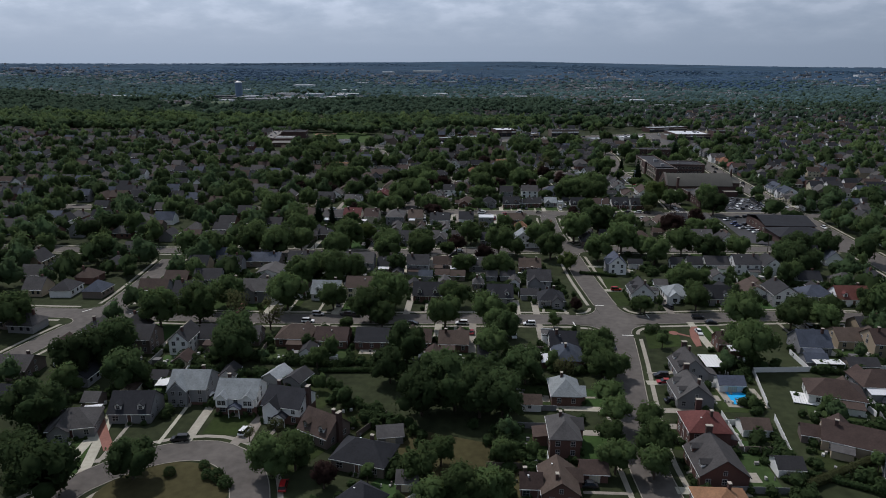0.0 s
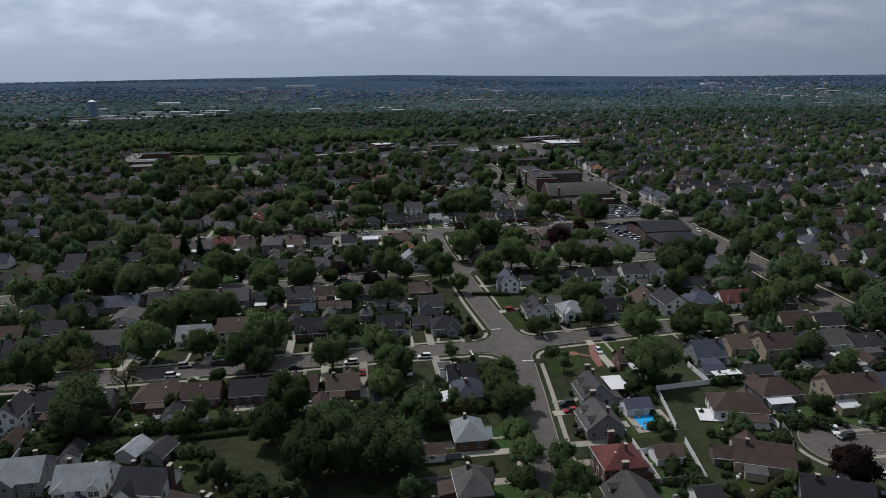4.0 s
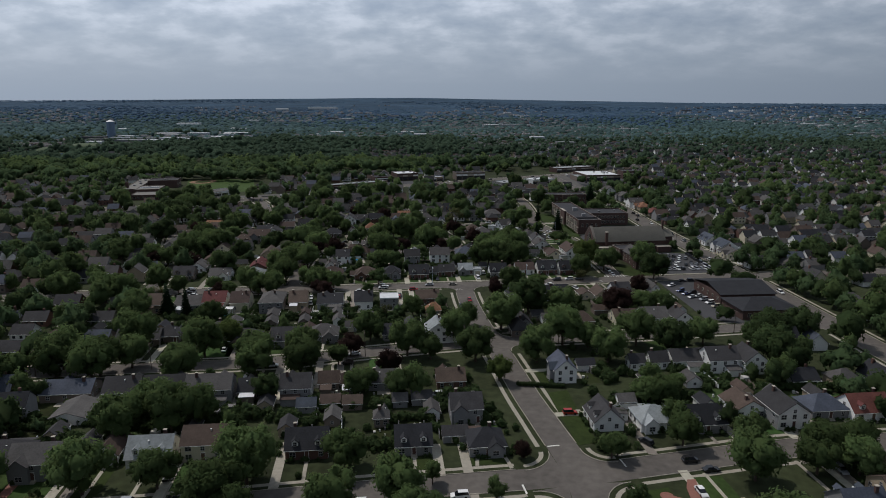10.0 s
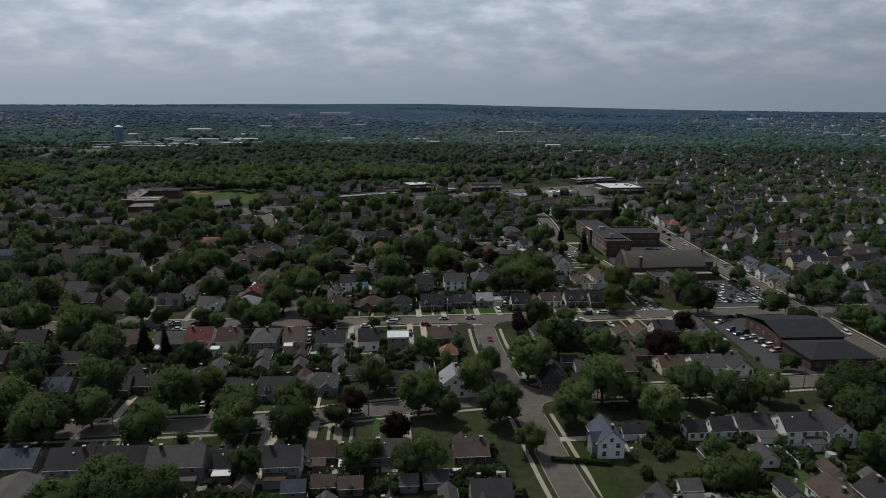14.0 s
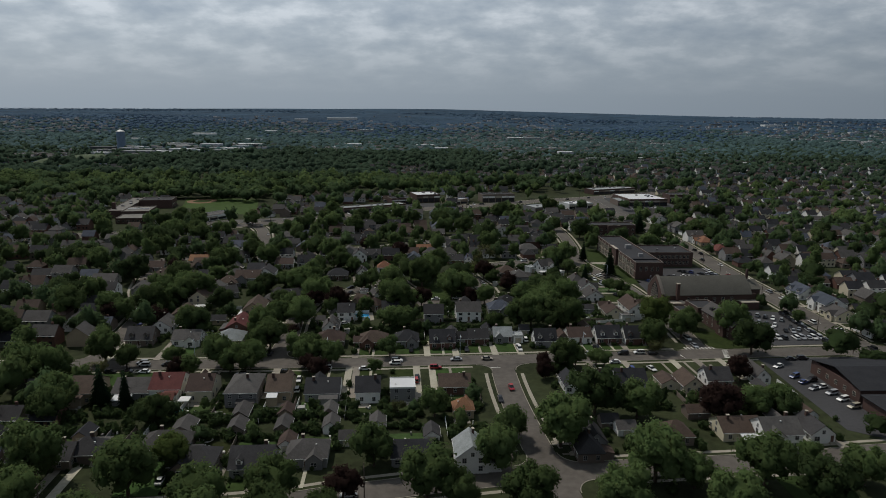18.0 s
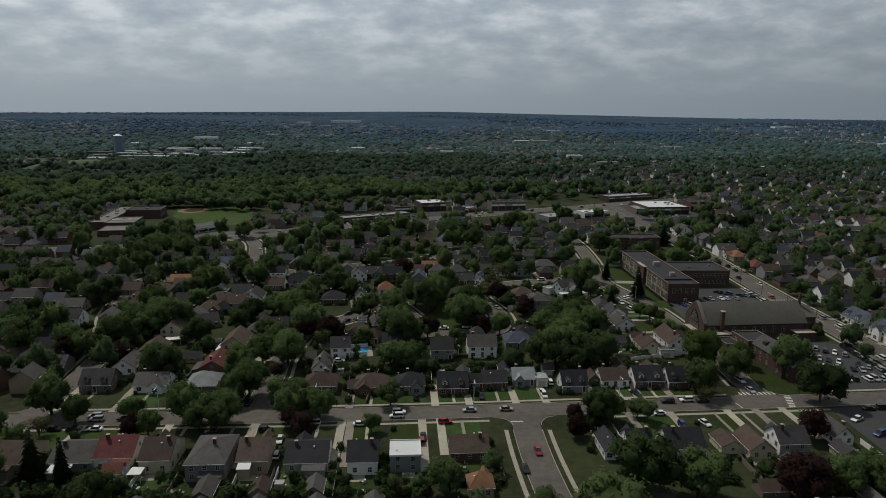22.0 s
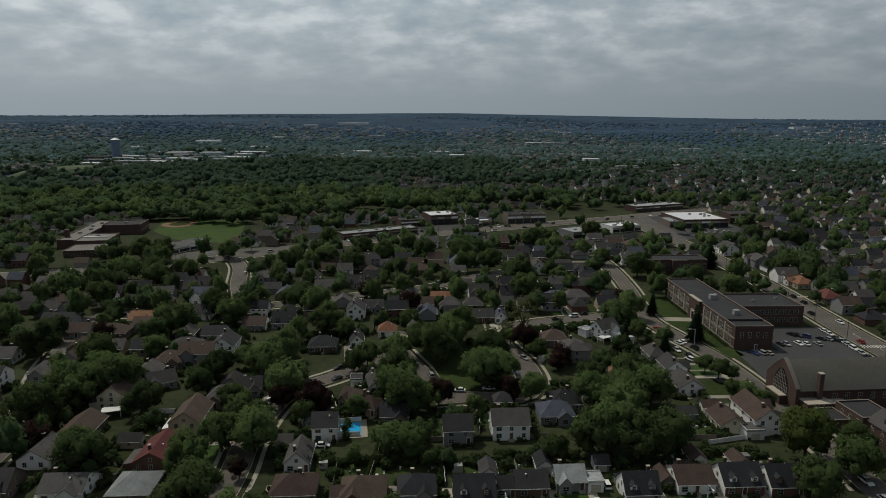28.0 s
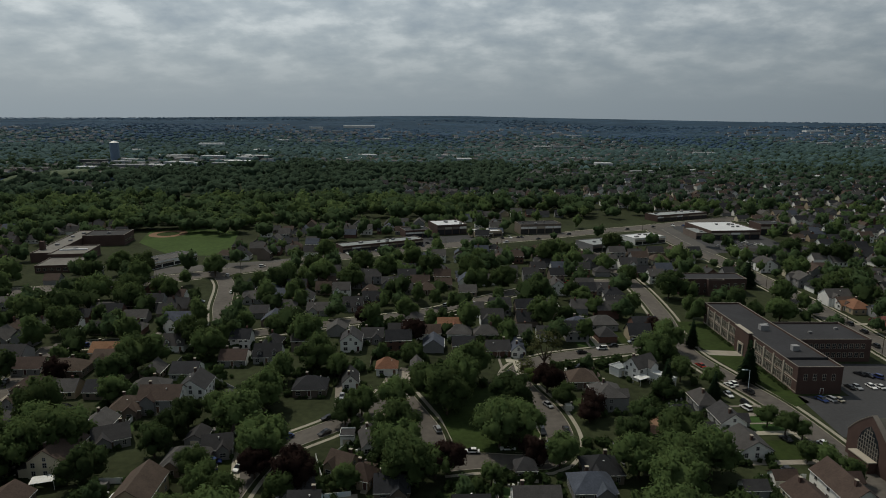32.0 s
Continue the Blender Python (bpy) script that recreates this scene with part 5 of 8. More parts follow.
shop(94, 815, 25, 34, 22, 5.0, ROOF["l"], WALL["g"], "low shop with a pale grey flat roof", 4, 4)
shop(131, 840, 25, 30, 18, 5.0, WHITE_ROOF, WALL["w"], "low shop with a whitish flat roof", 4, 5)
shop(207, 878, 8, 42, 46, 7.0, WHITE_ROOF, M_BRICK, "supermarket with a bright white flat roof", 5, 6)
shop(197, 966, 25, 62, 18, 5.6, ROOF["l"], M_BRICK, "brick row of shops with a pale roof", 8, 6)
shop(251, 888, 5, 24, 20, 9.0, M_GRAVELROOF, M_BRICK, "dark brick commercial block", 3, 2)
shop(184, 868, 5, 14, 26, 5.0, ROOF["l"], WALL["n"], "low shop wing beside the supermarket", 3, 2)


def flats():
    ob = thing("apartment_block", pose(128, 690, 0, 0, 0, 3), "low red brick apartment block with white-banded windows", "apartments")
    flat_block(ob, "block", -19, 19, -7, 7, 8.6, M_GRAVELROOF, M_BRICK, 0.5)
    flat_block(ob, "centre_bay", -4, 5, -10, -7, 8.6, M_GRAVELROOF, M_BRICK, 0.5)
    for k in range(9):
        for z in (2.0, 5.6):
            x = -17 + k * 4.25
            y = -10.02 if -4 < x < 5 else -7.02
            part("window", window_mesh(1.6, 1.7, 1, M_STONE), ob, "", pose(x, y, z))
    return ob


flats()


def far_school():
    ob = thing("school_building", pose(-300, 745, 0, 0, 0, 11), "sprawling low school of dark brick with flat grey roofs", "school")
    flat_block(ob, "long_block", -4, 10, 0, 90, 6.0, M_FLATROOF, M_BRICK, 0.5)
    flat_block(ob, "front_block", 10.1, 33, -8, 23, 6.4, M_FLATROOF, M_BRICK, 0.5)
    flat_block(ob, "low_front", 12, 36, -33, -8.1, 4.4, M_FLATROOF, M_BRICK, 0.4)
    flat_block(ob, "east_block", 10.1, 40, 55, 80, 7.6, ROOF["d"], M_BRICK, 0.5)
    part("skylight", boxes("skylight", [(12, 30, 6.5, 8.2, 6.4, 7.4)], ROOF["W"]), ob, "long white rooftop skylight")
    part("chimney", boxes("chimney", [(-3, 0, 13, 16, 0, 12)], M_BRICK), ob)
    for k in range(6):
        part("window", window_mesh(2.2, 1.6, 1, M_STONE), ob, "", pose(14.2 + k * 3.9, -33.02, 2.2))
        part("window", window_mesh(2.2, 1.6, 1, M_STONE), ob, "", pose(40.02, 57 + k * 4.0, 3.2, 0, 0, 90))
    for px, py in ((2, 30), (5, 46), (1, 62), (4, 76), (20, 14), (26, 66)):
        part("roof_plant", boxes("roof_plant", [(px - 1.2, px + 1.2, py - 1, py + 1, 6.1, 7.3 if py != 66 else 8.8)], WALL["g"]), ob)
    return ob


far_school()
shop(-214, 742, 60, 46, 16, 4.4, ROOF["g"], WALL["w"], "white-walled school gym with a grey roof", 5, 1)


def water_tower():
    ob = thing("water_tower", pose(-745, 1695, 0), "pale blue cylindrical water tower with a white conical cap", "water tower")
    n = 24

    def turned(prof):
        vs = [(r * math.cos(2 * math.pi * k / n), r * math.sin(2 * math.pi * k / n), z) for r, z in prof for k in range(n)]
        fs = [(a * n + k, (a + 1) * n + k, (a + 1) * n + (k + 1) % n, a * n + (k + 1) % n) for a in range(len(prof) - 1) for k in range(n)]
        return vs, fs + [tuple(range(n))]
    part("tank", mesh_of("tank", *turned([(9.0, 39.4), (9.2, 39.0), (9.2, 27.0), (9.35, 26.8), (9.35, 26.2), (9.2, 26.0), (9.2, 0)]), M_TANK), ob)
    part("cap", mesh_of("cap", *turned([(0.3, 44.0), (4.5, 42.4), (9.7, 39.8), (9.7, 39.3), (9.0, 39.3)]), M_TRIM), ob, "white conical cap")
    return ob



water_tower()


# ---- houses, street by street ----
# cul-de-sac
house(-113.4, 141.2, 20, 11.1, 9.8, "h", "g", "g")
house(-116.7, 153.8, 4, 4.4, 4.8, "g", "g", "n")
house(-101.9, 150.4, 8, 11.0, 9.8, "c", "k", "g")
near_house = house(-91.2, 162.0, 6, 10.5, 9.8, "t", "l", "g")
front_wing(near_house, -2.4, 5.2, 1.4, 9.8, 5.0, 7.9, "g", "l")
foundation(near_house, 10.5, 9.8, 0.9)
house(-105.0, 168.8, 4, 4.5, 4.8, "g", "d", "n")
near_house = house(-75.3, 158.4, 4, 11.2, 9.8, "t", "l", "w")
portico(near_house, 0.0, 9.8, "s")
for wing_x in (-3.6, 3.6):
    front_wing(near_house, wing_x, 3.0, 0.9, 9.8, 5.2, 6.6, "w", "l", 2.6)
foundation(near_house, 11.2, 9.8, 2.5)
near_house = house(-60.5, 155.6, -8, 10.8, 9.8, "t", "k", "w")
portico(near_house, 0.4, 9.8, "k")
foundation(near_house, 10.8, 9.8, 2.6)
side_chimney(near_house, 10.8, 9.4)
near_house = house(-48.0, 146.3, -25, 9.6, 9.1, "c", "n", "n")
side_chimney(near_house, 9.6, 8.4)
house(-71.0, 174.3, -105, 6.9, 5.7, "g", "l", "g")
house(-64.2, 173.2, -105, 7.1, 5.9, "g", "d", "g")
house(-34.8, 136.1, -10, 13.4, 9.8, "h", "k", "n")
house(-31.4, 119.4, -30, 7.8, 7.4, "h", "k", "n")
house(-30.9, 147.0, 15, 6.4, 5.5, "g", "g", "g")
house(-23.0, 128.5, 4, 4.7, 4.8, "g", "g", "n")
house(-152.4, 169.6, 4, 10.8, 9.8, "r", "g", "n")
# B west side, fronts E
house(14.6, 174.9, 94, 10.4, 8.1, "h", "l", "b")
house(12.8, 149.1, 94, 10.4, 7.3, "H", "g", "b")
house(10.9, 130.6, 94, 10.4, 8.1, "r", "n", "b")
house(4.7, 129.4, 4, 4.6, 4.8, "r", "n", "b")
house(19.2, 137.6, 4, 6.1, 5.5, "g", "n", "b")
# B east side, fronts W
near_house = house(53.5, 194.6, -86, 10.5, 9.0, "c", "g", "g")
side_chimney(near_house, -10.5, 8.4)
near_house = house(50.4, 177.8, -86, 10.4, 10.0, "c", "g", "g")
side_chimney(near_house, -10.4, 8.6)
near_house = house(48.6, 156.4, -86, 9.8, 10.0, "H", "r", "b")
side_chimney(near_house, -9.8, 8.8)
near_house = house(48.0, 142.5, -86, 12.1, 11.0, "c", "g", "b")
side_chimney(near_house, -12.1, 8.6)
house(45.5, 126.7, -86, 10.4, 11.0, "h", "o", "b")
house(62.7, 162.2, 4, 6.9, 5.5, "g", "n", "w")
house(64.9, 145.0, 4, 5.9, 5.5, "g", "d", "w")
house(63.6, 186.6, 4, 7.3, 5.5, "g", "s", "w")
house(91.4, 183.2, 168, 14.4, 10.0, "h", "n", "w")
house(85.1, 158.6, 160, 13.3, 11.0, "r", "n", "t")
house(76.7, 160.6, -12, 5.6, 5.3, "g", "n", "n")
# A south side, fronts N
house(-145.4, 199.9, 184, 9.7, 9.2, "h", "g", "n")
house(-125.3, 191.7, 184, 11.2, 9.8, "t", "d", "n")
house(-109.9, 192.7, 184, 10.4, 6.5, "tx", "d", "w")
house(-102.5, 198.8, 184, 8.0, 7.6, "c", "d", "n")
house(-90.6, 201.2, 184, 7.7, 7.3, "r", "g", "n")
house(-75.2, 203.3, 184, 11.6, 9.8, "h", "n", "b")
house(-62.0, 203.5, 184, 10.9, 9.8, "r", "n", "b")
house(-48.1, 204.5, 184, 11.0, 9.8, "r", "k", "b")
house(-33.3, 205.5, 184, 10.0, 9.5, "r", "n", "b")
house(-20.6, 205.7, 184, 9.7, 9.2, "r", "n", "b")
house(-8.7, 195.8, 184, 6.0, 5.7, "r", "d", "w")
house(16.2, 207.0, 184, 9.7, 9.2, "c", "k", "w")
house(16.8, 198.1, 94, 10.4, 9.0, "h", "s", "b")
house(11.1, 214.2, 184, 4.0, 4.8, "b", "g", "w")
house(71.1, 216.3, 184, 7.5, 7.1, "r", "n", "b")
house(98.5, 218.7, 184, 10.2, 9.7, "c", "s", "g")
house(95.1, 206.4, 184, 6.8, 5.5, "g", "s", "g")
house(114.1, 225.5, 184, 11.8, 9.8, "r", "n", "t")
house(122.3, 219.4, 184, 11.4, 9.8, "t", "n", "t")
house(108.3, 204.7, 184, 9.1, 5.5, "g", "d", "n")
# A north side, fronts S
house(-118.6, 247.8, 4, 16.9, 9.8, "h", "d", "n")
house(-104.1, 242.6, 4, 12.1, 9.8, "t", "g", "g")
house(-89.0, 250.2, 4, 10.4, 6.3, "rx", "n", "w")
house(-77.2, 248.2, 4, 11.5, 9.8, "c", "l", "w")
house(-63.7, 251.2, 4, 11.3, 9.8, "t", "n", "c")
house(-36.0, 251.4, 4, 11.4, 9.8, "c", "k", "b")
house(-6.9, 252.4, 4, 10.0, 9.5, "c", "k", "g")
house(5.0, 257.1, 4, 7.1, 5.5, "g", "d", "g")
house(13.4, 251.6, 4, 10.0, 9.5, "h", "k", "g")
house(8.9, 269.6, 4, 9.5, 9.0, "t", "d", "g")
house(50.4, 264.9, -86, 10.4, 9.0, "c", "d", "w")
house(60.5, 276.7, 4, 5.4, 5.1, "g", "g", "g")
house(64.7, 264.1, 4, 10.0, 10.0, "h", "l", "w")
house(79.1, 262.4, 4, 11.5, 9.8, "c", "k", "g")
house(96.2, 271.5, 4, 10.4, 10.0, "rx", "n", "w")
house(105.5, 265.9, 4, 12.7, 10.0, "tx", "d", "g")
house(120.4, 270.2, 4, 11.9, 9.8, "h", "s", "g")
house(132.7, 268.6, 4, 12.5, 9.8, "c", "r", "w")
house(150.3, 266.7, 4, 13.3, 9.8, "c", "d", "b")
house(44.6, 298.5, -86, 10.4, 7.8, "t", "s", "g")
# A3 south side, fronts N
house(-119.6, 288.1, 184, 15.7, 9.8, "r", "s", "n")
house(-100.2, 284.3, 184, 10.9, 9.8, "t", "d", "g")
house(-87.3, 285.2, 184, 12.9, 9.8, "t", "d", "g")
house(-73.2, 285.5, 184, 14.2, 9.8, "t", "g", "g")
house(-60.1, 287.7, 184, 8.8, 8.4, "r", "k", "n")
house(-45.4, 285.5, 184, 9.7, 9.2, "t", "d", "g")
house(-35.8, 292.6, 184, 6.7, 6.4, "r", "n", "n")
house(-28.9, 291.6, 184, 5.2, 5.0, "r", "n", "n")
house(-18.1, 293.6, 184, 9.0, 8.6, "r", "g", "g")
house(5.2, 294.3, 184, 9.6, 9.2, "r", "n", "b")
house(-40.6, 276.2, 184, 5.8, 5.5, "g", "s", "g")
house(-33.4, 278.4, 184, 6.1, 5.5, "g", "n", "t")
house(-26.4, 277.8, 184, 6.0, 5.5, "g", "n", "n")
house(-31.4, 267.8, 184, 6.6, 4.6, "gx", "g", "n")
house(-11.5, 278.9, 184, 4.6, 4.8, "g", "g", "g")
house(-16.6, 266.3, 184, 4.4, 4.8, "h", "g", "n")
house(-4.6, 280.6, 184, 6.3, 5.5, "g", "d", "g")
house(-1.4, 271.6, 184, 6.6, 4.4, "gx", "g", "g")
house(-111.0, 273.6, 184, 12.1, 10.1, "gx", "g", "w")
# houses on the east part of street A3, fronts N
house(73.3, 306.2, -86, 5.6, 5.3, "rx", "d", "w")
house(81.5, 307.4, -86, 6.7, 6.4, "rx", "d", "w")
house(92.7, 309.8, 184, 12.4, 9.8, "r", "d", "w")
house(103.4, 305.3, 184, 11.3, 9.8, "t", "d", "w")
house(114.1, 304.2, 184, 10.4, 8.5, "tx", "d", "w")
house(73.1, 292.0, 184, 6.6, 5.2, "gx", "g", "n")
house(87.9, 291.9, 184, 6.6, 5.4, "gx", "g", "g")
# A3 north side, fronts S
house(-147.0, 335.4, 4, 14.2, 9.8, "h", "n", "n")
house(-132.8, 335.4, 4, 9.5, 9.0, "r", "s", "n")
house(-116.8, 336.4, 4, 16.6, 9.8, "r", "d", "n")
house(-106.5, 339.1, 4, 8.8, 8.3, "h", "d", "n")
house(-74.5, 334.6, 4, 11.9, 9.8, "h", "d", "n")
house(-58.0, 333.8, 4, 11.6, 9.8, "c", "d", "g")
house(-44.3, 339.3, 4, 11.4, 9.8, "h", "g", "g")
house(-34.5, 348.9, 4, 4.4, 4.8, "g", "g", "g")
house(-15.3, 340.3, 4, 10.6, 9.8, "r", "k", "g")
house(1.8, 337.5, -86, 10.4, 9.0, "t", "l", "w")
house(35.9, 343.8, -86, 10.4, 7.4, "h", "d", "n")
house(50.6, 357.2, 4, 5.8, 5.5, "g", "g", "w")
house(-85.9, 343.5, 4, 13.3, 9.8, "h", "g", "n")
house(94.7, 351.8, 4, 11.5, 9.8, "t", "g", "w")
house(108.8, 356.4, 4, 10.4, 7.7, "rx", "d", "w")
# C south side, fronts N
house(-144.0, 379.8, 184, 7.4, 7.1, "r", "g", "n")
house(-2.0, 388.3, 184, 11.0, 9.8, "r", "n", "b")
house(0.6, 368.2, 184, 6.5, 6.2, "h", "o", "t")
house(39.6, 390.2, 4, 10.4, 5.3, "rx", "k", "w")
house(48.6, 393.0, 184, 7.5, 7.1, "r", "k", "w")
house(61.1, 391.6, 184, 11.0, 9.8, "c", "k", "w")
house(75.6, 393.2, 184, 7.9, 6.6, "gx", "n", "c")
house(82.8, 391.3, 184, 10.4, 7.6, "rx", "n", "c")
house(92.1, 390.8, 184, 8.9, 8.5, "t", "d", "g")
house(111.4, 400.1, 184, 10.4, 6.0, "rx", "g", "w")
house(77.3, 369.0, 184, 7.5, 5.5, "g", "n", "n")
house(85.1, 357.1, 184, 12.5, 10.0, "r", "n", "c")
house(64.6, 353.0, 184, 8.9, 8.4, "h", "n", "n")
house(38.7, 350.2, 184, 10.4, 6.6, "rx", "d", "g")
house(46.6, 361.7, 184, 5.4, 5.1, "g", "d", "n")
house(-127.4, 379.0, 184, 8.6, 13.2, "s", "n", "t")
house(-112.2, 382.0, 184, 12.0, 13.0, "r", "g", "g")
house(-100.8, 382.6, 184, 10.2, 12.4, "s", "r", "w")
house(-98.6, 373.6, 184, 5.0, 4.6, "g", "r", "w")
house(-88.9, 381.8, 184, 8.4, 13.0, "s", "n", "c")
house(-73.8, 379.6, 184, 10.4, 16.0, "H", "g", "g")
house(-62.2, 382.2, 184, 8.2, 13.4, "s", "n", "t")
house(-47.6, 383.4, 184, 11.6, 13.4, "r", "k", "g")
house(-31.8, 381.2, 184, 8.2, 11.0, "s", "k", "w")
house(-20.0, 381.6, 184, 8.4, 8.4, "B", "W", "g")
house(-85.0, 354.0, 184, 8.0, 6.2, "gx", "g", "n")
house(-70.6, 364.4, 184, 8.0, 5.0, "gx", "g", "n")
house(-69.1, 354.8, 184, 7.0, 5.0, "gx", "g", "n")
house(-55.1, 355.9, 184, 7.4, 4.6, "gx", "g", "n")
house(-56.5, 365.4, 184, 6.0, 4.6, "gx", "n", "n")
house(-42.6, 366.4, 184, 6.4, 4.4, "gx", "g", "n")
house(-40.7, 357.2, 184, 6.6, 4.6, "gx", "g", "g")
house(-26.4, 358.5, 184, 7.0, 4.6, "gx", "g", "g")
# C north side, fronts S
house(-53.4, 433.1, 4, 11.4, 9.8, "h", "n", "n")
house(-35.1, 432.5, 4, 11.5, 9.8, "h", "n", "b")
house(-41.4, 431.3, 4, 4.0, 4.8, "g", "n", "b")
house(-21.3, 433.9, 4, 9.7, 9.2, "h", "k", "g")
house(-6.4, 432.7, 4, 10.5, 9.8, "c", "k", "b")
house(1.9, 435.3, 4, 4.0, 4.8, "r", "d", "g")
house(8.8, 437.3, 4, 8.7, 8.2, "r", "d", "b")
house(19.6, 440.2, 4, 7.9, 7.5, "r", "l", "g")
house(26.2, 438.6, 4, 4.1, 4.8, "b", "l", "w")
house(37.2, 435.2, 4, 9.1, 8.6, "c", "k", "g")
house(45.7, 441.4, 4, 6.6, 4.0, "gx", "n", "n")
house(52.7, 441.0, 4, 10.1, 10.0, "r", "n", "w")
house(65.0, 440.4, 4, 10.6, 9.8, "c", "k", "b")
house(76.6, 439.9, 4, 9.4, 9.0, "c", "k", "b")
house(-132.7, 432.2, 4, 10.8, 9.8, "c", "d", "n")
house(-113.4, 432.5, 4, 11.1, 9.8, "r", "g", "w")
house(-95.6, 432.9, 4, 10.8, 11.0, "h", "l", "n")
house(30.1, 449.0, 4, 4.0, 4.8, "g", "d", "g")
# behind C north: pool house and second row
house(-51.4, 465.0, 4, 7.7, 7.3, "t", "d", "w")
house(-55.9, 448.8, 4, 10.4, 7.0, "cx", "g", "g")
house(-10.5, 464.6, 4, 8.9, 8.5, "t", "d", "g")
house(5.8, 469.1, 4, 11.5, 9.8, "t", "g", "w")
house(21.8, 479.9, 4, 11.1, 9.8, "h", "s", "g")
house(-31.2, 477.8, 4, 9.1, 8.6, "r", "k", "n")
house(-46.2, 488.7, -25, 7.6, 7.2, "r", "n", "t")
house(-62.3, 458.8, 4, 4.0, 4.8, "g", "g", "g")
house(-97.0, 450.5, 94, 14.5, 10.0, "r", "r", "b")
house(-95.6, 470.5, 94, 14.5, 9.5, "t", "n", "t")
house(-91.0, 489.4, 4, 11.9, 9.8, "h", "g", "n")
house(-127.8, 489.0, 94, 15.0, 9.6, "t", "n", "c")
house(-130.5, 449.0, 94, 11.0, 9.0, "r", "g", "w")
house(-127.8, 464.0, 94, 14.0, 10.0, "r", "n", "n")
house(-127.6, 508.9, 4, 10.8, 9.0, "rx", "g", "g")
house(-115.0, 527.0, 4, 13.7, 9.8, "t", "n", "g")
house(-164.8, 510.2, 4, 14.0, 9.8, "h", "g", "g")
house(-163.0, 522.7, 4, 10.4, 8.0, "cx", "n", "g")
house(-194.6, 525.4, 4, 12.7, 9.8, "r", "g", "g")
house(-182.3, 499.1, 4, 13.9, 9.8, "t", "d", "w")
house(-165.1, 555.5, 4, 14.6, 9.8, "h", "n", "n")
house(-153.6, 567.2, 4, 13.3, 9.8, "r", "n", "g")
house(-175.1, 482.2, 4, 13.2, 9.8, "r", "d", "n")
# round the green and the crescent
house(-119.9, 502.2, 30, 10.2, 9.7, "r", "d", "g")
house(-124.9, 522.6, 10, 10.3, 9.8, "h", "n", "n")
house(-124.6, 538.1, 10, 12.8, 9.8, "h", "g", "g")
house(-107.5, 536.9, 4, 11.7, 9.7, "tx", "d", "w")
house(-85.2, 497.8, 15, 8.5, 8.1, "r", "d", "g")
house(-93.7, 503.9, 4, 7.3, 6.1, "gx", "d", "g")
house(-160.2, 575.6, 4, 11.4, 9.8, "r", "o", "t")
house(-180.4, 557.2, 4, 11.3, 9.8, "r", "n", "g")
house(-193.7, 564.0, 4, 14.0, 9.8, "t", "d", "g")
house(-166.7, 538.0, 4, 12.5, 9.8, "h", "n", "n")
house(-243.1, 641.5, 4, 17.0, 9.8, "r", "g", "g")
house(-192.6, 633.2, 4, 11.0, 9.8, "r", "g", "g")
house(-168.1, 659.6, 4, 11.4, 9.8, "r", "n", "g")
house(-144.2, 611.1, 4, 13.7, 9.8, "t", "s", "w")
house(-135.2, 584.0, 4, 9.0, 8.6, "c", "g", "w")
house(-104.6, 569.1, 4, 10.4, 9.8, "r", "n", "g")
house(-118.3, 554.9, 4, 10.1, 9.6, "r", "k", "g")
house(-91.9, 573.0, 4, 10.8, 9.8, "c", "k", "g")
house(-84.0, 522.8, 25, 10.4, 6.4, "rx", "g", "g")
house(-67.5, 542.0, 4, 11.7, 9.8, "h", "k", "n")
house(-54.3, 548.9, 10, 10.4, 5.9, "rx", "d", "g")
house(-82.3, 546.7, 4, 4.9, 4.8, "g", "g", "g")
house(-57.1, 476.8, 20, 9.7, 9.2, "r", "d", "g")
house(-47.8, 505.1, 4, 4.1, 4.8, "b", "d", "w")
house(-40.5, 502.3, 15, 10.4, 5.7, "rx", "g", "g")
house(-40.0, 482.5, -20, 7.0, 6.6, "h", "n", "t")
house(4.9, 488.1, 4, 5.7, 5.4, "h", "d", "n")
house(26.1, 488.9, 4, 10.2, 10.0, "h", "k", "n")
house(43.8, 493.5, -18, 9.1, 8.6, "r", "k", "n")
house(37.4, 535.0, 94, 11.4, 10.0, "H", "g", "g")
house(56.0, 562.0, 34, 10.5, 7.6, "t", "g", "w")
house(62.6, 555.6, 34, 4.0, 10.0, "b", "W", "w")
house(48.4, 563.6, 34, 5.6, 5.0, "b", "l", "w")
house(31.9, 553.0, 4, 10.6, 9.8, "h", "n", "n")
house(2.0, 584.4, 4, 10.0, 9.5, "r", "d", "b")
house(10.2, 584.2, 4, 10.4, 5.8, "cx", "s", "g")
house(1.1, 622.1, 4, 10.7, 9.8, "t", "d", "g")
house(53.2, 620.6, 4, 13.3, 9.8, "h", "g", "g")
house(41.4, 618.3, 4, 10.3, 9.8, "h", "s", "g")
house(65.9, 648.2, 4, 11.4, 9.8, "t", "d", "w")
house(68.1, 685.2, 4, 17.0, 9.8, "r", "d", "g")
house(40.5, 682.9, 4, 11.2, 9.4, "tx", "g", "w")
house(-42.1, 561.7, 4, 8.1, 7.7, "h", "o", "w")
house(-30.2, 556.8, 4, 10.4, 4.5, "tx", "g", "w")
house(-60.3, 588.1, 4, 10.4, 8.7, "tx", "d", "w")
house(-52.6, 598.7, 4, 9.6, 9.2, "r", "d", "g")
house(-41.9, 605.7, 4, 8.9, 8.5, "r", "d", "g")
house(-18.9, 615.2, 4, 11.0, 9.8, "r", "o", "n")
house(-85.1, 638.0, 4, 11.5, 9.8, "r", "g", "g")
house(-69.0, 645.0, 4, 10.1, 9.6, "c", "d", "g")
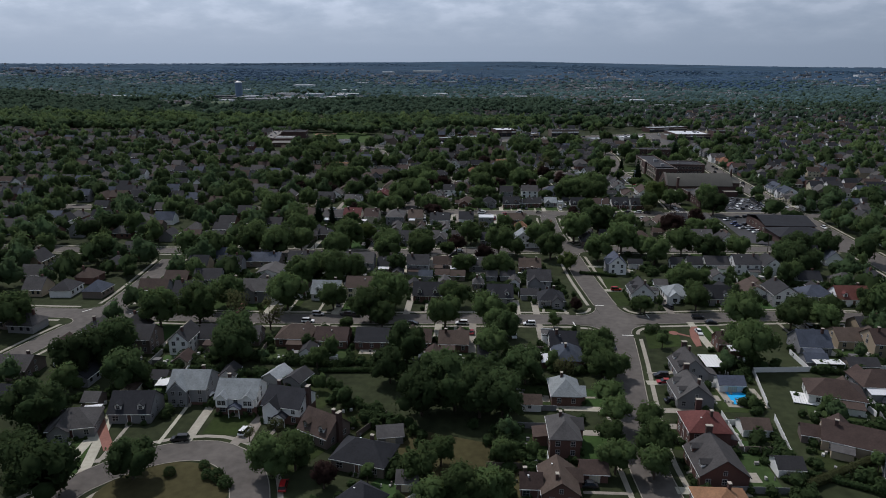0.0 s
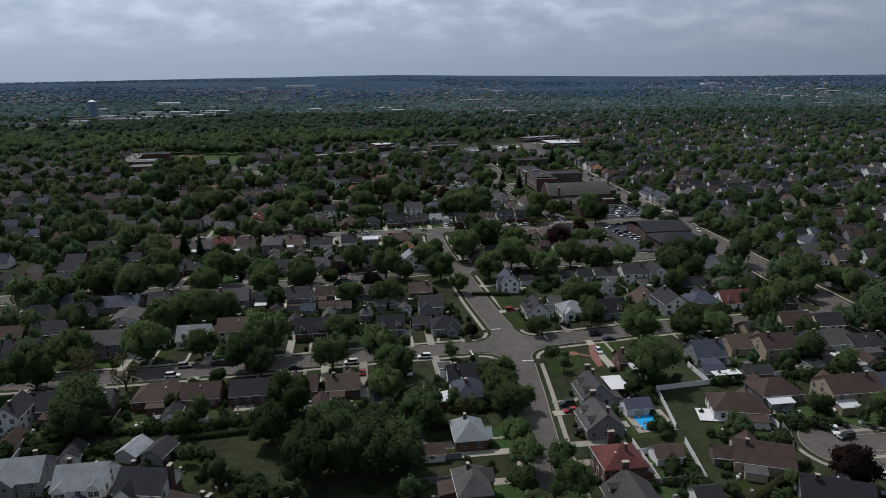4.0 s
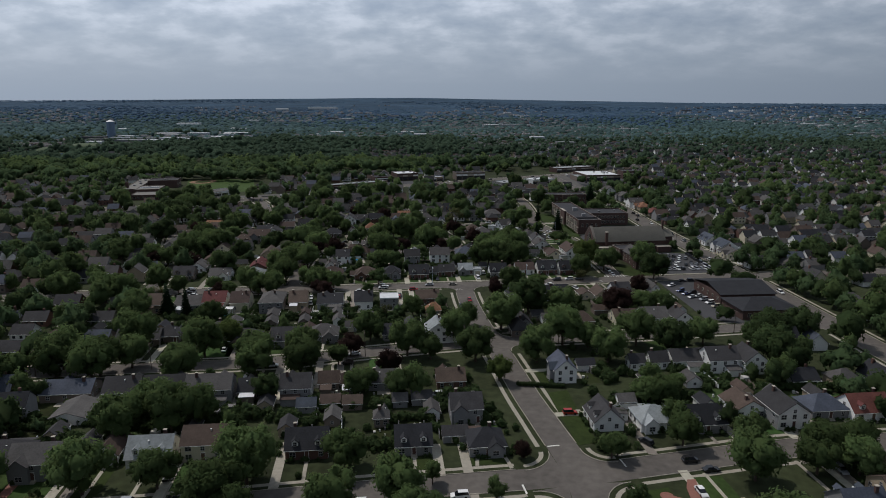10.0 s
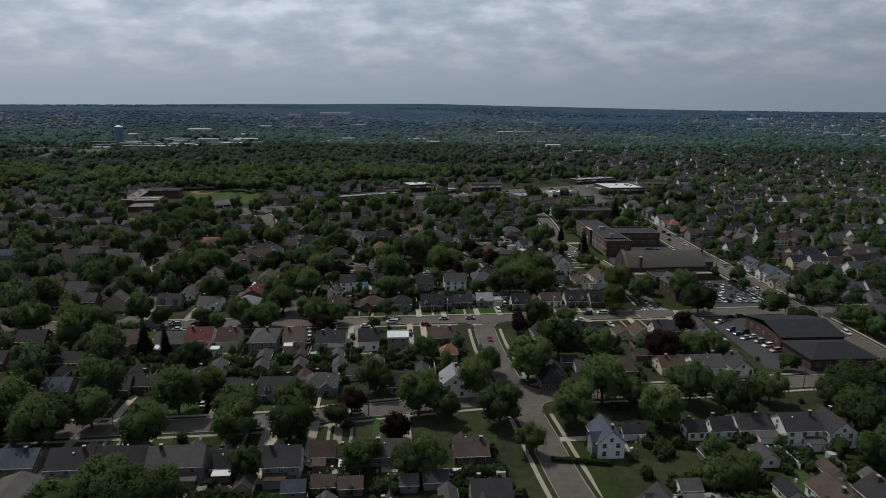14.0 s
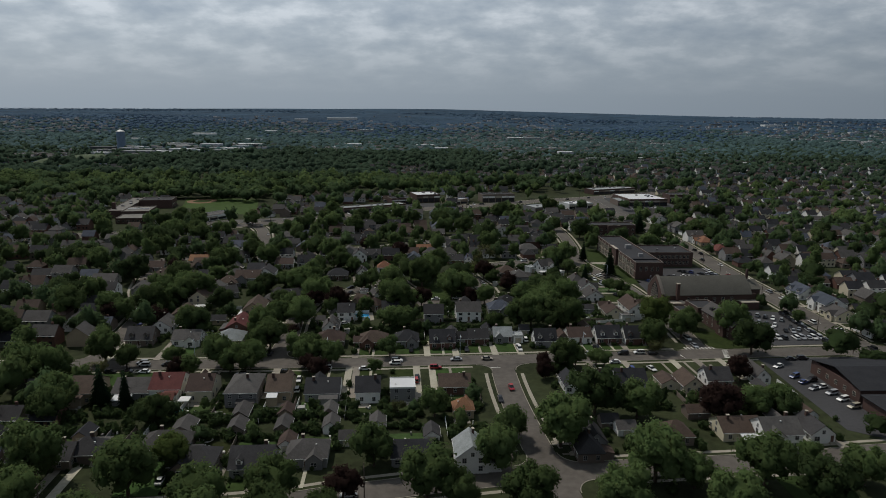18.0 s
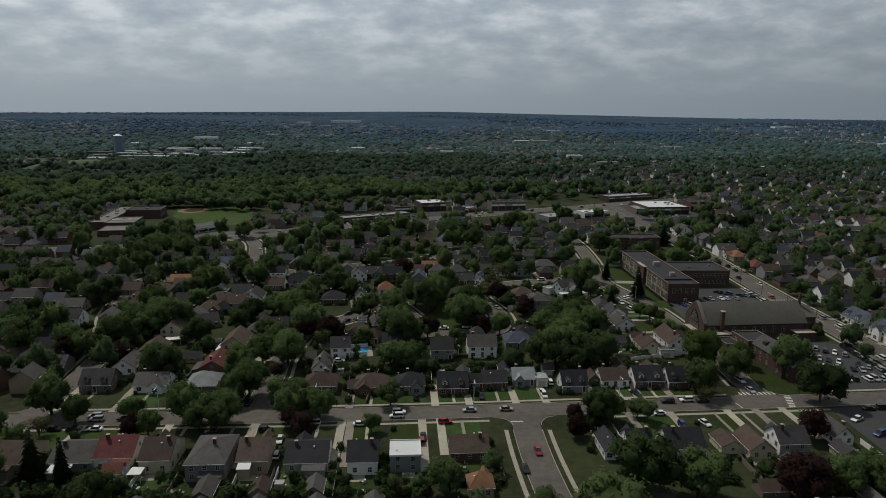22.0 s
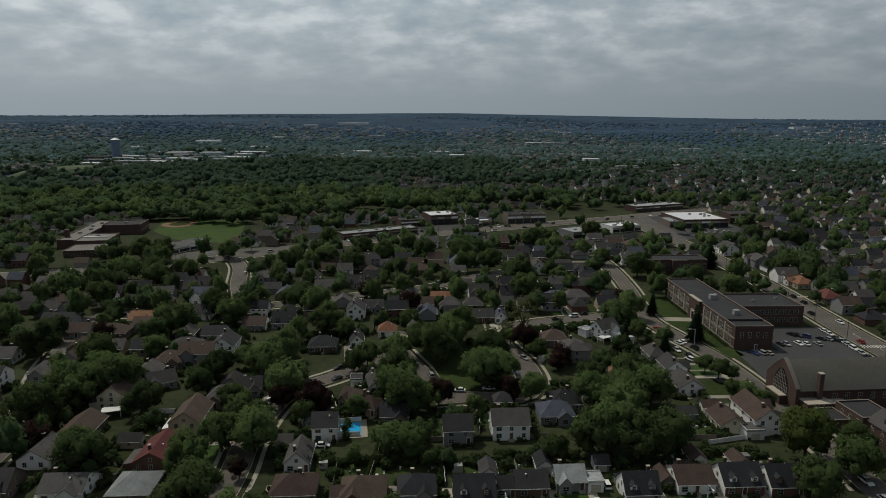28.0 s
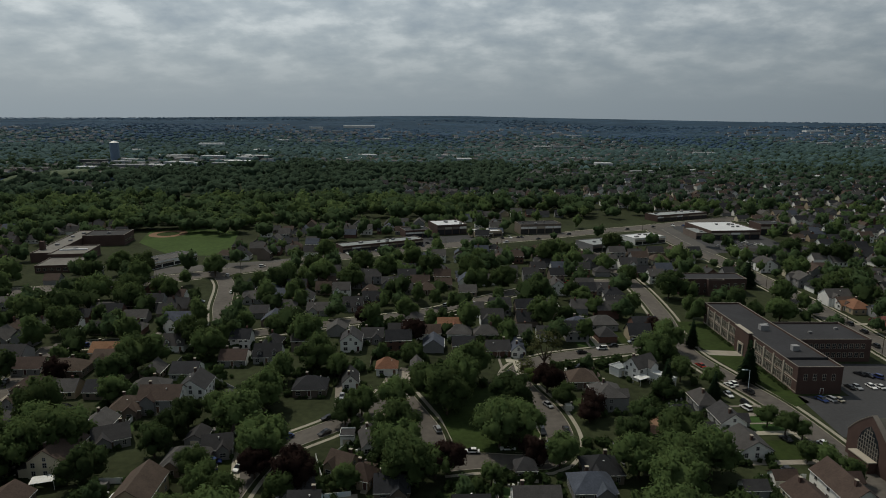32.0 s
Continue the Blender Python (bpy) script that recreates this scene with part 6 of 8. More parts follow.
house(-60.3, 656.5, 4, 10.4, 9.8, "c", "k", "b")
house(-47.4, 679.9, 4, 12.7, 9.8, "r", "d", "g")
house(-33.0, 679.0, 4, 9.9, 9.4, "h", "n", "n")
house(-79.3, 669.6, 4, 9.2, 8.8, "t", "g", "w")
house(-71.8, 692.1, 4, 11.5, 9.8, "r", "d", "g")
house(-111.0, 664.6, 4, 9.8, 9.4, "r", "s", "g")
house(-124.5, 658.1, 4, 10.9, 9.8, "r", "g", "g")
house(-97.3, 659.3, 4, 10.7, 9.0, "rx", "d", "w")
house(-113.4, 631.7, 4, 9.1, 8.6, "r", "d", "g")
house(-46.1, 702.7, 4, 10.5, 9.8, "t", "k", "w")
house(-55.3, 692.9, 4, 9.7, 9.2, "r", "d", "g")
house(-66.4, 701.7, 4, 10.0, 9.5, "t", "d", "g")
house(-26.5, 723.9, 4, 11.6, 9.7, "rx", "d", "w")
house(3.0, 702.6, 4, 9.9, 9.4, "r", "g", "w")
house(-4.6, 750.3, 4, 11.1, 9.8, "r", "g", "g")
house(72.1, 749.5, 4, 11.2, 9.8, "t", "d", "g")
house(83.4, 750.1, 4, 11.3, 9.8, "t", "g", "w")
house(94.4, 741.7, 4, 11.2, 9.8, "t", "d", "w")
house(103.6, 709.8, 4, 9.2, 8.8, "t", "g", "w")
house(121.1, 763.8, 4, 12.6, 9.8, "h", "n", "c")
house(139.2, 766.6, 4, 12.8, 9.8, "r", "d", "w")
house(40.8, 752.6, 4, 11.2, 9.8, "r", "d", "g")
house(16.3, 725.9, 4, 10.5, 9.8, "r", "d", "g")
# street by the school, west side, fronts E
house(76.4, 475.4, 94, 10.7, 8.9, "r", "n", "c")
house(81.6, 468.8, 4, 5.7, 5.0, "b", "g", "w")
house(73.1, 504.6, 94, 11.7, 9.7, "r", "g", "g")
house(73.7, 522.0, 94, 10.4, 8.2, "r", "d", "g")
house(70.4, 534.9, 94, 10.4, 6.8, "h", "g", "g")
house(86.9, 478.0, 94, 16.3, 9.0, "t", "n", "w")
# avenue east side, fronts W
house(190.8, 654.0, -86, 13.0, 11.0, "h", "o", "t")
house(190.0, 624.3, -86, 13.0, 11.0, "h", "r", "n")
house(187.6, 667.2, 4, 13.0, 9.8, "t", "g", "w")
house(189.5, 660.3, 4, 11.9, 9.8, "r", "n", "w")
house(198.4, 645.4, 4, 10.6, 9.8, "r", "s", "g")
house(217.5, 692.1, 4, 13.0, 9.8, "r", "n", "n")
house(189.3, 706.5, -86, 13.0, 11.0, "t", "g", "g")
house(187.0, 745.9, -86, 13.0, 11.0, "t", "g", "g")
house(184.7, 745.2, -86, 13.0, 11.0, "t", "g", "w")
house(219.1, 743.9, 4, 13.0, 9.8, "r", "n", "g")
house(205.9, 769.9, 4, 13.0, 9.8, "r", "g", "w")
house(239.3, 723.6, 4, 13.0, 9.8, "c", "g", "w")
house(189.2, 513.2, -86, 13.0, 11.0, "c", "s", "w")
house(188.4, 487.9, -86, 13.0, 11.0, "t", "s", "w")
house(187.3, 476.2, -86, 13.0, 11.0, "r", "g", "c")
house(190.9, 494.1, -86, 13.0, 11.0, "c", "g", "w")
house(189.4, 453.2, -86, 13.0, 11.0, "r", "g", "w")
# cul-de-sac east of street B
house(139.7, 220.8, 184, 13.8, 9.8, "t", "g", "g")
house(156.4, 222.6, 184, 12.8, 9.8, "r", "d", "g")
house(106.7, 191.6, 184, 12.5, 9.8, "h", "n", "g")
house(126.5, 187.9, 184, 15.6, 10.0, "t", "n", "t")
house(143.0, 193.1, 184, 11.0, 9.8, "r", "s", "g")
house(93.3, 142.9, 158, 14.3, 10.0, "r", "k", "g")

# ---- trees ----
tree("d", -126.4, 179.5, 8.5, 17.0)
tree("d", -130.0, 168.2, 8.5, 17.0)
tree("d", -123.0, 140.0, 8.5, 17.0)
tree("d", -101.0, 112.0, 8.5, 17.0)
tree("d", -86.4, 123.0, 6.2, 13.1)
tree("d", -113.5, 121.6, 6.4, 13.4)
tree("d", -111.3, 162.3, 7.0, 14.4)
tree("d", -89.1, 183.7, 8.0, 16.1)
tree("d", -34.2, 191.3, 7.6, 15.6)
tree("d", -36.8, 176.9, 6.2, 13.0)
tree("d", -24.7, 159.4, 8.1, 16.4)
tree("d", -15.9, 163.0, 8.5, 17.0)
tree("d", -2.7, 161.6, 7.5, 15.3)
tree("d", 3.3, 181.5, 6.5, 13.6)
tree("d", -8.8, 160.4, 7.8, 15.8)
tree("d", -21.7, 177.8, 6.8, 14.1)
tree("d", -8.1, 175.9, 6.7, 13.9)
tree("g", -127.5, 208.3, 8.5, 17.0)
tree("g", -115.4, 213.8, 8.5, 17.0)
tree("g", -112.6, 230.9, 7.4, 15.2)
tree("g", -61.8, 184.1, 3.7, 8.6)
tree("g", -55.2, 127.4, 5.9, 12.5)
tree("g", -50.5, 130.9, 5.4, 11.6)
tree("g", -20.2, 129.7, 4.9, 10.7)
tree("g", -9.7, 121.4, 5.9, 12.5)
tree("g", -16.5, 136.7, 4.2, 9.5)
tree("g", -6.6, 217.4, 5.6, 12.0)
tree("g", -7.5, 197.3, 6.3, 13.2)
tree("g", 27.5, 203.5, 5.3, 11.6)
tree("g", 26.9, 185.9, 5.7, 12.1)
tree("g", 26.7, 169.7, 4.6, 10.3)
tree("g", 27.2, 159.2, 5.0, 11.0)
tree("g", 24.6, 149.4, 4.2, 9.5)
tree("g", 24.6, 138.7, 4.8, 10.6)
tree("g", 34.6, 146.6, 5.4, 11.6)
tree("g", 35.4, 158.2, 4.4, 9.9)
tree("g", 33.1, 137.9, 4.6, 10.2)
tree("g", 74.5, 203.9, 8.4, 16.9)
tree("g", 104.4, 242.0, 6.7, 13.8)
tree("g", 115.1, 244.1, 6.3, 13.2)
tree("g", 129.8, 245.8, 5.0, 10.9)
tree("g", -177.6, 199.2, 8.5, 17.0)
tree("g", -32.4, 128.3, 1.9, 5.6)
tree("g", -1.9, 139.6, 3.4, 8.1)
tree("g", -3.8, 123.9, 5.2, 11.3)
tree("g", -16.6, 118.6, 5.1, 11.1)
tree("m", -41.7, 125.1, 3.3, 7.9)
tree("o", 15.3, 186.6, 3.9, 9.0)
tree("o", -59.6, 143.8, 2.5, 6.5)
tree("o", -66.0, 141.1, 1.8, 5.4)
tree("g", -88.5, 231.7, 8.5, 17.0)
tree("g", -70.8, 233.6, 6.1, 12.8)
tree("g", -53.5, 222.7, 8.2, 16.6)
tree("g", -148.4, 290.7, 8.5, 17.0)
tree("g", -132.3, 302.2, 8.4, 17.0)
tree("g", -117.6, 297.9, 8.5, 17.0)
tree("g", -114.2, 326.9, 8.5, 17.0)
tree("g", -88.2, 297.2, 8.5, 17.0)
tree("g", -86.6, 320.3, 8.5, 17.0)
tree("g", -91.3, 257.8, 8.5, 17.0)
tree("g", -77.8, 262.4, 8.0, 16.2)
tree("g", -70.0, 266.5, 6.9, 14.2)
tree("g", -60.0, 213.6, 2.6, 6.7)
tree("g", -48.8, 235.3, 8.5, 17.0)
tree("g", -48.2, 218.8, 5.5, 11.8)
tree("g", -25.4, 221.3, 7.2, 14.8)
tree("g", -24.5, 241.6, 6.3, 13.2)
tree("g", -9.6, 224.9, 7.4, 15.2)
tree("g", -66.1, 310.7, 8.5, 17.0)
tree("g", -49.2, 316.5, 7.6, 15.5)
tree("g", -35.1, 311.7, 4.2, 9.5)
tree("g", -25.4, 335.9, 7.0, 14.5)
tree("g", -10.1, 319.8, 8.5, 17.0)
tree("g", -25.9, 285.8, 5.0, 11.0)
tree("g", -11.4, 283.5, 5.8, 12.4)
tree("g", 47.4, 244.9, 4.0, 9.2)
tree("g", 70.5, 259.7, 4.8, 10.6)
tree("g", 25.6, 194.4, 6.2, 13.0)
tree("g", 25.0, 206.2, 4.8, 10.6)
tree("g", 31.3, 189.9, 4.2, 9.5)
tree("g", 81.4, 233.2, 8.0, 16.2)
tree("g", 98.9, 235.5, 6.1, 12.9)
tree("g", 109.7, 234.7, 6.2, 13.1)
tree("g", 171.3, 285.7, 8.5, 17.0)
tree("g", 124.1, 235.0, 2.8, 7.1)
tree("g", 49.5, 213.2, 2.4, 6.4)
tree("g", -1.7, 234.0, 3.0, 7.5)
tree("d", 131.8, 320.9, 8.5, 17.0)
tree("d", 148.2, 331.2, 8.5, 17.0)
tree("d", -3.4, 214.2, 6.1, 12.9)
tree("d", -90.7, 191.8, 7.8, 15.8)
tree("d", -68.9, 197.0, 2.4, 6.5)
tree("d", 86.0, 261.1, 4.1, 9.4)
tree("o", -101.0, 214.6, 7.3, 15.1)
tree("o", -87.7, 211.7, 6.1, 12.8)
tree("m", -16.4, 302.5, 4.9, 10.8)
tree("g", -133.5, 310.0, 8.0, 16.3)
tree("g", -117.9, 304.0, 8.5, 17.0)
tree("g", -109.6, 310.7, 7.7, 15.7)
tree("g", -87.3, 271.7, 7.4, 15.1)
tree("g", -155.2, 388.8, 8.5, 17.0)
tree("g", -176.1, 391.7, 8.5, 17.0)
tree("g", -191.2, 431.0, 8.5, 17.0)
tree("g", -131.8, 368.5, 7.1, 14.6)
tree("g", -99.3, 395.7, 4.7, 10.5)
tree("g", -63.1, 301.2, 7.6, 15.5)
tree("g", -47.5, 302.7, 7.9, 16.0)
tree("g", -23.3, 289.1, 4.3, 9.8)
tree("g", -6.6, 284.7, 5.8, 12.4)
tree("g", -90.8, 405.2, 7.5, 15.3)
tree("g", -81.6, 419.2, 5.5, 11.9)
tree("g", -58.1, 407.2, 6.8, 14.2)
tree("g", -8.6, 366.4, 5.4, 11.7)
tree("g", -31.8, 400.2, 3.1, 7.6)
tree("g", 45.5, 409.1, 4.8, 10.5)
tree("g", 67.6, 276.9, 5.0, 11.0)
tree("g", 119.1, 291.1, 5.2, 11.2)
tree("g", 80.0, 283.9, 3.6, 8.4)
tree("d", 127.5, 328.3, 5.0, 10.9)
tree("d", 124.3, 308.5, 8.5, 17.0)
tree("d", 126.5, 300.5, 8.5, 17.0)
tree("d", 137.3, 335.2, 7.1, 14.5)
tree("d", -54.7, 282.6, 5.6, 12.1)
tree("m", -31.5, 319.8, 5.0, 10.9)
tree("g", -183.2, 467.3, 8.5, 17.0)
tree("g", -137.5, 410.2, 7.5, 15.2)
tree("g", -162.8, 465.5, 7.3, 15.1)
tree("g", -152.5, 459.8, 6.6, 13.7)
tree("g", -149.5, 474.2, 7.4, 15.1)
tree("g", -138.6, 481.8, 8.0, 16.2)
tree("g", -130.3, 491.1, 8.5, 17.0)
tree("g", -96.6, 358.3, 5.8, 12.4)
tree("g", -145.0, 387.3, 7.9, 16.1)
tree("g", -128.5, 359.0, 7.0, 14.5)
tree("g", -86.0, 401.1, 5.8, 12.4)
tree("g", -79.6, 399.1, 4.9, 10.8)
tree("g", -126.5, 404.2, 5.4, 11.6)
tree("g", -116.9, 444.2, 7.5, 15.3)
tree("g", -68.5, 491.5, 8.5, 17.0)
tree("g", -81.6, 508.3, 8.5, 17.0)
tree("g", -77.3, 425.7, 7.6, 15.6)
tree("g", -65.2, 419.5, 5.2, 11.4)
tree("g", -27.4, 480.7, 8.5, 17.0)
tree("g", -30.4, 454.5, 5.8, 12.3)
tree("g", -80.6, 455.0, 6.5, 13.5)
tree("g", -80.1, 472.3, 5.8, 12.3)
tree("g", 4.8, 506.8, 7.9, 16.1)
tree("g", 15.2, 492.8, 6.0, 12.7)
tree("g", 34.5, 458.3, 8.5, 17.0)
tree("g", 50.7, 455.1, 8.5, 17.0)
tree("g", 56.8, 409.5, 3.4, 8.1)
tree("g", 99.1, 444.3, 7.5, 15.3)
tree("g", 122.9, 448.9, 8.5, 17.0)
tree("g", 97.5, 370.5, 5.1, 11.1)
tree("g", 105.8, 373.4, 5.2, 11.4)
tree("g", 162.5, 466.3, 3.5, 8.3)
tree("g", 51.9, 502.2, 8.5, 17.0)
tree("b", -80.3, 332.9, 6.3, 13.3)
tree("b", 91.4, 455.5, 8.5, 17.0)
tree("p", -119.2, 371.0, 4.8, 14.0)
tree("p", -110.6, 370.0, 3.6, 12.6)
tree("m", -103.0, 395.2, 4.2, 9.6)
tree("m", -52.0, 395.4, 4.3, 9.8)
tree("m", 31.8, 398.5, 3.8, 8.8)
tree("m", 104.5, 397.9, 5.2, 11.3)
tree("m", 83.1, 365.3, 7.8, 15.9)
tree("d", 121.3, 425.2, 8.5, 17.0)
tree("d", -27.4, 418.9, 4.7, 10.4)
tree("o", -132.7, 395.6, 3.5, 8.4)
tree("o", -20.6, 366.2, 2.8, 7.0)
tree("o", 80.9, 424.0, 3.7, 8.6)
tree("g", -213.9, 557.3, 8.5, 17.0)
tree("g", -138.5, 498.3, 8.5, 17.0)
tree("g", -143.1, 485.1, 8.5, 17.0)
tree("g", -143.8, 467.2, 8.5, 17.0)
tree("g", -139.6, 557.5, 8.3, 16.7)
tree("g", -108.9, 404.9, 4.6, 10.2)
tree("g", -79.4, 405.0, 6.6, 13.7)
tree("g", -84.7, 441.0, 6.9, 14.3)
tree("g", -79.3, 587.8, 8.5, 17.0)
tree("g", -79.7, 525.5, 7.7, 15.6)
tree("g", -70.6, 454.7, 8.5, 17.0)
tree("g", -58.4, 414.7, 6.6, 13.8)
tree("g", -49.5, 409.2, 5.5, 11.8)
tree("g", -33.0, 500.1, 8.5, 17.0)
tree("g", -17.9, 525.7, 8.5, 17.0)
tree("g", -20.1, 485.3, 5.2, 11.3)
tree("g", -25.4, 452.3, 6.1, 12.9)
tree("g", -1.4, 503.2, 8.5, 17.0)
tree("g", -10.4, 551.2, 8.5, 17.0)
tree("g", 42.4, 475.0, 8.5, 17.0)
tree("g", 42.5, 454.1, 8.5, 17.0)
tree("g", 28.8, 455.1, 7.8, 15.9)
tree("g", 17.1, 451.0, 5.0, 10.9)
tree("g", 64.0, 572.6, 8.2, 16.6)
tree("g", 40.7, 407.8, 6.5, 13.6)
tree("g", 81.8, 432.5, 6.9, 14.3)
tree("g", 54.3, 412.4, 3.4, 8.2)
tree("g", 92.8, 497.9, 2.9, 7.3)
tree("g", 88.9, 484.6, 2.8, 7.1)
tree("g", 93.1, 511.9, 3.1, 7.6)
tree("g", 107.8, 458.0, 5.3, 11.5)
tree("g", -59.6, 474.3, 4.7, 10.4)
tree("g", -43.7, 478.2, 4.3, 9.7)
tree("g", -86.9, 483.1, 5.4, 11.6)
tree("g", -92.7, 518.6, 5.6, 11.9)
tree("g", -80.1, 549.6, 6.6, 13.7)
tree("d", -179.8, 526.4, 8.5, 17.0)
tree("d", -113.9, 439.1, 7.6, 15.5)
tree("d", -22.1, 460.2, 4.7, 10.5)
tree("d", -115.0, 479.3, 6.9, 14.2)
tree("m", -135.4, 451.9, 5.2, 11.3)
tree("m", -70.0, 483.7, 5.3, 11.5)
tree("m", -70.6, 440.5, 2.6, 6.8)
tree("m", -56.5, 401.3, 3.8, 8.8)
tree("m", 30.4, 525.8, 5.0, 11.0)
tree("m", 33.0, 406.2, 3.5, 8.4)
tree("m", -158.3, 459.8, 5.6, 12.0)
tree("o", 85.5, 432.0, 3.9, 9.0)
tree("o", -73.3, 443.7, 2.3, 6.2)
tree("g", -193.2, 599.5, 8.5, 17.0)
tree("g", -204.8, 648.0, 8.5, 17.0)
tree("g", -133.3, 529.5, 5.8, 12.3)
tree("g", -181.3, 637.0, 8.3, 16.7)
tree("g", -128.2, 585.0, 8.3, 16.8)
tree("g", -115.5, 572.1, 7.9, 16.0)
tree("g", -73.5, 468.3, 5.7, 12.2)
tree("g", -69.4, 560.8, 8.5, 17.0)
tree("g", -95.8, 599.2, 6.3, 13.2)
tree("g", -113.8, 607.6, 6.0, 12.7)
tree("g", -81.0, 532.3, 5.4, 11.6)
tree("g", -46.2, 523.5, 5.8, 12.4)
tree("g", -31.0, 493.0, 8.1, 16.3)
tree("g", -24.3, 536.4, 8.5, 17.0)
tree("g", -13.4, 539.0, 8.5, 17.0)
tree("g", -39.8, 627.5, 6.6, 13.8)
tree("g", -75.2, 495.6, 5.4, 11.6)
tree("g", 25.1, 620.5, 8.5, 17.0)
tree("g", 0.1, 514.6, 7.0, 14.5)
tree("g", 22.7, 533.3, 4.5, 10.0)
tree("g", 74.5, 588.9, 7.2, 14.7)
tree("g", 86.3, 705.2, 6.3, 13.3)
tree("g", 36.0, 487.3, 7.1, 14.6)
tree("g", -4.8, 482.4, 3.2, 7.9)
tree("g", 79.5, 550.5, 4.6, 10.2)
tree("g", 142.0, 632.1, 6.8, 14.1)
tree("g", 88.9, 514.2, 4.5, 10.1)
tree("g", 87.6, 497.8, 3.5, 8.3)
tree("g", 90.9, 492.7, 4.2, 9.6)
tree("g", 93.1, 486.8, 4.1, 9.4)
tree("g", 46.2, 486.7, 8.2, 16.5)
tree("g", 56.5, 489.8, 8.1, 16.4)
tree("g", 69.2, 571.1, 5.8, 12.3)
tree("g", -225.2, 710.4, 8.5, 17.0)
tree("g", -209.6, 709.0, 8.5, 17.0)
tree("g", -193.3, 657.8, 8.5, 17.0)
tree("g", -170.5, 658.3, 6.6, 13.8)
tree("g", -166.0, 712.2, 7.4, 15.2)
tree("g", -112.7, 683.6, 8.5, 17.0)
tree("g", -95.7, 695.8, 8.5, 17.0)
tree("g", -104.4, 755.2, 8.5, 17.0)
tree("g", -76.3, 683.8, 8.5, 17.0)
tree("g", -60.2, 707.2, 8.5, 17.0)
tree("g", -33.2, 715.6, 8.5, 17.0)
tree("g", -8.9, 706.8, 8.5, 17.0)
tree("g", 10.3, 686.0, 8.5, 17.0)
tree("g", 44.9, 756.2, 8.5, 17.0)
tree("g", 58.0, 762.3, 8.5, 17.0)
tree("g", 95.3, 792.3, 8.5, 17.0)
tree("g", 127.7, 708.8, 5.8, 12.4)
tree("g", 191.9, 717.3, 8.5, 17.0)
tree("g", 191.9, 674.8, 8.5, 17.0)
tree("g", 382.3, 972.3, 8.5, 17.0)
tree("g", -35.3, 527.9, 6.7, 13.9)
tree("g", -32.7, 568.9, 5.5, 11.8)
tree("g", 50.1, 655.9, 6.1, 12.9)
tree("g", -59.6, 555.0, 5.7, 12.2)
tree("g", -103.2, 714.7, 8.5, 17.0)
tree("g", -76.1, 721.1, 8.5, 17.0)
tree("g", -45.4, 738.6, 8.5, 17.0)
tree("g", -1.0, 748.6, 7.5, 15.4)
tree("g", 86.0, 520.2, 3.8, 8.8)
tree("d", -102.7, 493.7, 5.9, 12.6)
tree("d", -100.6, 512.6, 5.9, 12.6)
tree("d", 230.5, 768.0, 8.5, 17.0)
tree("d", 244.2, 765.0, 8.5, 17.0)
tree("d", 28.6, 663.4, 8.5, 17.0)
tree("d", 58.2, 539.1, 4.7, 10.4)
tree("d", 218.9, 782.2, 8.5, 17.0)
tree("d", -50.6, 516.4, 5.3, 11.5)
tree("d", -102.1, 503.7, 5.8, 12.3)
tree("p", 87.2, 595.0, 4.2, 12.0)
tree("p", 95.2, 557.2, 5.7, 15.8)
tree("p", 60.4, 543.4, 4.8, 13.4)
tree("p", 154.9, 699.9, 7.3, 17.0)
tree("m", -57.4, 478.4, 6.8, 14.1)
tree("m", -16.8, 487.6, 5.6, 12.0)
tree("m", -58.0, 619.0, 6.0, 12.7)
tree("m", -34.0, 593.5, 6.5, 13.5)
tree("m", 18.2, 544.7, 6.3, 13.2)
tree("m", 29.1, 521.1, 3.9, 9.0)
tree("m", 7.8, 493.4, 4.4, 9.9)
tree("m", 73.7, 611.2, 4.4, 9.9)
tree("m", -164.8, 546.6, 4.9, 10.9)
tree("o", 20.0, 568.2, 8.5, 17.0)
tree("o", 11.6, 560.5, 4.5, 10.0)
tree("b", 12.8, 550.1, 3.4, 8.2)
tree("m", 100.8, 147.7, 5.6, 12.0)
tree("g", 86.3, 147.2, 2.2, 6.1)
tree("g", 128.9, 172.2, 6.6, 13.7)
tree("m", 22.9, 245.6, 2.6, 6.0)
tree("d", 51.1, 219.7, 2.0, 5.0)
tree("g", 13.9, 227.1, 2.8, 7.0)
# shade trees at the meeting of the tree-lined streets
tree("g", 51.5, 329.3, 9.6, 17.0)
tree("g", 80.6, 328.2, 8.1, 14.9)
tree("g", 97.3, 336.4, 3.9, 10.4)
tree("d", 90.8, 317.4, 8.7, 15.6)
tree("g", 64.5, 311.2, 7.6, 14.3)
tree("g", 38.1, 312.2, 8.0, 14.8)
tree("g", 15.4, 313.2, 8.1, 14.9)
tree("g", -1.2, 315.8, 6.1, 12.8)
tree("g", 8.7, 333.8, 7.0, 13.6)
tree("g", 15.0, 351.6, 6.3, 13.0)
tree("g", 29.0, 347.7, 9.6, 17.0)
tree("d", 43.9, 368.6, 9.3, 16.2)
tree("g", 57.0, 366.4, 8.0, 14.7)
tree("g", 96.4, 368.6, 5.8, 12.4)
tree("d", 105.9, 366.3, 4.4, 10.8)
tree("g", 107.8, 328.7, 6.7, 13.5)
tree("g", 60.8, 326.2, 5.9, 12.5)
tree("d", 115.7, 288.6, 4.8, 10.4)
tree("g", 71.6, 276.5, 5.8, 11.8)
tree("g", 69.3, 251.0, 5.4, 11.6)
tree("g", 49.3, 246.2, 3.6, 8.2)
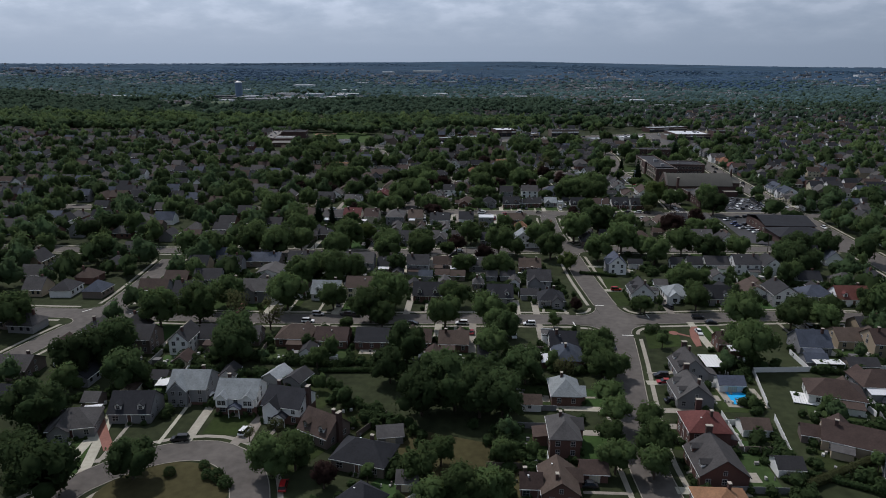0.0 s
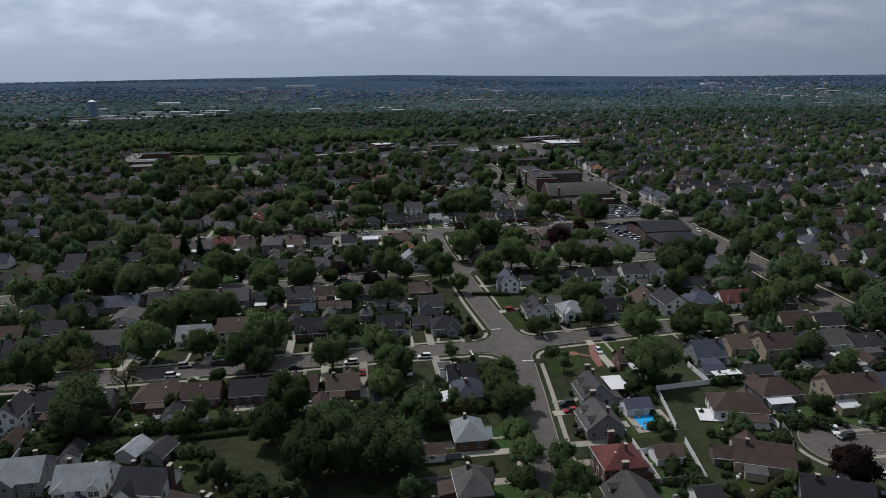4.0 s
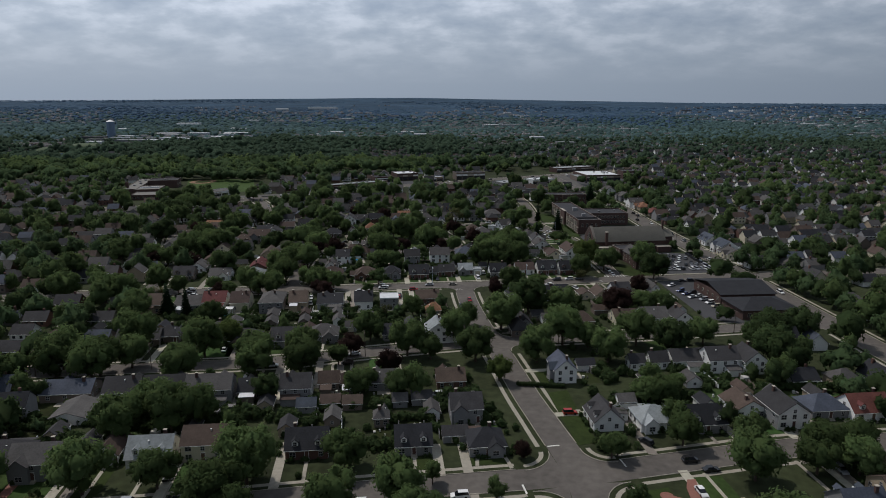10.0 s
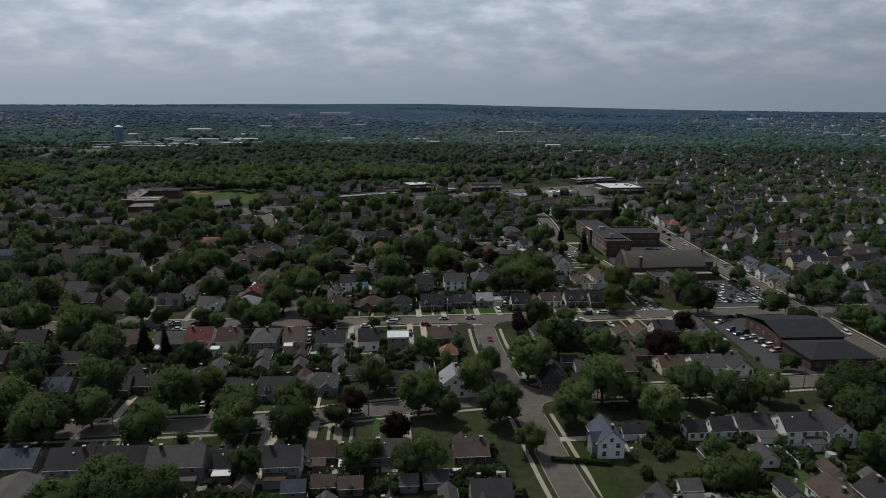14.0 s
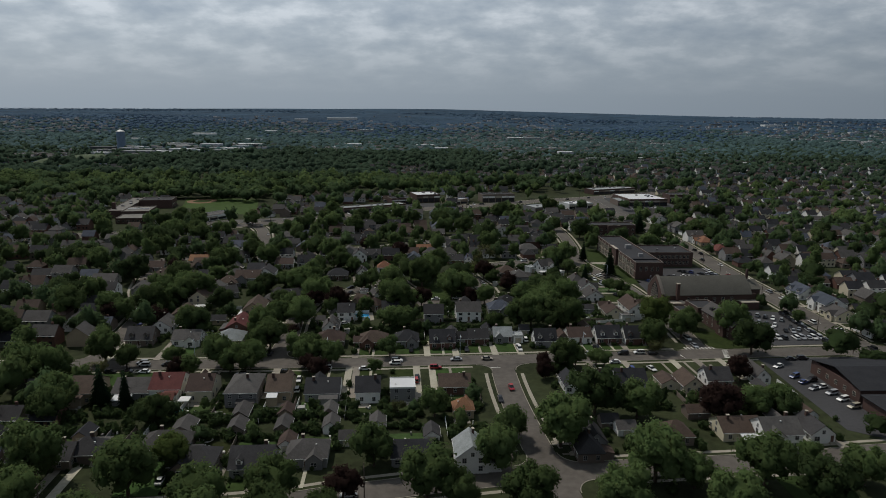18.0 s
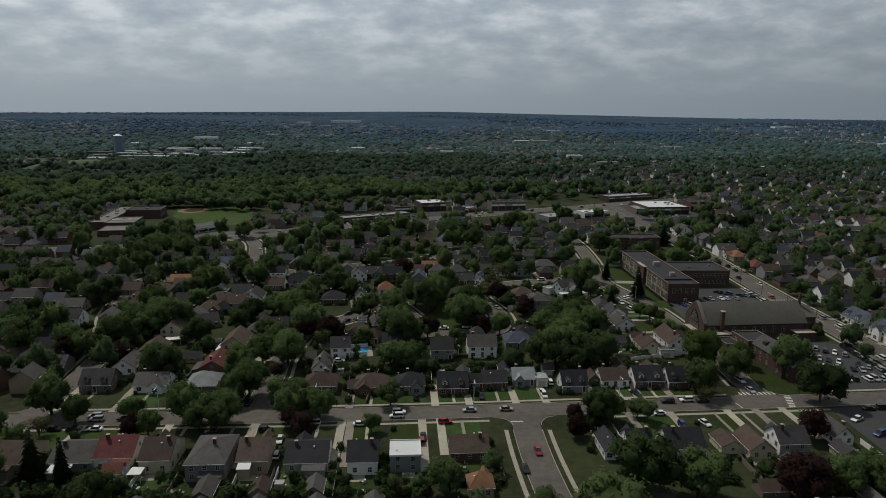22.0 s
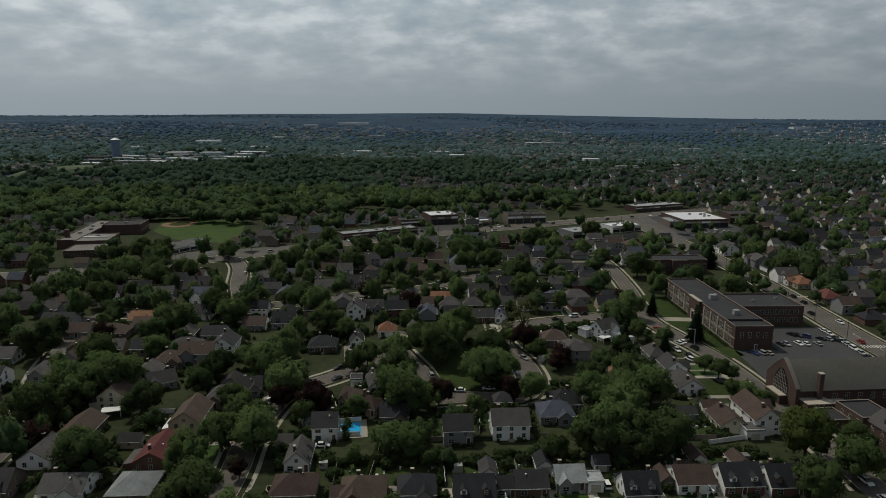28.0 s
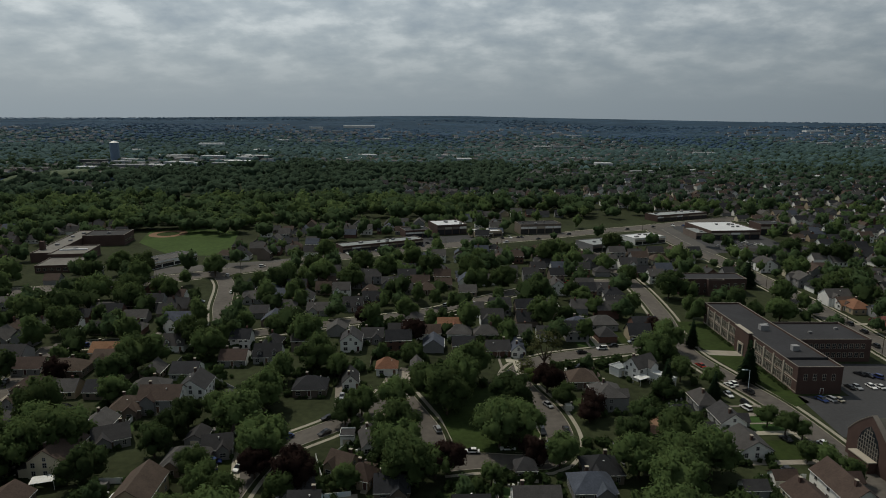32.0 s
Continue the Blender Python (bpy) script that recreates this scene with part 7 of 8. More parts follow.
tree("g", 73.8, 292.3, 4.2, 9.0)
tree("g", 88.6, 250.8, 5.0, 10.5)
tree("b", 22.4, 296.0, 4.8, 10.6)
# dark garden trees about the crescent
tree("d", 38.7, 505.0, 5.6, 12.3)
tree("d", 45.8, 518.6, 5.1, 11.7)
tree("g", 69.8, 556.7, 5.0, 11.5)
tree("p", 77.2, 542.3, 3.5, 9.5)
tree("d", -206.0, 621.3, 9.0, 16.7)
tree("d", -141.8, 545.7, 6.6, 13.5)
tree("g", -148.5, 511.6, 9.0, 16.7)
tree("d", 4.6, 528.7, 8.2, 15.7)
tree("d", 101.1, 673.8, 9.0, 16.7)

# ---- parked cars ----
car(-122.3, 408.3, 4, "s", 0.1)
car(-24.1, 413.5, 4, "W", 0.1)
car(-8.8, 406.8, 4, "r", 0.1)
car(-0.7, 415.5, 4, "s", 0.1)
car(11.7, 416.6, 4, "t", 0.1)
car(-50.8, 405.1, 4, "W", 0.1)
car(-35.8, 404.7, 4, "W", 0.1)
car(26.0, 428.0, 94, "W", 0.1)
car(29.8, 439.2, 94, "W", 0.1)
car(3.8, 426.6, 94, "k", 0.1)
car(58.9, 430.1, 120, "k", 0.1)
car(54.6, 422.4, 4, "s", 0.1)
car(68.1, 423.9, 4, "k", 0.1)
car(75.0, 425.0, 4, "W", 0.1)
car(80.4, 424.5, 4, "k", 0.1)
car(62.2, 414.3, 4, "W", 0.1)
car(74.8, 407.8, 110, "W", 0.1)
car(101.4, 442.7, 98, "W", 0.1)
car(101.2, 433.8, 98, "s", 0.1)
car(89.0, 554.8, 98, "W", 0.1)
car(83.2, 544.4, 98, "W", 0.1)
car(85.9, 536.5, 98, "k", 0.1)
car(-51.3, 458.8, 4, "W", 0.1)
car(-19.1, 425.1, 94, "k", 0.1)
car(79.8, 492.9, 4, "k", 0.1)
car(1.0, 502.1, 4, "W", 0.1)
car(-149.7, 396.1, 4, "k", 0.1)
car(-130.4, 399.3, 4, "k", 0.1)
car(-124.3, 399.5, 4, "k", 0.1)
car(-117.9, 399.6, 4, "W", 0.1)
car(-120.7, 406.1, 4, "s", 0.1)
car(-112.0, 406.8, 4, "k", 0.1)
car(-81.1, 398.3, 4, "k", 0.1)
car(-64.7, 400.1, 4, "k", 0.1)
car(-71.6, 386.7, 94, "W", 0.1)
car(-58.7, 394.1, 94, "W", 0.1)
car(-57.3, 385.1, 94, "W", 0.1)
car(-15.8, 394.3, 94, "r", 0.1)
car(18.6, 388.9, 94, "r", 0.1)
car(13.8, 379.1, 94, "k", 0.1)
car(1.1, 369.9, 4, "W", 0.1)
car(-24.7, 410.6, 4, "W", 0.1)
car(160.8, 435.0, 94, "W", 0.1)
car(161.5, 451.1, 94, "k", 0.1)
car(163.2, 466.4, 94, "W", 0.1)
car(164.1, 481.8, 94, "k", 0.1)
car(-30.3, 320.8, 8, "W", 0.1)
car(-31.9, 312.0, 8, "k", 0.1)
car(-81.1, 326.7, 94, "W", 0.1)
car(-59.2, 310.4, 8, "W", 0.1)
car(0.5, 284.7, 4, "W", 0.1)
car(-135.0, 312.3, 8, "k", 0.1)
car(-136.2, 308.5, 8, "s", 0.1)
car(-74.9, 227.5, 4, "s", 0.1)
car(-76.5, 220.2, 4, "W", 0.1)
car(-37.8, 223.1, 4, "k", 0.1)
car(-19.8, 225.5, 4, "W", 0.1)
car(4.9, 228.0, 4, "W", 0.1)
car(71.9, 237.9, 6, "k", 0.1)
car(-15.5, 217.9, 94, "r", 0.1)
car(-96.4, 210.6, 4, "W", 0.1)
car(-0.4, 216.3, 94, "W", 0.1)
car(-61.1, 228.3, 4, "k", 0.1)
car(-64.3, 228.5, 4, "k", 0.1)
car(136.8, 253.2, 6, "s", 0.1)
car(59.4, 252.6, 120, "k", 0.1)
car(-2.3, 285.1, 4, "W", 0.1)
car(-83.9, 139.5, 10, "k", 0.1)
car(-50.9, 124.2, 100, "r", 0.1)
car(45.0, 191.4, 4, "k", 0.1)
car(45.1, 175.5, 4, "k", 0.1)
car(40.7, 154.0, 4, "k", 0.1)
car(17.7, 133.1, 4, "k", 0.1)
car(33.0, 211.3, 94, "k", 0.1)
car(-85.5, 161.5, 80, "W", 0.1)
car(68.2, 242.6, 6, "k", 0.1)
car(-57.1, 520.4, 35, "k", 0.1)
car(-55.5, 537.4, 94, "s", 0.1)
car(-9.8, 500.1, 0, "W", 0.1)
car(17.0, 533.2, 120, "s", 0.1)
car(12.8, 513.5, 94, "k", 0.1)
car(20.5, 515.3, 94, "k", 0.1)
car(33.9, 568.8, 12, "k", 0.1)
car(38.0, 585.6, 12, "k", 0.1)
car(47.4, 590.8, 12, "W", 0.1)
car(53.0, 594.6, 12, "k", 0.1)
car(63.0, 600.1, 12, "s", 0.1)
car(83.1, 572.6, 110, "r", 0.1)
car(82.7, 559.3, 110, "W", 0.1)
car(73.7, 540.0, 110, "W", 0.1)
car(86.7, 553.0, 110, "W", 0.1)
car(91.4, 547.0, 110, "k", 0.1)
car(84.8, 533.5, 110, "W", 0.1)
car(87.8, 528.4, 110, "r", 0.1)
car(98.2, 508.3, 110, "W", 0.1)
car(87.8, 511.5, 110, "k", 0.1)
car(-90.5, 499.5, 4, "W", 0.1)
car(-83.9, 486.9, -20, "b", 0.1)
car(-85.3, 491.4, -20, "b", 0.1)
car(-12.3, 586.9, 100, "W", 0.1)
car(12.2, 577.9, 100, "k", 0.1)
car(-123.8, 627.9, 4, "W", 0.1)
car(-57.5, 597.3, 4, "k", 0.1)
car(-6.2, 658.0, 20, "W", 0.1)
car(-152.7, 654.8, 4, "s", 0.1)
car(-111.4, 587.8, 4, "W", 0.1)
car(-227.1, 618.9, 20, "W", 0.1)
car(112.4, 171.2, 70, "W", 0.1)
car(113.3, 167.9, 10, "k", 0.1)
car(99.1, 180.6, -25, "W", 0.1)
car(105.7, 183.4, 60, "k", 0.1)
car(121.1, 180.9, -20, "W", 0.1)
car(110.9, 150.2, -40, "W", 0.1)
car(107.4, 143.0, -30, "k", 0.1)


# ---- driveways and front walks ----
def road_gap(x, y, dx, dy, far=26.0):
    """How far a street lies from a place in a direction."""
    for step in range(2, int(far * 2)):
        p = Vector((x + dx * step * 0.5, y + dy * step * 0.5))
        for name, _, w, line, _ in ROADS:
            for q in line:
                if abs(q.x - p.x) < w / 2 + 0.2 and abs(q.y - p.y) < w / 2 + 2 and (q - p).length < w / 2 + 0.2:
                    return step * 0.5
    return None


for hx, hy, heading, L, D, k in list(HOUSES):
    if k in "gb" or hy > 640:
        continue
    rnd = random.Random(int(hx * 3) + int(hy * 11))
    a = radians(heading)
    fx, fy = math.sin(a), -math.cos(a)
    rx, ry = math.cos(a), math.sin(a)
    gap = road_gap(hx + fx * D / 2, hy + fy * D / 2, fx, fy)
    if gap is None:
        continue
    side = rnd.choice((-1, 1))
    off = side * (L / 2 + 1.4)
    near, far_end = D / 2 + gap, -D * rnd.choice((0.1, 0.5, 0.5))
    pts = [(hx + fx * d + rx * (off + s), hy + fy * d + ry * (off + s)) for d, s in ((near, -1.3), (near, 1.3), (far_end, 1.3), (far_end, -1.3))]
    mat = M_PAVER if rnd.random() < 0.02 else M_DRIVE
    flat_patch("driveway", pts, mat, 0.075 + 0.002 * rnd.random(), "narrow concrete driveway beside a house", "driveway")
    # a small garage at the end of the drive
    gx, gy = hx - fx * (D / 2 + 6.5) + rx * off, hy - fy * (D / 2 + 6.5) + ry * off
    if rnd.random() < 0.75 and 100 < hy < 560 and not (38 < hx < 80 and hy < 215) and not (hx < 10 and 370 < hy < 392) and not near_road(Vector((gx, gy)), None, 5) and all((gx - q[0]) ** 2 + (gy - q[1]) ** 2 > 8.5 ** 2 for q in HOUSES if q[:2] != (hx, hy)):
        house(gx, gy, heading, 6.4, 4.6, "gx", rnd.choice("ddgknn"), rnd.choice("wwwcgt"))
    d0 = D / 2 + 0.9
    pts = [(hx + fx * d + rx * s, hy + fy * d + ry * s) for d, s in ((d0, -0.5), (d0, 0.5), (near - 1.7, 0.5), (near - 1.7, -0.5))]
    if near - 1.7 > d0 + 0.5 and rnd.random() < 0.55:
        flat_patch("front_walk", pts, M_DRIVE, 0.062, "concrete front walk to a house door", "path")
    # a greener front lawn
    if rnd.random() < 0.6 and gap > 6:
        s0, s1 = -L / 2, L / 2
        pts = [(hx + fx * d + rx * s, hy + fy * d + ry * s) for d, s in ((D / 2 + 0.6, s0), (D / 2 + 0.6, s1), (near - 3.4, s1), (near - 3.4, s0))]
        if near - 3.4 > D / 2 + 2:
            flat_patch("front_lawn", pts, M_LUSH, 0.045, "mown green front lawn", "lawn")

# ---- back yards: lawns, patios and small clutter ----
yv, yf, pv, pf, cv2, cf2 = [], [], [], [], [], []
ry2 = random.Random(91)


def slab(vs, fs, corners, z0, z1):
    k = len(vs)
    vs.extend([(px, py, z0) for px, py in corners] + [(px, py, z1) for px, py in corners])
    fs.extend([(k + 4, k + 5, k + 6, k + 7), (k, k + 1, k + 5, k + 4), (k + 1, k + 2, k + 6, k + 5), (k + 2, k + 3, k + 7, k + 6), (k + 3, k, k + 4, k + 7)])


for hx, hy, heading, L, D, k in list(HOUSES):
    if k in "gb" or hy > 620:
        continue
    a = radians(heading)
    fx, fy, rx, ry = math.sin(a), -math.cos(a), math.cos(a), math.sin(a)

    def quad(s0, s1, d0, d1):
        return [(hx + rx * s + fx * d, hy + ry * s + fy * d) for s, d in ((s0, d0), (s1, d0), (s1, d1), (s0, d1))]
    far_side = -D / 2 - ry2.uniform(8, 12)
    if not any(near_road(Vector(q), None, 1.2) for q in quad(-L / 2 - 2, L / 2 + 2, far_side, -D / 2)):
        slab(yv, yf, quad(-L / 2 - ry2.uniform(0, 2), L / 2 + ry2.uniform(0, 2), far_side, -D / 2 - 0.3), 0.0, 0.034 + 0.004 * ry2.random())
        if ry2.random() < 0.7:
            s0 = ry2.uniform(-L / 2, 0)
            slab(pv, pf, quad(s0, s0 + ry2.uniform(3, 5.5), -D / 2 - ry2.uniform(3, 4.5), -D / 2 - 0.2), 0.0, 0.06)
        for _ in range(ry2.randint(4, 9)):
            s0, d0, w, h = ry2.uniform(-L / 2, L / 2), -D / 2 - ry2.uniform(1, 9), ry2.uniform(0.3, 0.8), ry2.uniform(0.4, 1.0)
            slab(cv2, cf2, quad(s0, s0 + w, d0 - w * ry2.uniform(0.6, 1.8), d0), 0.06, h)
        if ry2.random() < 0.3:
            s0, d0 = ry2.choice((-1, 1)) * L * 0.4, -D / 2 - ry2.uniform(6, 8.5)
            slab(cv2, cf2, quad(s0, s0 + 2.4, d0 - 2.2, d0), 0.0, 2.1)
    if 100 < hy < 470 and abs(hx) < 125 and ry2.random() < 0.25:
        gap = road_gap(hx + fx * D / 2, hy + fy * D / 2, fx, fy)
        if gap and gap > 7:
            off = random.Random(int(hx * 3) + int(hy * 11)).choice((-1, 1)) * (L / 2 + 1.4)
            d0 = D / 2 + gap * 0.45
            car(hx + fx * d0 + rx * off, hy + fy * d0 + ry * off, heading + 90, ry2.choice("WWskkkrbts"), 0.08, "cars on driveways")
tagged(new("back_lawns", mesh_of("back_lawns", yv, yf, M_YARD)), "mown back lawns of the gardens in many greens", "lawns", kind="structure")
tagged(new("patios", mesh_of("patios", pv, pf, M_DRIVE)), "pale concrete garden patios behind the houses", "patios", kind="structure")
tagged(new("garden_clutter", mesh_of("garden_clutter", cv2, cf2, M_CLUTTER)), "small tables, bins and sheds in back gardens", "clutter", kind="stuff")

# ---- cars in the lots ----
rl = random.Random(5)
for x0, y0, heading, n, dx, dy, turn in ((137, 486, 0, 8, 2.8, -2.2, 60), (138, 470, 0, 8, 2.9, -1.8, 60), (137, 445, 0, 9, 2.7, 0.1, 94), (137, 458, 0, 8, 2.8, -0.6, 70), (161.5, 441, 0, 9, 0.0, 4.8, 91),
                                         (126, 412, 0, 5, 0.6, -5.2, 30), (134, 376, 0, 6, -0.6, 5.5, 20), (150, 421, 0, 4, -5, -0.4, 4),
                                         (131, 553, 0, 7, 2.8, 0.2, 100), (142, 566, 0, 8, 2.7, -1.2, 120), (112, 541.5, 0, 5, 2.9, 0.2, 110), (160, 524, 0, 11, 0.0, 4.8, 91),
                                         (-100, 790, 0, 14, 4.6, 2.7, 120), (-96, 782, 0, 12, 4.8, 2.8, 120), (185, 825, 0, 9, 4.5, 0.8, 98), (185, 838, 0, 8, 4.8, 0.8, 98), (180, 920, 0, 8, 5, 0.8, 98), (20, 850, 0, 6, 3.2, 1.0, 110)):
    for k in range(n):
        if rl.random() < 0.82:
            car(x0 + dx * k + rl.uniform(-0.2, 0.2), y0 + dy * k + rl.uniform(-0.3, 0.3), turn + rl.uniform(-2, 2), rl.choice("WWWskkkksbtsskW"), 0.06)
for k in range(14):
    y = 400 + k * 18 + rl.uniform(-5, 5)
    car(170.0 - max(0, min(y, 560) - 470) * 0.02 + rl.choice((0, 6.5)), y, 93, rl.choice("WskkWr"), 0.06, "cars on the avenue")
for k in range(14):
    t = k / 13
    car(-200 + 360 * t, 703 + 213 * t + rl.choice((-3, 3)), 31, rl.choice("WskkWr"), 0.09, "cars on the avenue")

# cars along the kerbs of the further streets
rk = random.Random(29)
for name, _, width, line, _ in ROADS:
    if name in ("road_g", "road_i", "road_k", "road_l", "road_n", "road_h"):
        ns = normals(line)
        for k in range(3, len(line) - 3, 3):
            if rk.random() < 0.30:
                side = rk.choice((-1, 1))
                q, along = line[k] + ns[k] * side * (width / 2 - 1.2), line[k + 1] - line[k]
                if not near_road(q, name, 1.0) and all((q.x - o.location.x) ** 2 + (q.y - o.location.y) ** 2 > 30 for o in scene.collection.objects if o.name.startswith("car")):
                    car(q.x, q.y, math.degrees(math.atan2(along.y, along.x)), rk.choice("WWskkksbtr"), 0.09)

# ---- garden things ----
WHITE_FENCE = "white vinyl panel garden fence"
fence(74, 198, 118, 205, 1.8, M_TRIM, WHITE_FENCE)
fence(74, 197.5, 71, 176, 1.8, M_TRIM, WHITE_FENCE)
fence(70.5, 169, 68.5, 152, 1.8, M_TRIM, WHITE_FENCE)
fence(57, 170, 57.5, 152, 1.5, M_TRIM, WHITE_FENCE)
fence(66, 463, 90, 470, 1.6, M_TRIM, WHITE_FENCE)
fence(-55, 473, -42, 476, 1.6, M_TRIM, WHITE_FENCE)
fence(-41, 466, -53, 464, 1.6, M_TRIM, WHITE_FENCE)
fence(-36, 421, -33, 470, 1.6, WALL["t"], "tan wooden garden fence")
fence(-26, 462, 18, 466, 1.7, WALL["n"], "dark wooden garden fence")
pool(65.7, 180.8, 4, 7.4, 8.2)
flat_patch("back_lawn", [(60.4, 167.1), (68.4, 166.7), (67.9, 157.6), (58.4, 157.4)], M_LUSH, 0.06, "small bright fenced back lawn", "lawn")
pool(-44.4, 470.2, 10, 6.2, 9.0)
round_pool(79.8, 131, 2.0, M_POOL)
round_pool(-92.1, 366.5, 1.7, M_TEAL)
round_pool(-77.0, 350.0, 2.2, M_LAKE)
awning(-92.0, 372.2, 4, 3.6, 4.0, 2.6)
awning(61.8, 199.4, 4, 6, 9.0, 2.7)
awning(98, 203, 4, 9, 3.5, 2.8)
awning(84, 182, -12, 8, 7, 0.3, "pale raised garden patio")
awning(-102, 164.5, 10, 3.5, 5, 2.6)
for hx0, hy0, hx1, hy1 in ((-60, 181, -2, 190), (-36, 433, -34, 462), (-8, 464, 12, 466), (60, 148, 84, 138), (-62, 420, -46, 421), (28, 292, 44, 290)):
    hedge(hx0, hy0, hx1, hy1)
hedge(68, 139, 96, 157, 2.2, "o", "pale flowering garden hedge, grown loose")
awning(142, 214, 4, 7, 4, 2.8)
awning(-125.0, 477.0, 20, 6, 4, 2.6)
awning(-110.5, 540.0, 20, 3.6, 3.2, 2.6)
awning(-116.1, 530.8, 15, 3.2, 3.0, 2.6)
awning(54.6, 554.0, 34, 5.5, 3.6, 2.7)
car(-90.0, 500.1, 150, "W", 0.08, "cars on driveways")
car(-84.3, 491.3, 10, "b", 0.08, "cars on driveways")
car(-84.6, 488.0, 10, "k", 0.08, "cars on driveways")
car(-124.5, 510.8, 60, "k", 0.08, "cars on driveways")
car(-109.6, 589.0, 4, "W", 0.08, "cars on driveways")
fence(-116.4, 540.3, -98.1, 530.6, 1.6, WALL["g"], "grey boarded garden fence round a yard")
fence(-108.3, 552.7, -94.9, 541.1, 1.6, WALL["g"], "grey boarded garden fence round a yard")
for k in range(12):
    utility_pole(164.6 + 0.3 * math.sin(k * 0.3), 400 + k * 27, 0)
for k in range(9):
    t = k / 8
    utility_pole(-195 + 340 * t, 695 + 198 * t, 31)
for k in range(8):
    utility_pole(-140 + k * 38, 303.5 + k * 38 * 0.14, 98)

# ---- back gardens: fences, hedges and shrubs ----
shrub_vs, shrub_fs = [], []
rs = random.Random(77)
nrs = np.random.default_rng(77)


def shrub(x, y, r):
    if near_road(Vector((x, y)), None, 3.2):
        return
    v, f = leaf_cloud(nrs, [np.array([x, y, r * 0.75])], [r * 0.9], 34, r * 0.34)
    c, g = lobe_core(nrs, [np.array([x, y, r * 0.7])], [r * 0.85], 1.0)
    k = len(shrub_vs)
    shrub_vs.extend(v)
    shrub_fs.extend(tuple(i + k for i in q) for q in f)
    k = len(shrub_vs)
    shrub_vs.extend(c)
    shrub_fs.extend(tuple(i + k for i in q) for q in g)


YARD_TREES = []


def yard_fence(x0, y0, x1, y1, mat, label):
    """A boarded fence in one stepped piece."""
    n = max(2, int(math.hypot(x1 - x0, y1 - y0) / 1.2))
    d = Vector((x1 - x0, y1 - y0)).normalized()
    nx, ny = -d.y * 0.05, d.x * 0.05
    vs, fs = [], []
    for k in range(n + 1):
        px, py = x0 + (x1 - x0) * k / n, y0 + (y1 - y0) * k / n
        h = 1.65 + (0.08 if k % 2 else 0)
        vs += [(px - nx, py - ny, 0), (px + nx, py + ny, 0), (px - nx, py - ny, h), (px + nx, py + ny, h)]
        if k:
            a, b = 4 * k - 4, 4 * k
            fs += [(a, b, b + 2, a + 2), (a + 1, a + 3, b + 3, b + 1), (a + 2, b + 2, b + 3, a + 3)]
    tagged(new("fence", mesh_of("fence", vs, fs, mat)), label, "fence", "garden fences")


for hx, hy, heading, L, D, k in list(HOUSES):
    if k in "gb" or hy > 620:
        continue
    a = radians(heading)
    fx, fy, rx, ry = math.sin(a), -math.cos(a), math.cos(a), math.sin(a)

    def at(side, out):
        return hx + fx * out + rx * side, hy + fy * out + ry * side
    for _ in range(rs.randint(3, 6)):
        shrub(*at(rs.uniform(-L / 2, L / 2), D / 2 + 0.9), rs.uniform(0.5, 1.0))
    for _ in range(rs.randint(5, 10)):
        shrub(*at(rs.choice((-1, 1)) * (L / 2 + rs.uniform(1.2, 3.0)), rs.uniform(-D / 2 - 12, D / 2)), rs.uniform(0.7, 1.7))
    for _ in range(rs.randint(8, 14)):
        shrub(*at(rs.uniform(-L / 2 - 2, L / 2 + 2), -D / 2 - rs.uniform(9, 14)), rs.uniform(0.8, 2.1))
    # a hedge of bushes along the rear lot line
    if rs.random() < 0.9:
        out, width = -D / 2 - rs.uniform(11, 14), rs.uniform(0.7, 1.5)
        for step in range(int(L * 1.3 / width)):
            if rs.random() < 0.88:
                shrub(*at(-L * 0.65 + step * width + rs.uniform(-0.2, 0.2), out + rs.uniform(-0.3, 0.3)), width * rs.uniform(0.8, 1.25))
    for _ in range(rs.choice((0, 1, 1, 2))):
        x1, y1 = at(rs.uniform(-L / 2 - 1, L / 2 + 1), -D / 2 - rs.uniform(6, 12))
        YARD_TREES.append((x1, y1, rs.uniform(1.8, 3.4)))
    style = rs.random()
    if style < 0.75:
        mat, word = ((M_TRIM, "white boarded garden fence between two yards") if style < 0.3 else (WALL["n"], "brown boarded garden fence between two yards") if style < 0.55 else (WALL["g"], "grey boarded garden fence between two yards"))
        s0 = rs.choice((-1, 1)) * (L / 2 + 2.9)
        p, q = at(s0, -D / 2 + 1), at(s0, -D / 2 - 12)
        if not any(near_road(Vector(w), None, 2.5) for w in (p, q, ((p[0] + q[0]) / 2, (p[1] + q[1]) / 2))):
            yard_fence(*p, *q, mat, word)
for _ in range(420):
    x, y = rs.uniform(-125, 125), rs.uniform(110, 600)
    if all(abs(x - a) > 6 or abs(y - b) > 6 for a, b, *_ in HOUSES) and not any((x - a) ** 2 + (y - b) ** 2 < (r * 0.8) ** 2 for a, b, r in ((128, 590, 50), (128, 510, 30), (125, 460, 24), (150, 385, 40), (148, 462, 30), (148, 555, 30), (-80, 115, 20), (-45, 470, 9), (68, 180, 12), (-6, 524, 22), (51, 222, 9))):
        shrub(x, y, rs.uniform(0.7, 2.2))
for x, y, r in ((46.8, 225.8, 1.5), (47.7, 229.4, 1.3), (50.2, 228.2, 1.6), (48.6, 227, 1.4), (44.9, 253.2, 0.9), (46.5, 255, 1.1), (56, 249.8, 1.2), (57.6, 260.1, 1.5)):
    v, f = leaf_cloud(nrs, [np.array([x, y, r * 0.75])], [r * 0.9], 110, r * 0.25)
    k = len(shrub_vs)
    shrub_vs.extend(v)
    shrub_fs.extend(tuple(i + k for i in q) for q in f)
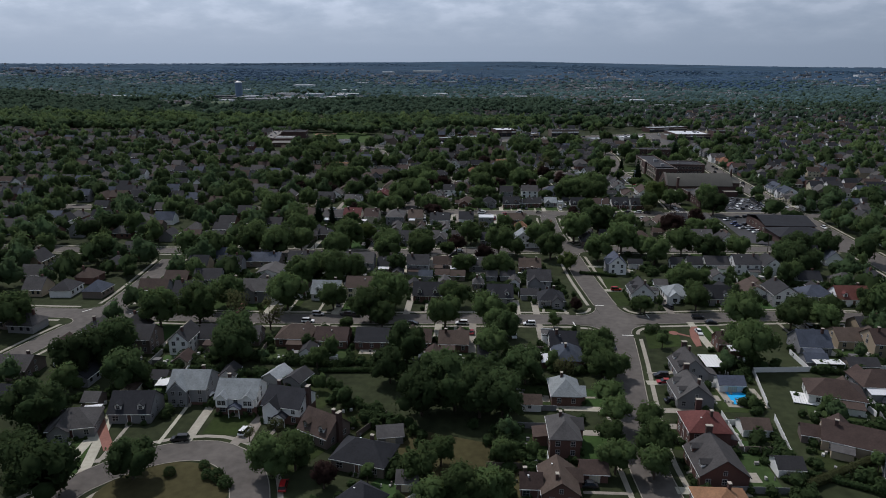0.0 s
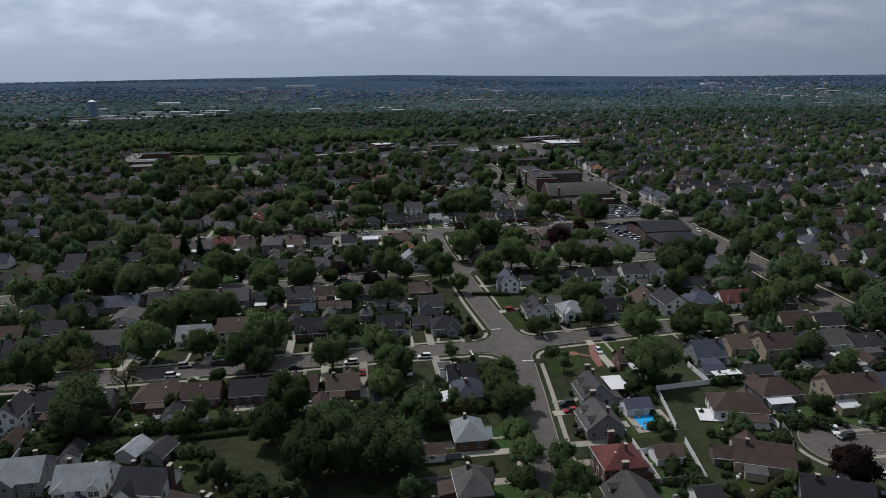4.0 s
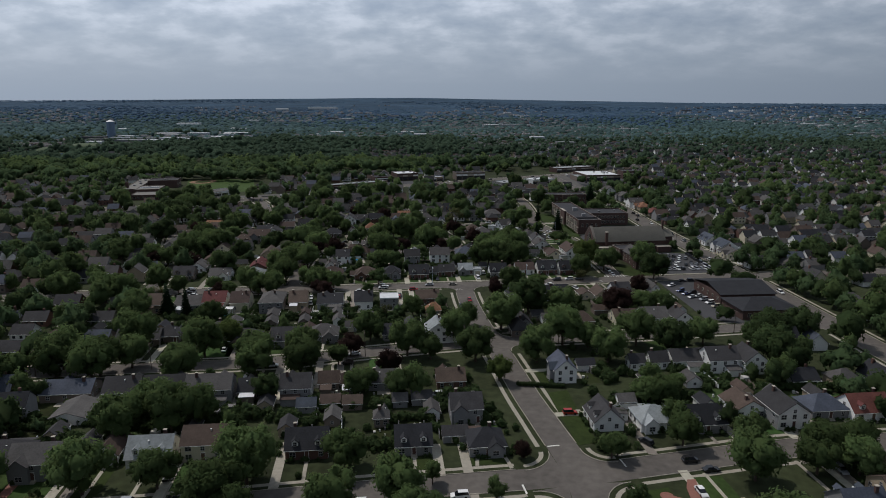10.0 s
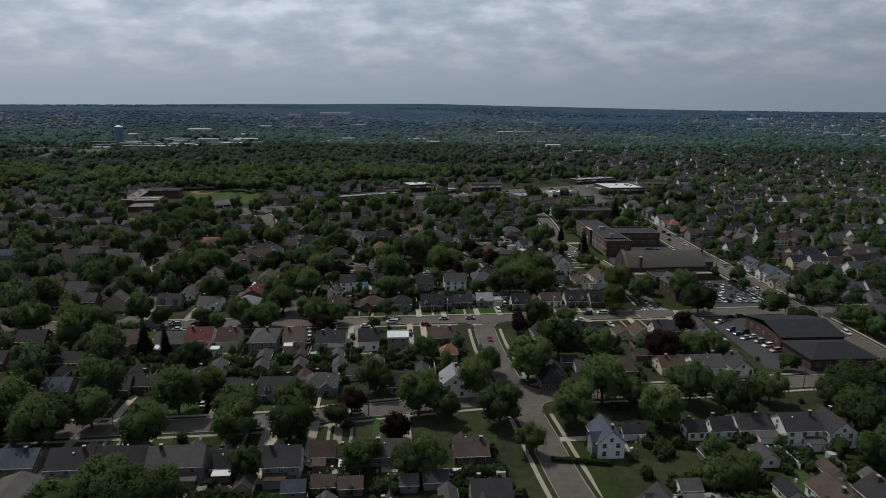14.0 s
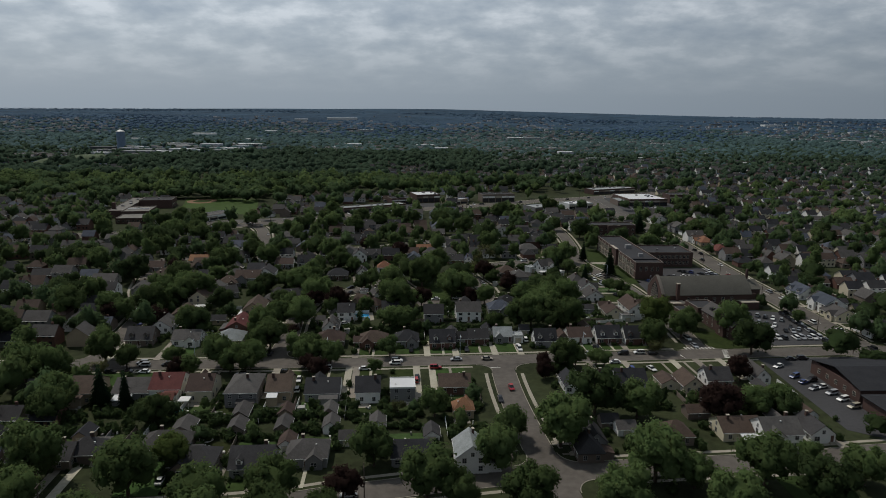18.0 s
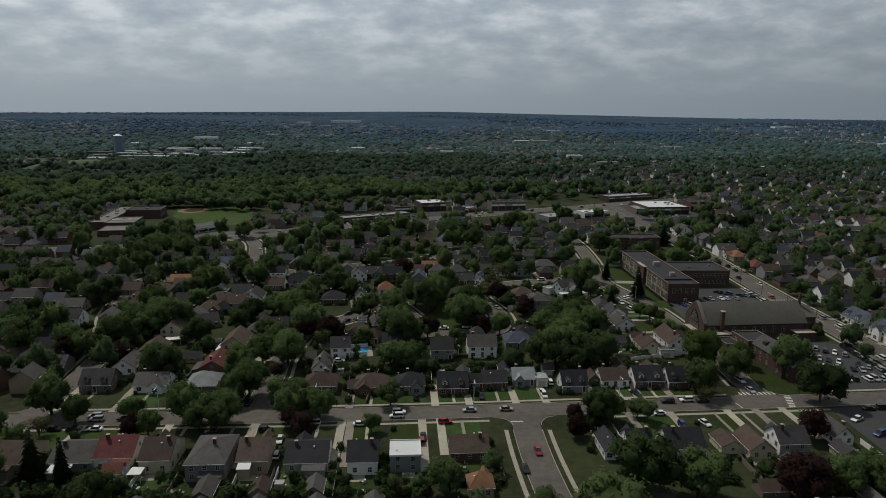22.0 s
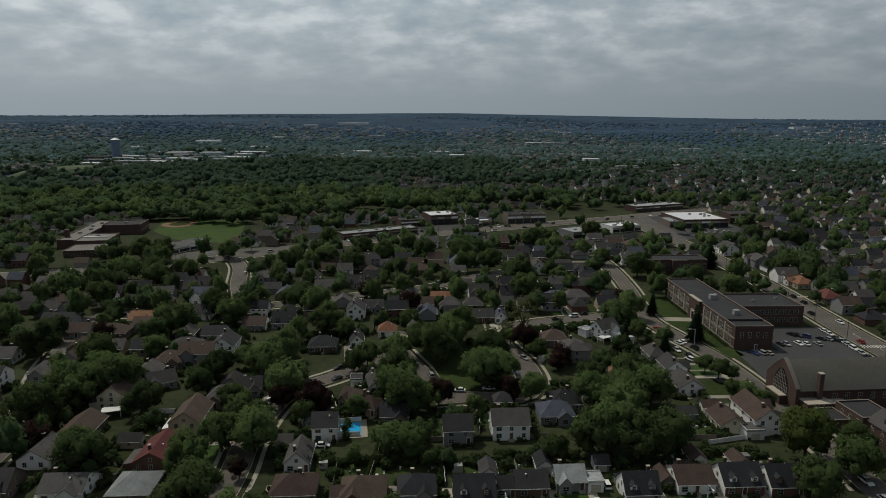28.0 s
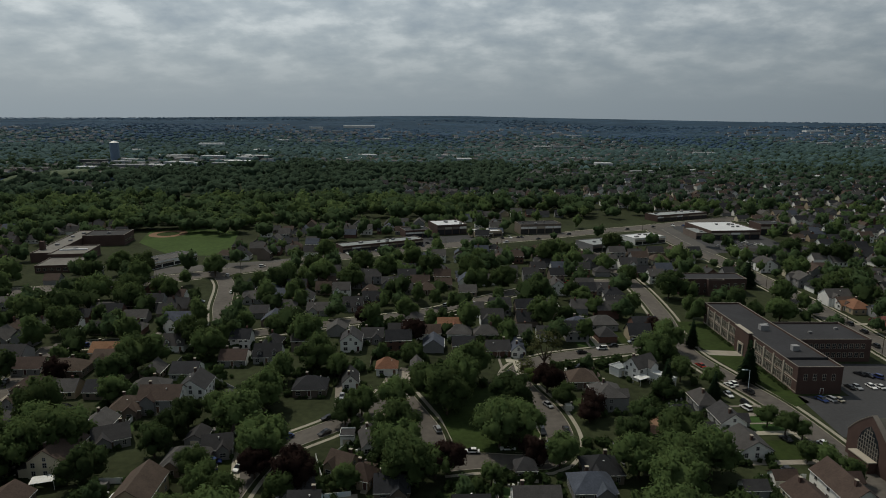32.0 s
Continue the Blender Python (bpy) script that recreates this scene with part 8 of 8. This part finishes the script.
me_shrub = bpy.data.meshes.new("garden_shrubs")
me_shrub.from_pydata([tuple(v) for v in shrub_vs], [], shrub_fs)
me_shrub.materials.append(LEAF["d"])
tagged(new("garden_shrubs", me_shrub), "dark green shrubs and bushes of the gardens", "shrubs", kind="stuff")

# ---- the turning circle's clipped bushes and a brick drive ----
flat_patch("driveway", [(-116, 150.5), (-112.8, 150.9), (-97.8, 133.4), (-100.3, 132.6)], M_PAVER, 0.085, "red brick driveway leading to the turning circle", "driveway")
BUSH_ME = mesh_of("clipped_bush", *leaf_cloud(np.random.default_rng(8), [np.array([0, 0, 1.0])], [1.1], 460, 0.2), LEAF["d"])
for x, y, s in ((-72.3, 129.2, 0.9), (-78.9, 125.4, 1.0), (-69.7, 125.5, 1.0), (-67.1, 125.3, 1.25), (-64.2, 123.0, 1.2)):
    bush = tagged(new("clipped_bush", BUSH_ME), "rounded dark green clipped bush on a dry lawn", "bush", "bushes of the turning circle")
    bush.matrix_basis = pose(x, y, 0, 0, 0, x * 40) @ Matrix.Diagonal((s * 1.2, s * 1.2, s, 1))

# ---- street lamps ----
LAMP_POLE = boxes("pole", [(-0.09, 0.09, -0.09, 0.09, 0, 8.6), (-0.16, 0.16, -0.16, 0.16, 0, 0.5)], M_STEEL)
LAMP_ARM = boxes("arm", [(-0.05, 0.05, 0.0, 2.2, 8.45, 8.57)], M_STEEL)
LAMP_HEAD = boxes("lamp_head", [(-0.18, 0.18, 1.9, 2.7, 8.35, 8.55), (-0.13, 0.13, 2.0, 2.6, 8.29, 8.35)], M_TRIM)
for x, y, heading in ((1, 421.8, 184), (-52, 417.5, 184), (52, 426.6, 184), (-104, 413.8, 184), (94, 452, 90), (91.6, 548, 80)):
    lamp = thing("street_lamp", pose(x, y, 0, 0, 0, heading), "tall grey street lamp with a pale head over the kerb", "street lamp", "street lamps")
    part("pole", LAMP_POLE, lamp)
    part("arm", LAMP_ARM, lamp)
    part("lamp_head", LAMP_HEAD, lamp, "pale lamp head")

# ---- far suburbs and woods ----
NEARPLAN = [(hx, hy, 9.0) for hx, hy, *_ in HOUSES]
rf = random.Random(11)


def in_view(x, y, spread=0.80):
    return -60 - (spread + 0.15) * (y + 40) < x + 0.02 * y < 60 + spread * (y + 40) and y > 60


def free_spot(x, y, gap):
    return all((x - a) ** 2 + (y - b) ** 2 > (gap + r) ** 2 for a, b, r in NEARPLAN)


BIG = [(-290, 790, 50), (-278, 722, 26), (-232, 830, 54), (-75, 808, 40), (-26, 872, 30), (52, 882, 26), (94, 815, 24), (131, 840, 22), (207, 880, 50), (197, 966, 36), (128, 690, 26), (128, 590, 50), (128, 510, 30), (125, 460, 24),
       (150, 385, 40), (148, 462, 30), (148, 555, 30), (-214, 742, 30), (-170, 705, 26), (-150, 715, 24), (-128, 735, 24), (-105, 750, 22), (-75, 775, 20), (-40, 795, 20), (-5, 815, 18), (30, 835, 18), (75, 860, 20), (120, 880, 22), (158, 890, 20), (-80, 115, 22), (-45, 470, 12), (68, 180, 14), (-6, 524, 18)]


def on_bank(x, y):
    return ((x + 668) / 58) ** 2 + ((y - 1335) / 108) ** 2 < 1


def wooded(x, y):
    """Where the closed wood lies."""
    edge = (900 + 0.14 * (x + 100) if x < 150 else 985) + 75 * noise.noise((x * 0.006, 1.3, 0)) + 30 * noise.noise((x * 0.02, 7.3, 0))
    top = 1640 + 380 * noise.noise((x * 0.0025, 3.1, 0)) + 90 * noise.noise((x * 0.012, 5.1, 0))
    clearing = noise.noise((x * 0.006, y * 0.004, 9.0)) > 0.16 and y > 1040 or ((x + 600) / 230) ** 2 + ((y - 1640) / 190) ** 2 < 1
    return edge < y < top and not clearing and x < (170 if 925 < y < 1260 else 60) + 120 * noise.noise((y * 0.006, 0, 0)) and not ((x + 640) ** 2 / 90 ** 2 + (y - 1180) ** 2 / 24 ** 2 < 1)


# rows of further houses, too small to pick apart singly
far_vs, far_fs, far_sl = [], [], []
FAR_MATS = [*ROOF.values(), *WALL.values(), M_TRIM, M_GLASS]
ROOF_KEYS, WALL_KEYS = list(ROOF), list(WALL)


def add_far(verts, faces, mat_index, m):
    k = len(far_vs)
    far_vs.extend(m @ Vector(v) for v in verts)
    far_fs.extend(tuple(i + k for i in f) for f in faces)
    far_sl.extend([mat_index] * len(faces))


def far_house(x, y, heading, L, D, kind, roof, wall):
    ze, zr = KIND[kind]
    zr = min(zr, ze + D * 0.46)
    m = pose(x, y, 0, 0, 0, heading)
    ri, wi = ROOF_KEYS.index(roof), len(ROOF_KEYS) + WALL_KEYS.index(wall)
    if kind == "h":
        v, f = box(-L / 2, L / 2, -D / 2, D / 2, 0, ze)
        add_far(v, f, wi, m)
        a, b, r = L / 2 + 0.4, D / 2 + 0.4, max(0.3, (L - D * 0.9) / 2)
        add_far([(-a, -b, ze), (a, -b, ze), (a, b, ze), (-a, b, ze), (-r, 0, zr), (r, 0, zr)], [(0, 1, 5, 4), (1, 2, 5), (2, 3, 4, 5), (3, 0, 4), (3, 2, 1, 0)], ri, m)
    else:
        h, w = D / 2, L / 2
        add_far([(-w, -h, 0), (-w, h, 0), (-w, h, ze), (-w, 0, zr), (-w, -h, ze), (w, -h, 0), (w, h, 0), (w, h, ze), (w, 0, zr), (w, -h, ze)],
                [(0, 4, 3, 2, 1), (5, 6, 7, 8, 9), (0, 5, 9, 4), (1, 2, 7, 6)], wi, m)
        o, dz = 0.35, (zr - ze) / h * 0.35
        add_far([(-w - o, -h - o, ze - dz), (w + o, -h - o, ze - dz), (w + o, 0, zr + 0.15), (-w - o, 0, zr + 0.15), (w + o, h + o, ze - dz), (-w - o, h + o, ze - dz), (-w - o, 0, zr - 0.05), (w + o, 0, zr - 0.05)],
                [(0, 1, 2, 3), (3, 2, 4, 5), (0, 3, 6), (3, 5, 6), (1, 7, 2), (2, 7, 4)], ri, m)
    for storey in range(2 if kind == "t" else 1):
        for wx in (-0.3, 0.05, 0.32):
            v, f = box(wx * L - 0.55, wx * L + 0.55, -D / 2 - 0.05, -D / 2 + 0.02, 1.1 + 2.7 * storey, 2.4 + 2.7 * storey)
            add_far(v, f, len(FAR_MATS) - 1, m)
    v, f = box(-L / 2 - 0.3, L / 2 + 0.3, -D / 2 - 0.5, -D / 2 - 0.38, ze - 0.32, ze - 0.14)
    add_far(v, f, len(FAR_MATS) - 2, m)
    if rf.random() < 0.5:
        v, f = box(0.2 * L, 0.2 * L + 0.8, 0.2, 0.9, zr - 1.0, zr + 1.0)
        add_far(v, f, len(ROOF_KEYS) + WALL_KEYS.index("b"), m)


for row in range(76):
    for col in range(120):
        y = 150 + row * 17.5 + rf.uniform(-2, 2)
        x = -800 + col * 13.5 + rf.uniform(-1.5, 1.5) + 9 * math.sin(row * 1.7)
        if row % 5 == 4 or y > 1500 or not in_view(x, y) or wooded(x, y) or on_bank(x, y):
            continue
        if -125 < x < 125 and y < 560:
            continue
        if any((x - a) ** 2 + (y - b) ** 2 < (r + 6) ** 2 for a, b, r in BIG) or not free_spot(x, y, 2.6) or near_road(Vector((x, y)), None, 6.0):
            continue
        if 20 < x < 255 and 790 < y < 960 or (x + 202) ** 2 + (y - 781) ** 2 < 400:
            continue
        if y > 1000 and rf.random() < 0.3:
            continue
        if x < -190 and y < 640 and rf.random() < 0.3:
            continue
        far_house(x, y, rf.choice((4, 4, 4, 94, 184)) + rf.uniform(-4, 4), rf.uniform(8, 11.5), rf.uniform(7.5, 9.5), rf.choice("rrtthc"), rf.choice("ddkkkngnsgg"), rf.choice("wwwwcggtbn" if x > 130 else "wwgggbbnnnt"))
        NEARPLAN.append((x, y, 7.0))
me_far = bpy.data.meshes.new("far_houses")
me_far.from_pydata([tuple(v) for v in far_vs], [], far_fs)
for mm in FAR_MATS:
    me_far.materials.append(mm)
me_far.polygons.foreach_set("material_index", far_sl)
me_far.update()
tagged(new("far_houses", me_far), "rows of small suburban houses further off, mixed roofs", "houses", kind="stuff")

bm = bmesh.new()
bmesh.ops.create_icosphere(bm, subdivisions=1, radius=1.0)
bm.verts.index_update()
ICO = (np.array([v.co[:] for v in bm.verts]), np.array([[v.index for v in f.verts] for f in bm.faces]), np.array([(v.co + Vector((0, 0, 0.7))).normalized()[:] for v in bm.verts]))
bm.free()


def leafy(seed, lobes, leaves, size):
    """A light crown: small leaf faces over a few lobes and a rough core."""
    rng = np.random.default_rng(seed)
    cs = []
    for _ in range(lobes):
        d = rng.normal(size=3)
        cs.append(d / np.linalg.norm(d) * rng.uniform(0.45, 0.7) * np.array([1, 1, 0.85]))
    rs = list(rng.uniform(0.32, 0.48, lobes))
    vs, fs = leaf_cloud(rng, cs, rs, leaves, size)
    cv, cf = lobe_core(rng, cs + [np.zeros(3)], rs + [0.75], 0.8)
    tri = fs + [tuple(i + len(vs) for i in f) for f in cf]
    base = np.array([*map(np.asarray, vs), *map(np.asarray, cv)])
    return base, np.array(tri), soft_normals(base, cs, (0, 0, -0.15))


def canopy(name, spots, shape, mat, label, category, seed):
    """Many separate rough crowns as one mesh."""
    rng = np.random.default_rng(seed)
    base, tri, out = shape
    ns = np.zeros((len(spots) * len(base), 3))
    vs = np.zeros((len(spots) * len(base), 3))
    fs = np.zeros((len(spots) * len(tri), 3), int)
    for k, (x, y, z, r, h) in enumerate(spots):
        a = rng.uniform(0, 2 * math.pi)
        turn = np.array([[math.cos(a), -math.sin(a), 0], [math.sin(a), math.cos(a), 0], [0, 0, 1]])
        lob = 1 + 0.14 * np.sin(base @ rng.normal(size=(3, 1)) * 3.0 + rng.uniform(0, 6))
        p = (base * lob) @ turn.T * (r * rng.uniform(0.85, 1.15), r * rng.uniform(0.85, 1.15), h * 0.5)
        vs[k * len(base):(k + 1) * len(base)] = p + (x, y, z + h * 0.52)
        ns[k * len(base):(k + 1) * len(base)] = out @ turn.T
        fs[k * len(tri):(k + 1) * len(tri)] = tri + k * len(base)
    me = bpy.data.meshes.new(name)
    me.vertices.add(len(vs))
    me.vertices.foreach_set("co", vs.ravel())
    me.loops.add(fs.size)
    me.loops.foreach_set("vertex_index", fs.ravel())
    me.polygons.add(len(fs))
    me.polygons.foreach_set("loop_start", np.arange(0, fs.size, 3))
    me.update(calc_edges=True)
    me.shade_smooth()
    me.normals_split_custom_set_from_vertices(ns.tolist())
    me.materials.append(mat)
    return tagged(new(name, me), label, category, kind="stuff")


spots, grid = [], {}
for wood, wanted in ((True, 2300), (False, 3800)):
    got = tries = 0
    while got < wanted and tries < 60000:
        tries += 1
        y = 850 + 1250 * rf.random() if wood else 90 + 1500 * rf.random() ** 0.75
        x = rf.uniform(-0.95, 0.82) * (y + 60) - 10
        if wooded(x, y) != wood or on_bank(x, y) or not in_view(x, y) or (-125 < x < 125 and y < 585):
            continue
        r = rf.uniform(8.0, 13.0) if wood else rf.uniform(3.2, 7.4)
        gap = 0.70 * r if wood else 1.0 * r
        if not wood and -285 < x < -165 and 735 < y < 890:
            continue
        cell = (int(x // 16), int(y // 16))
        near = [q for i in (-1, 0, 1) for j in (-1, 0, 1) for q in grid.get((cell[0] + i, cell[1] + j), ())]
        if any((x - a) ** 2 + (y - b) ** 2 < gap * gap for a, b in near):
            continue
        if not wood:
            if -205 < x < -128 and 150 < y < 240 and rf.random() < 0.9:
                continue
            if 20 < x < 255 and 790 < y < 960 and rf.random() < 0.85:
                continue
            if ((x + 600) / 230) ** 2 + ((y - 1640) / 190) ** 2 < 1 and rf.random() < 0.7:
                continue
            if near_road(Vector((x, y)), None, 1.0) or not all((x - a) ** 2 + (y - b) ** 2 > (3.0 + r * 0.5) ** 2 for a, b, g in NEARPLAN) or any((x - a) ** 2 + (y - b) ** 2 < (g * 0.85) ** 2 for a, b, g in BIG):
                continue
        grid.setdefault(cell, []).append((x, y))
        spots.append((x, y, 0.0, r, r * rf.uniform(1.05, 1.35) + 4.5 if wood else r * rf.uniform(1.7, 2.2) + 1.5))
        got += 1
# trees before the far school and along the shopping avenue
for x, y, r in ((-311, 705, 8.5), (-292, 702, 8), (-366, 796, 9), (-240, 731, 5.0), (-226, 733, 4.6), (-210, 692, 8), (-171, 720, 6), (-175, 689, 6), (-356, 855, 9), (-372, 846, 9), (-174, 786, 5.5), (-176, 846, 9),
                (-127, 757, 7), (-96, 727, 7.5), (-78, 728, 7), (-119, 826, 7.5), (-330, 724, 8), (-346, 748, 8), (-255, 716, 6)):
    spots.append((x, y, 0.0, r, r * 1.7))
# street trees of the avenue
for y in range(60, 430, 9):
    for x in (164.5, 187.5):
        if rf.random() < (0.8 if y < 215 or x > 180 else 0.25) and not near_road(Vector((x, y)), "road_f", 2.0):
            spots.append((x + rf.uniform(-1.5, 1.5), y, 0.0, rf.uniform(4.0, 6.5), rf.uniform(9, 13)))
for x, y, r in YARD_TREES:
    if not near_road(Vector((x, y)), None, 1.5) and all((x - a) ** 2 + (y - b) ** 2 > (r + 4.6) ** 2 for a, b, *_ in HOUSES) and all((x - a) ** 2 + (y - b) ** 2 > (0.7 * (r + q)) ** 2 for a, b, q in TREES):
        spots.append((x, y, 0.0, r, r * 2.2 + 0.6))
NEAR_WOOD = [p for p in spots if p[1] < 700]
MID_WOOD = [p for p in spots if 700 <= p[1] < 1050]
BACK_WOOD = [p for p in spots if p[1] >= 1050]
for k in range(3):
    mats = (M_FARLEAF, LEAF["g"], LEAF["d"])[k]
    canopy("street_trees", NEAR_WOOD[k::3], leafy(41 + k, 12, 420, 0.105), mats, "broadleaf trees of the streets further off", "trees", 21 + k)
    canopy("wood_canopy", MID_WOOD[k::3], leafy(51 + k, 9, 130, 0.15), (M_FARLEAF, LEAF["g"], M_FARLEAF)[k], "canopy of broadleaf woods, tinted towards blue haze and street trees", "woods", 31 + k)
    canopy("far_wood_canopy", BACK_WOOD[k::3], leafy(61 + k, 5, 30, 0.20), M_HAZEBACK, "canopy of broadleaf woods, tinted towards blue haze", "woods", 61 + k)

edge_wood, mid, rim = [], [], []
for _ in range(32000):
    d = 1 / rf.uniform(1 / 4780, 1 / 1300)
    x = rf.uniform(-0.95, 0.80) * d
    if not in_view(x, d) or on_bank(x, d) or ((x + 600) / 230) ** 2 + ((d - 1640) / 190) ** 2 < 1 and rf.random() < 0.75:
        continue
    r = rf.uniform(4.5, 8.5) * (0.75 + d / 5200)
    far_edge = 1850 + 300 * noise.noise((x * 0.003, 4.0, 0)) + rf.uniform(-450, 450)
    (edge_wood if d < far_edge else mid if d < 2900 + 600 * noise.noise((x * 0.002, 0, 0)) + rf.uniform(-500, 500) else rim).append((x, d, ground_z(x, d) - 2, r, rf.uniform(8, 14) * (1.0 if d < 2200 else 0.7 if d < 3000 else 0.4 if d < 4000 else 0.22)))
canopy("edge_canopy", edge_wood, leafy(66, 4, 16, 0.26), M_HAZEBACK, "haze-tinted green woods thinning out into the far suburbs", "woods", 24)
canopy("distant_canopy", mid, ICO, M_HAZEMID, "woods of the far distance, coloured with blue haze", "woods", 22)
canopy("horizon_canopy", rim, ICO, M_HAZELEAF, "woods along the horizon, coloured with bluer haze", "woods", 23)

vs, fs, sl = [], [], []
for _ in range(5200):
    d = 1 / rf.uniform(1 / 3900, 1 / 1350)
    x = rf.uniform(-0.95, 0.80) * d
    works = ((x + 600) / 250) ** 2 + ((d - 1650) / 220) ** 2 < 1
    if works and rf.random() < 0.6:
        continue
    if wooded(x, d) or on_bank(x, d) or not in_view(x, d) or not works and noise.noise((x * 0.0018, d * 0.0012, 5.0)) < 0.02 + rf.uniform(-0.12, 0.12):
        continue
    big = rf.random() < (0.35 if works else 0.03)
    L, D, h = (rf.uniform(25, 60), rf.uniform(14, 30), rf.uniform(6, 10)) if big else (rf.uniform(9, 15), rf.uniform(7, 10), rf.uniform(5.5, 9.0))
    c, s = math.cos(rf.uniform(-0.2, 0.2)), math.sin(rf.uniform(-0.2, 0.2))
    z = ground_z(x, d)
    k = len(vs)
    top = h if big else h * 0.72
    roof_slot = 2 if big and rf.random() < 0.25 else 0
    for zz in (0, top):
        for px, py in ((-L / 2, -D / 2), (L / 2, -D / 2), (L / 2, D / 2), (-L / 2, D / 2)):
            vs.append((x + c * px - s * py, d + s * px + c * py, z + zz))
    fs += [(k, k + 1, k + 5, k + 4), (k + 1, k + 2, k + 6, k + 5), (k + 2, k + 3, k + 7, k + 6), (k + 3, k, k + 4, k + 7)]
    sl += [0, 0, 0, 0]
    if big:
        fs.append((k + 4, k + 5, k + 6, k + 7))
        sl.append(roof_slot)
    else:
        for px in (-L / 2, L / 2):
            vs.append((x + c * px, d + s * px, z + h))
        fs += [(k + 4, k + 5, k + 9, k + 8), (k + 6, k + 7, k + 8, k + 9), (k + 5, k + 6, k + 9), (k + 7, k + 4, k + 8)]
        sl += [1, 1, 0, 0]
tagged(new("distant_houses", mesh_of("distant_houses", vs, fs, [M_DISTHOUSE, M_DISTROOF, ROOF["W"]], sl)), "scattered pale houses and sheds of the far suburbs", "houses", kind="stuff")
for x, y, heading, L, D, h in ((-517, 3560, 8, 150, 60, 10), (-700, 3440, 8, 60, 40, 8), (-882, 2055, 5, 40, 26, 7), (-708, 1850, 8, 50, 24, 6), (-779, 2330, 8, 70, 40, 8), (-552, 2110, 8, 55, 30, 6), (1576, 3389, 5, 90, 40, 8), (-620, 1960, 8, 36, 30, 6)):
    ob = thing("warehouse", pose(x, y, ground_z(x, y), 0, 0, heading), "long pale warehouse with a whitish flat roof far off", "warehouse", "distant warehouses")
    part("block", boxes("block", [(-L / 2, L / 2, -D / 2, D / 2, 0, h)], WALL["w"]), ob)
    part("roof", boxes("roof", [(-L / 2 - 0.5, L / 2 + 0.5, -D / 2 - 0.5, D / 2 + 0.5, h, h + 0.6)], ROOF["W"]), ob)
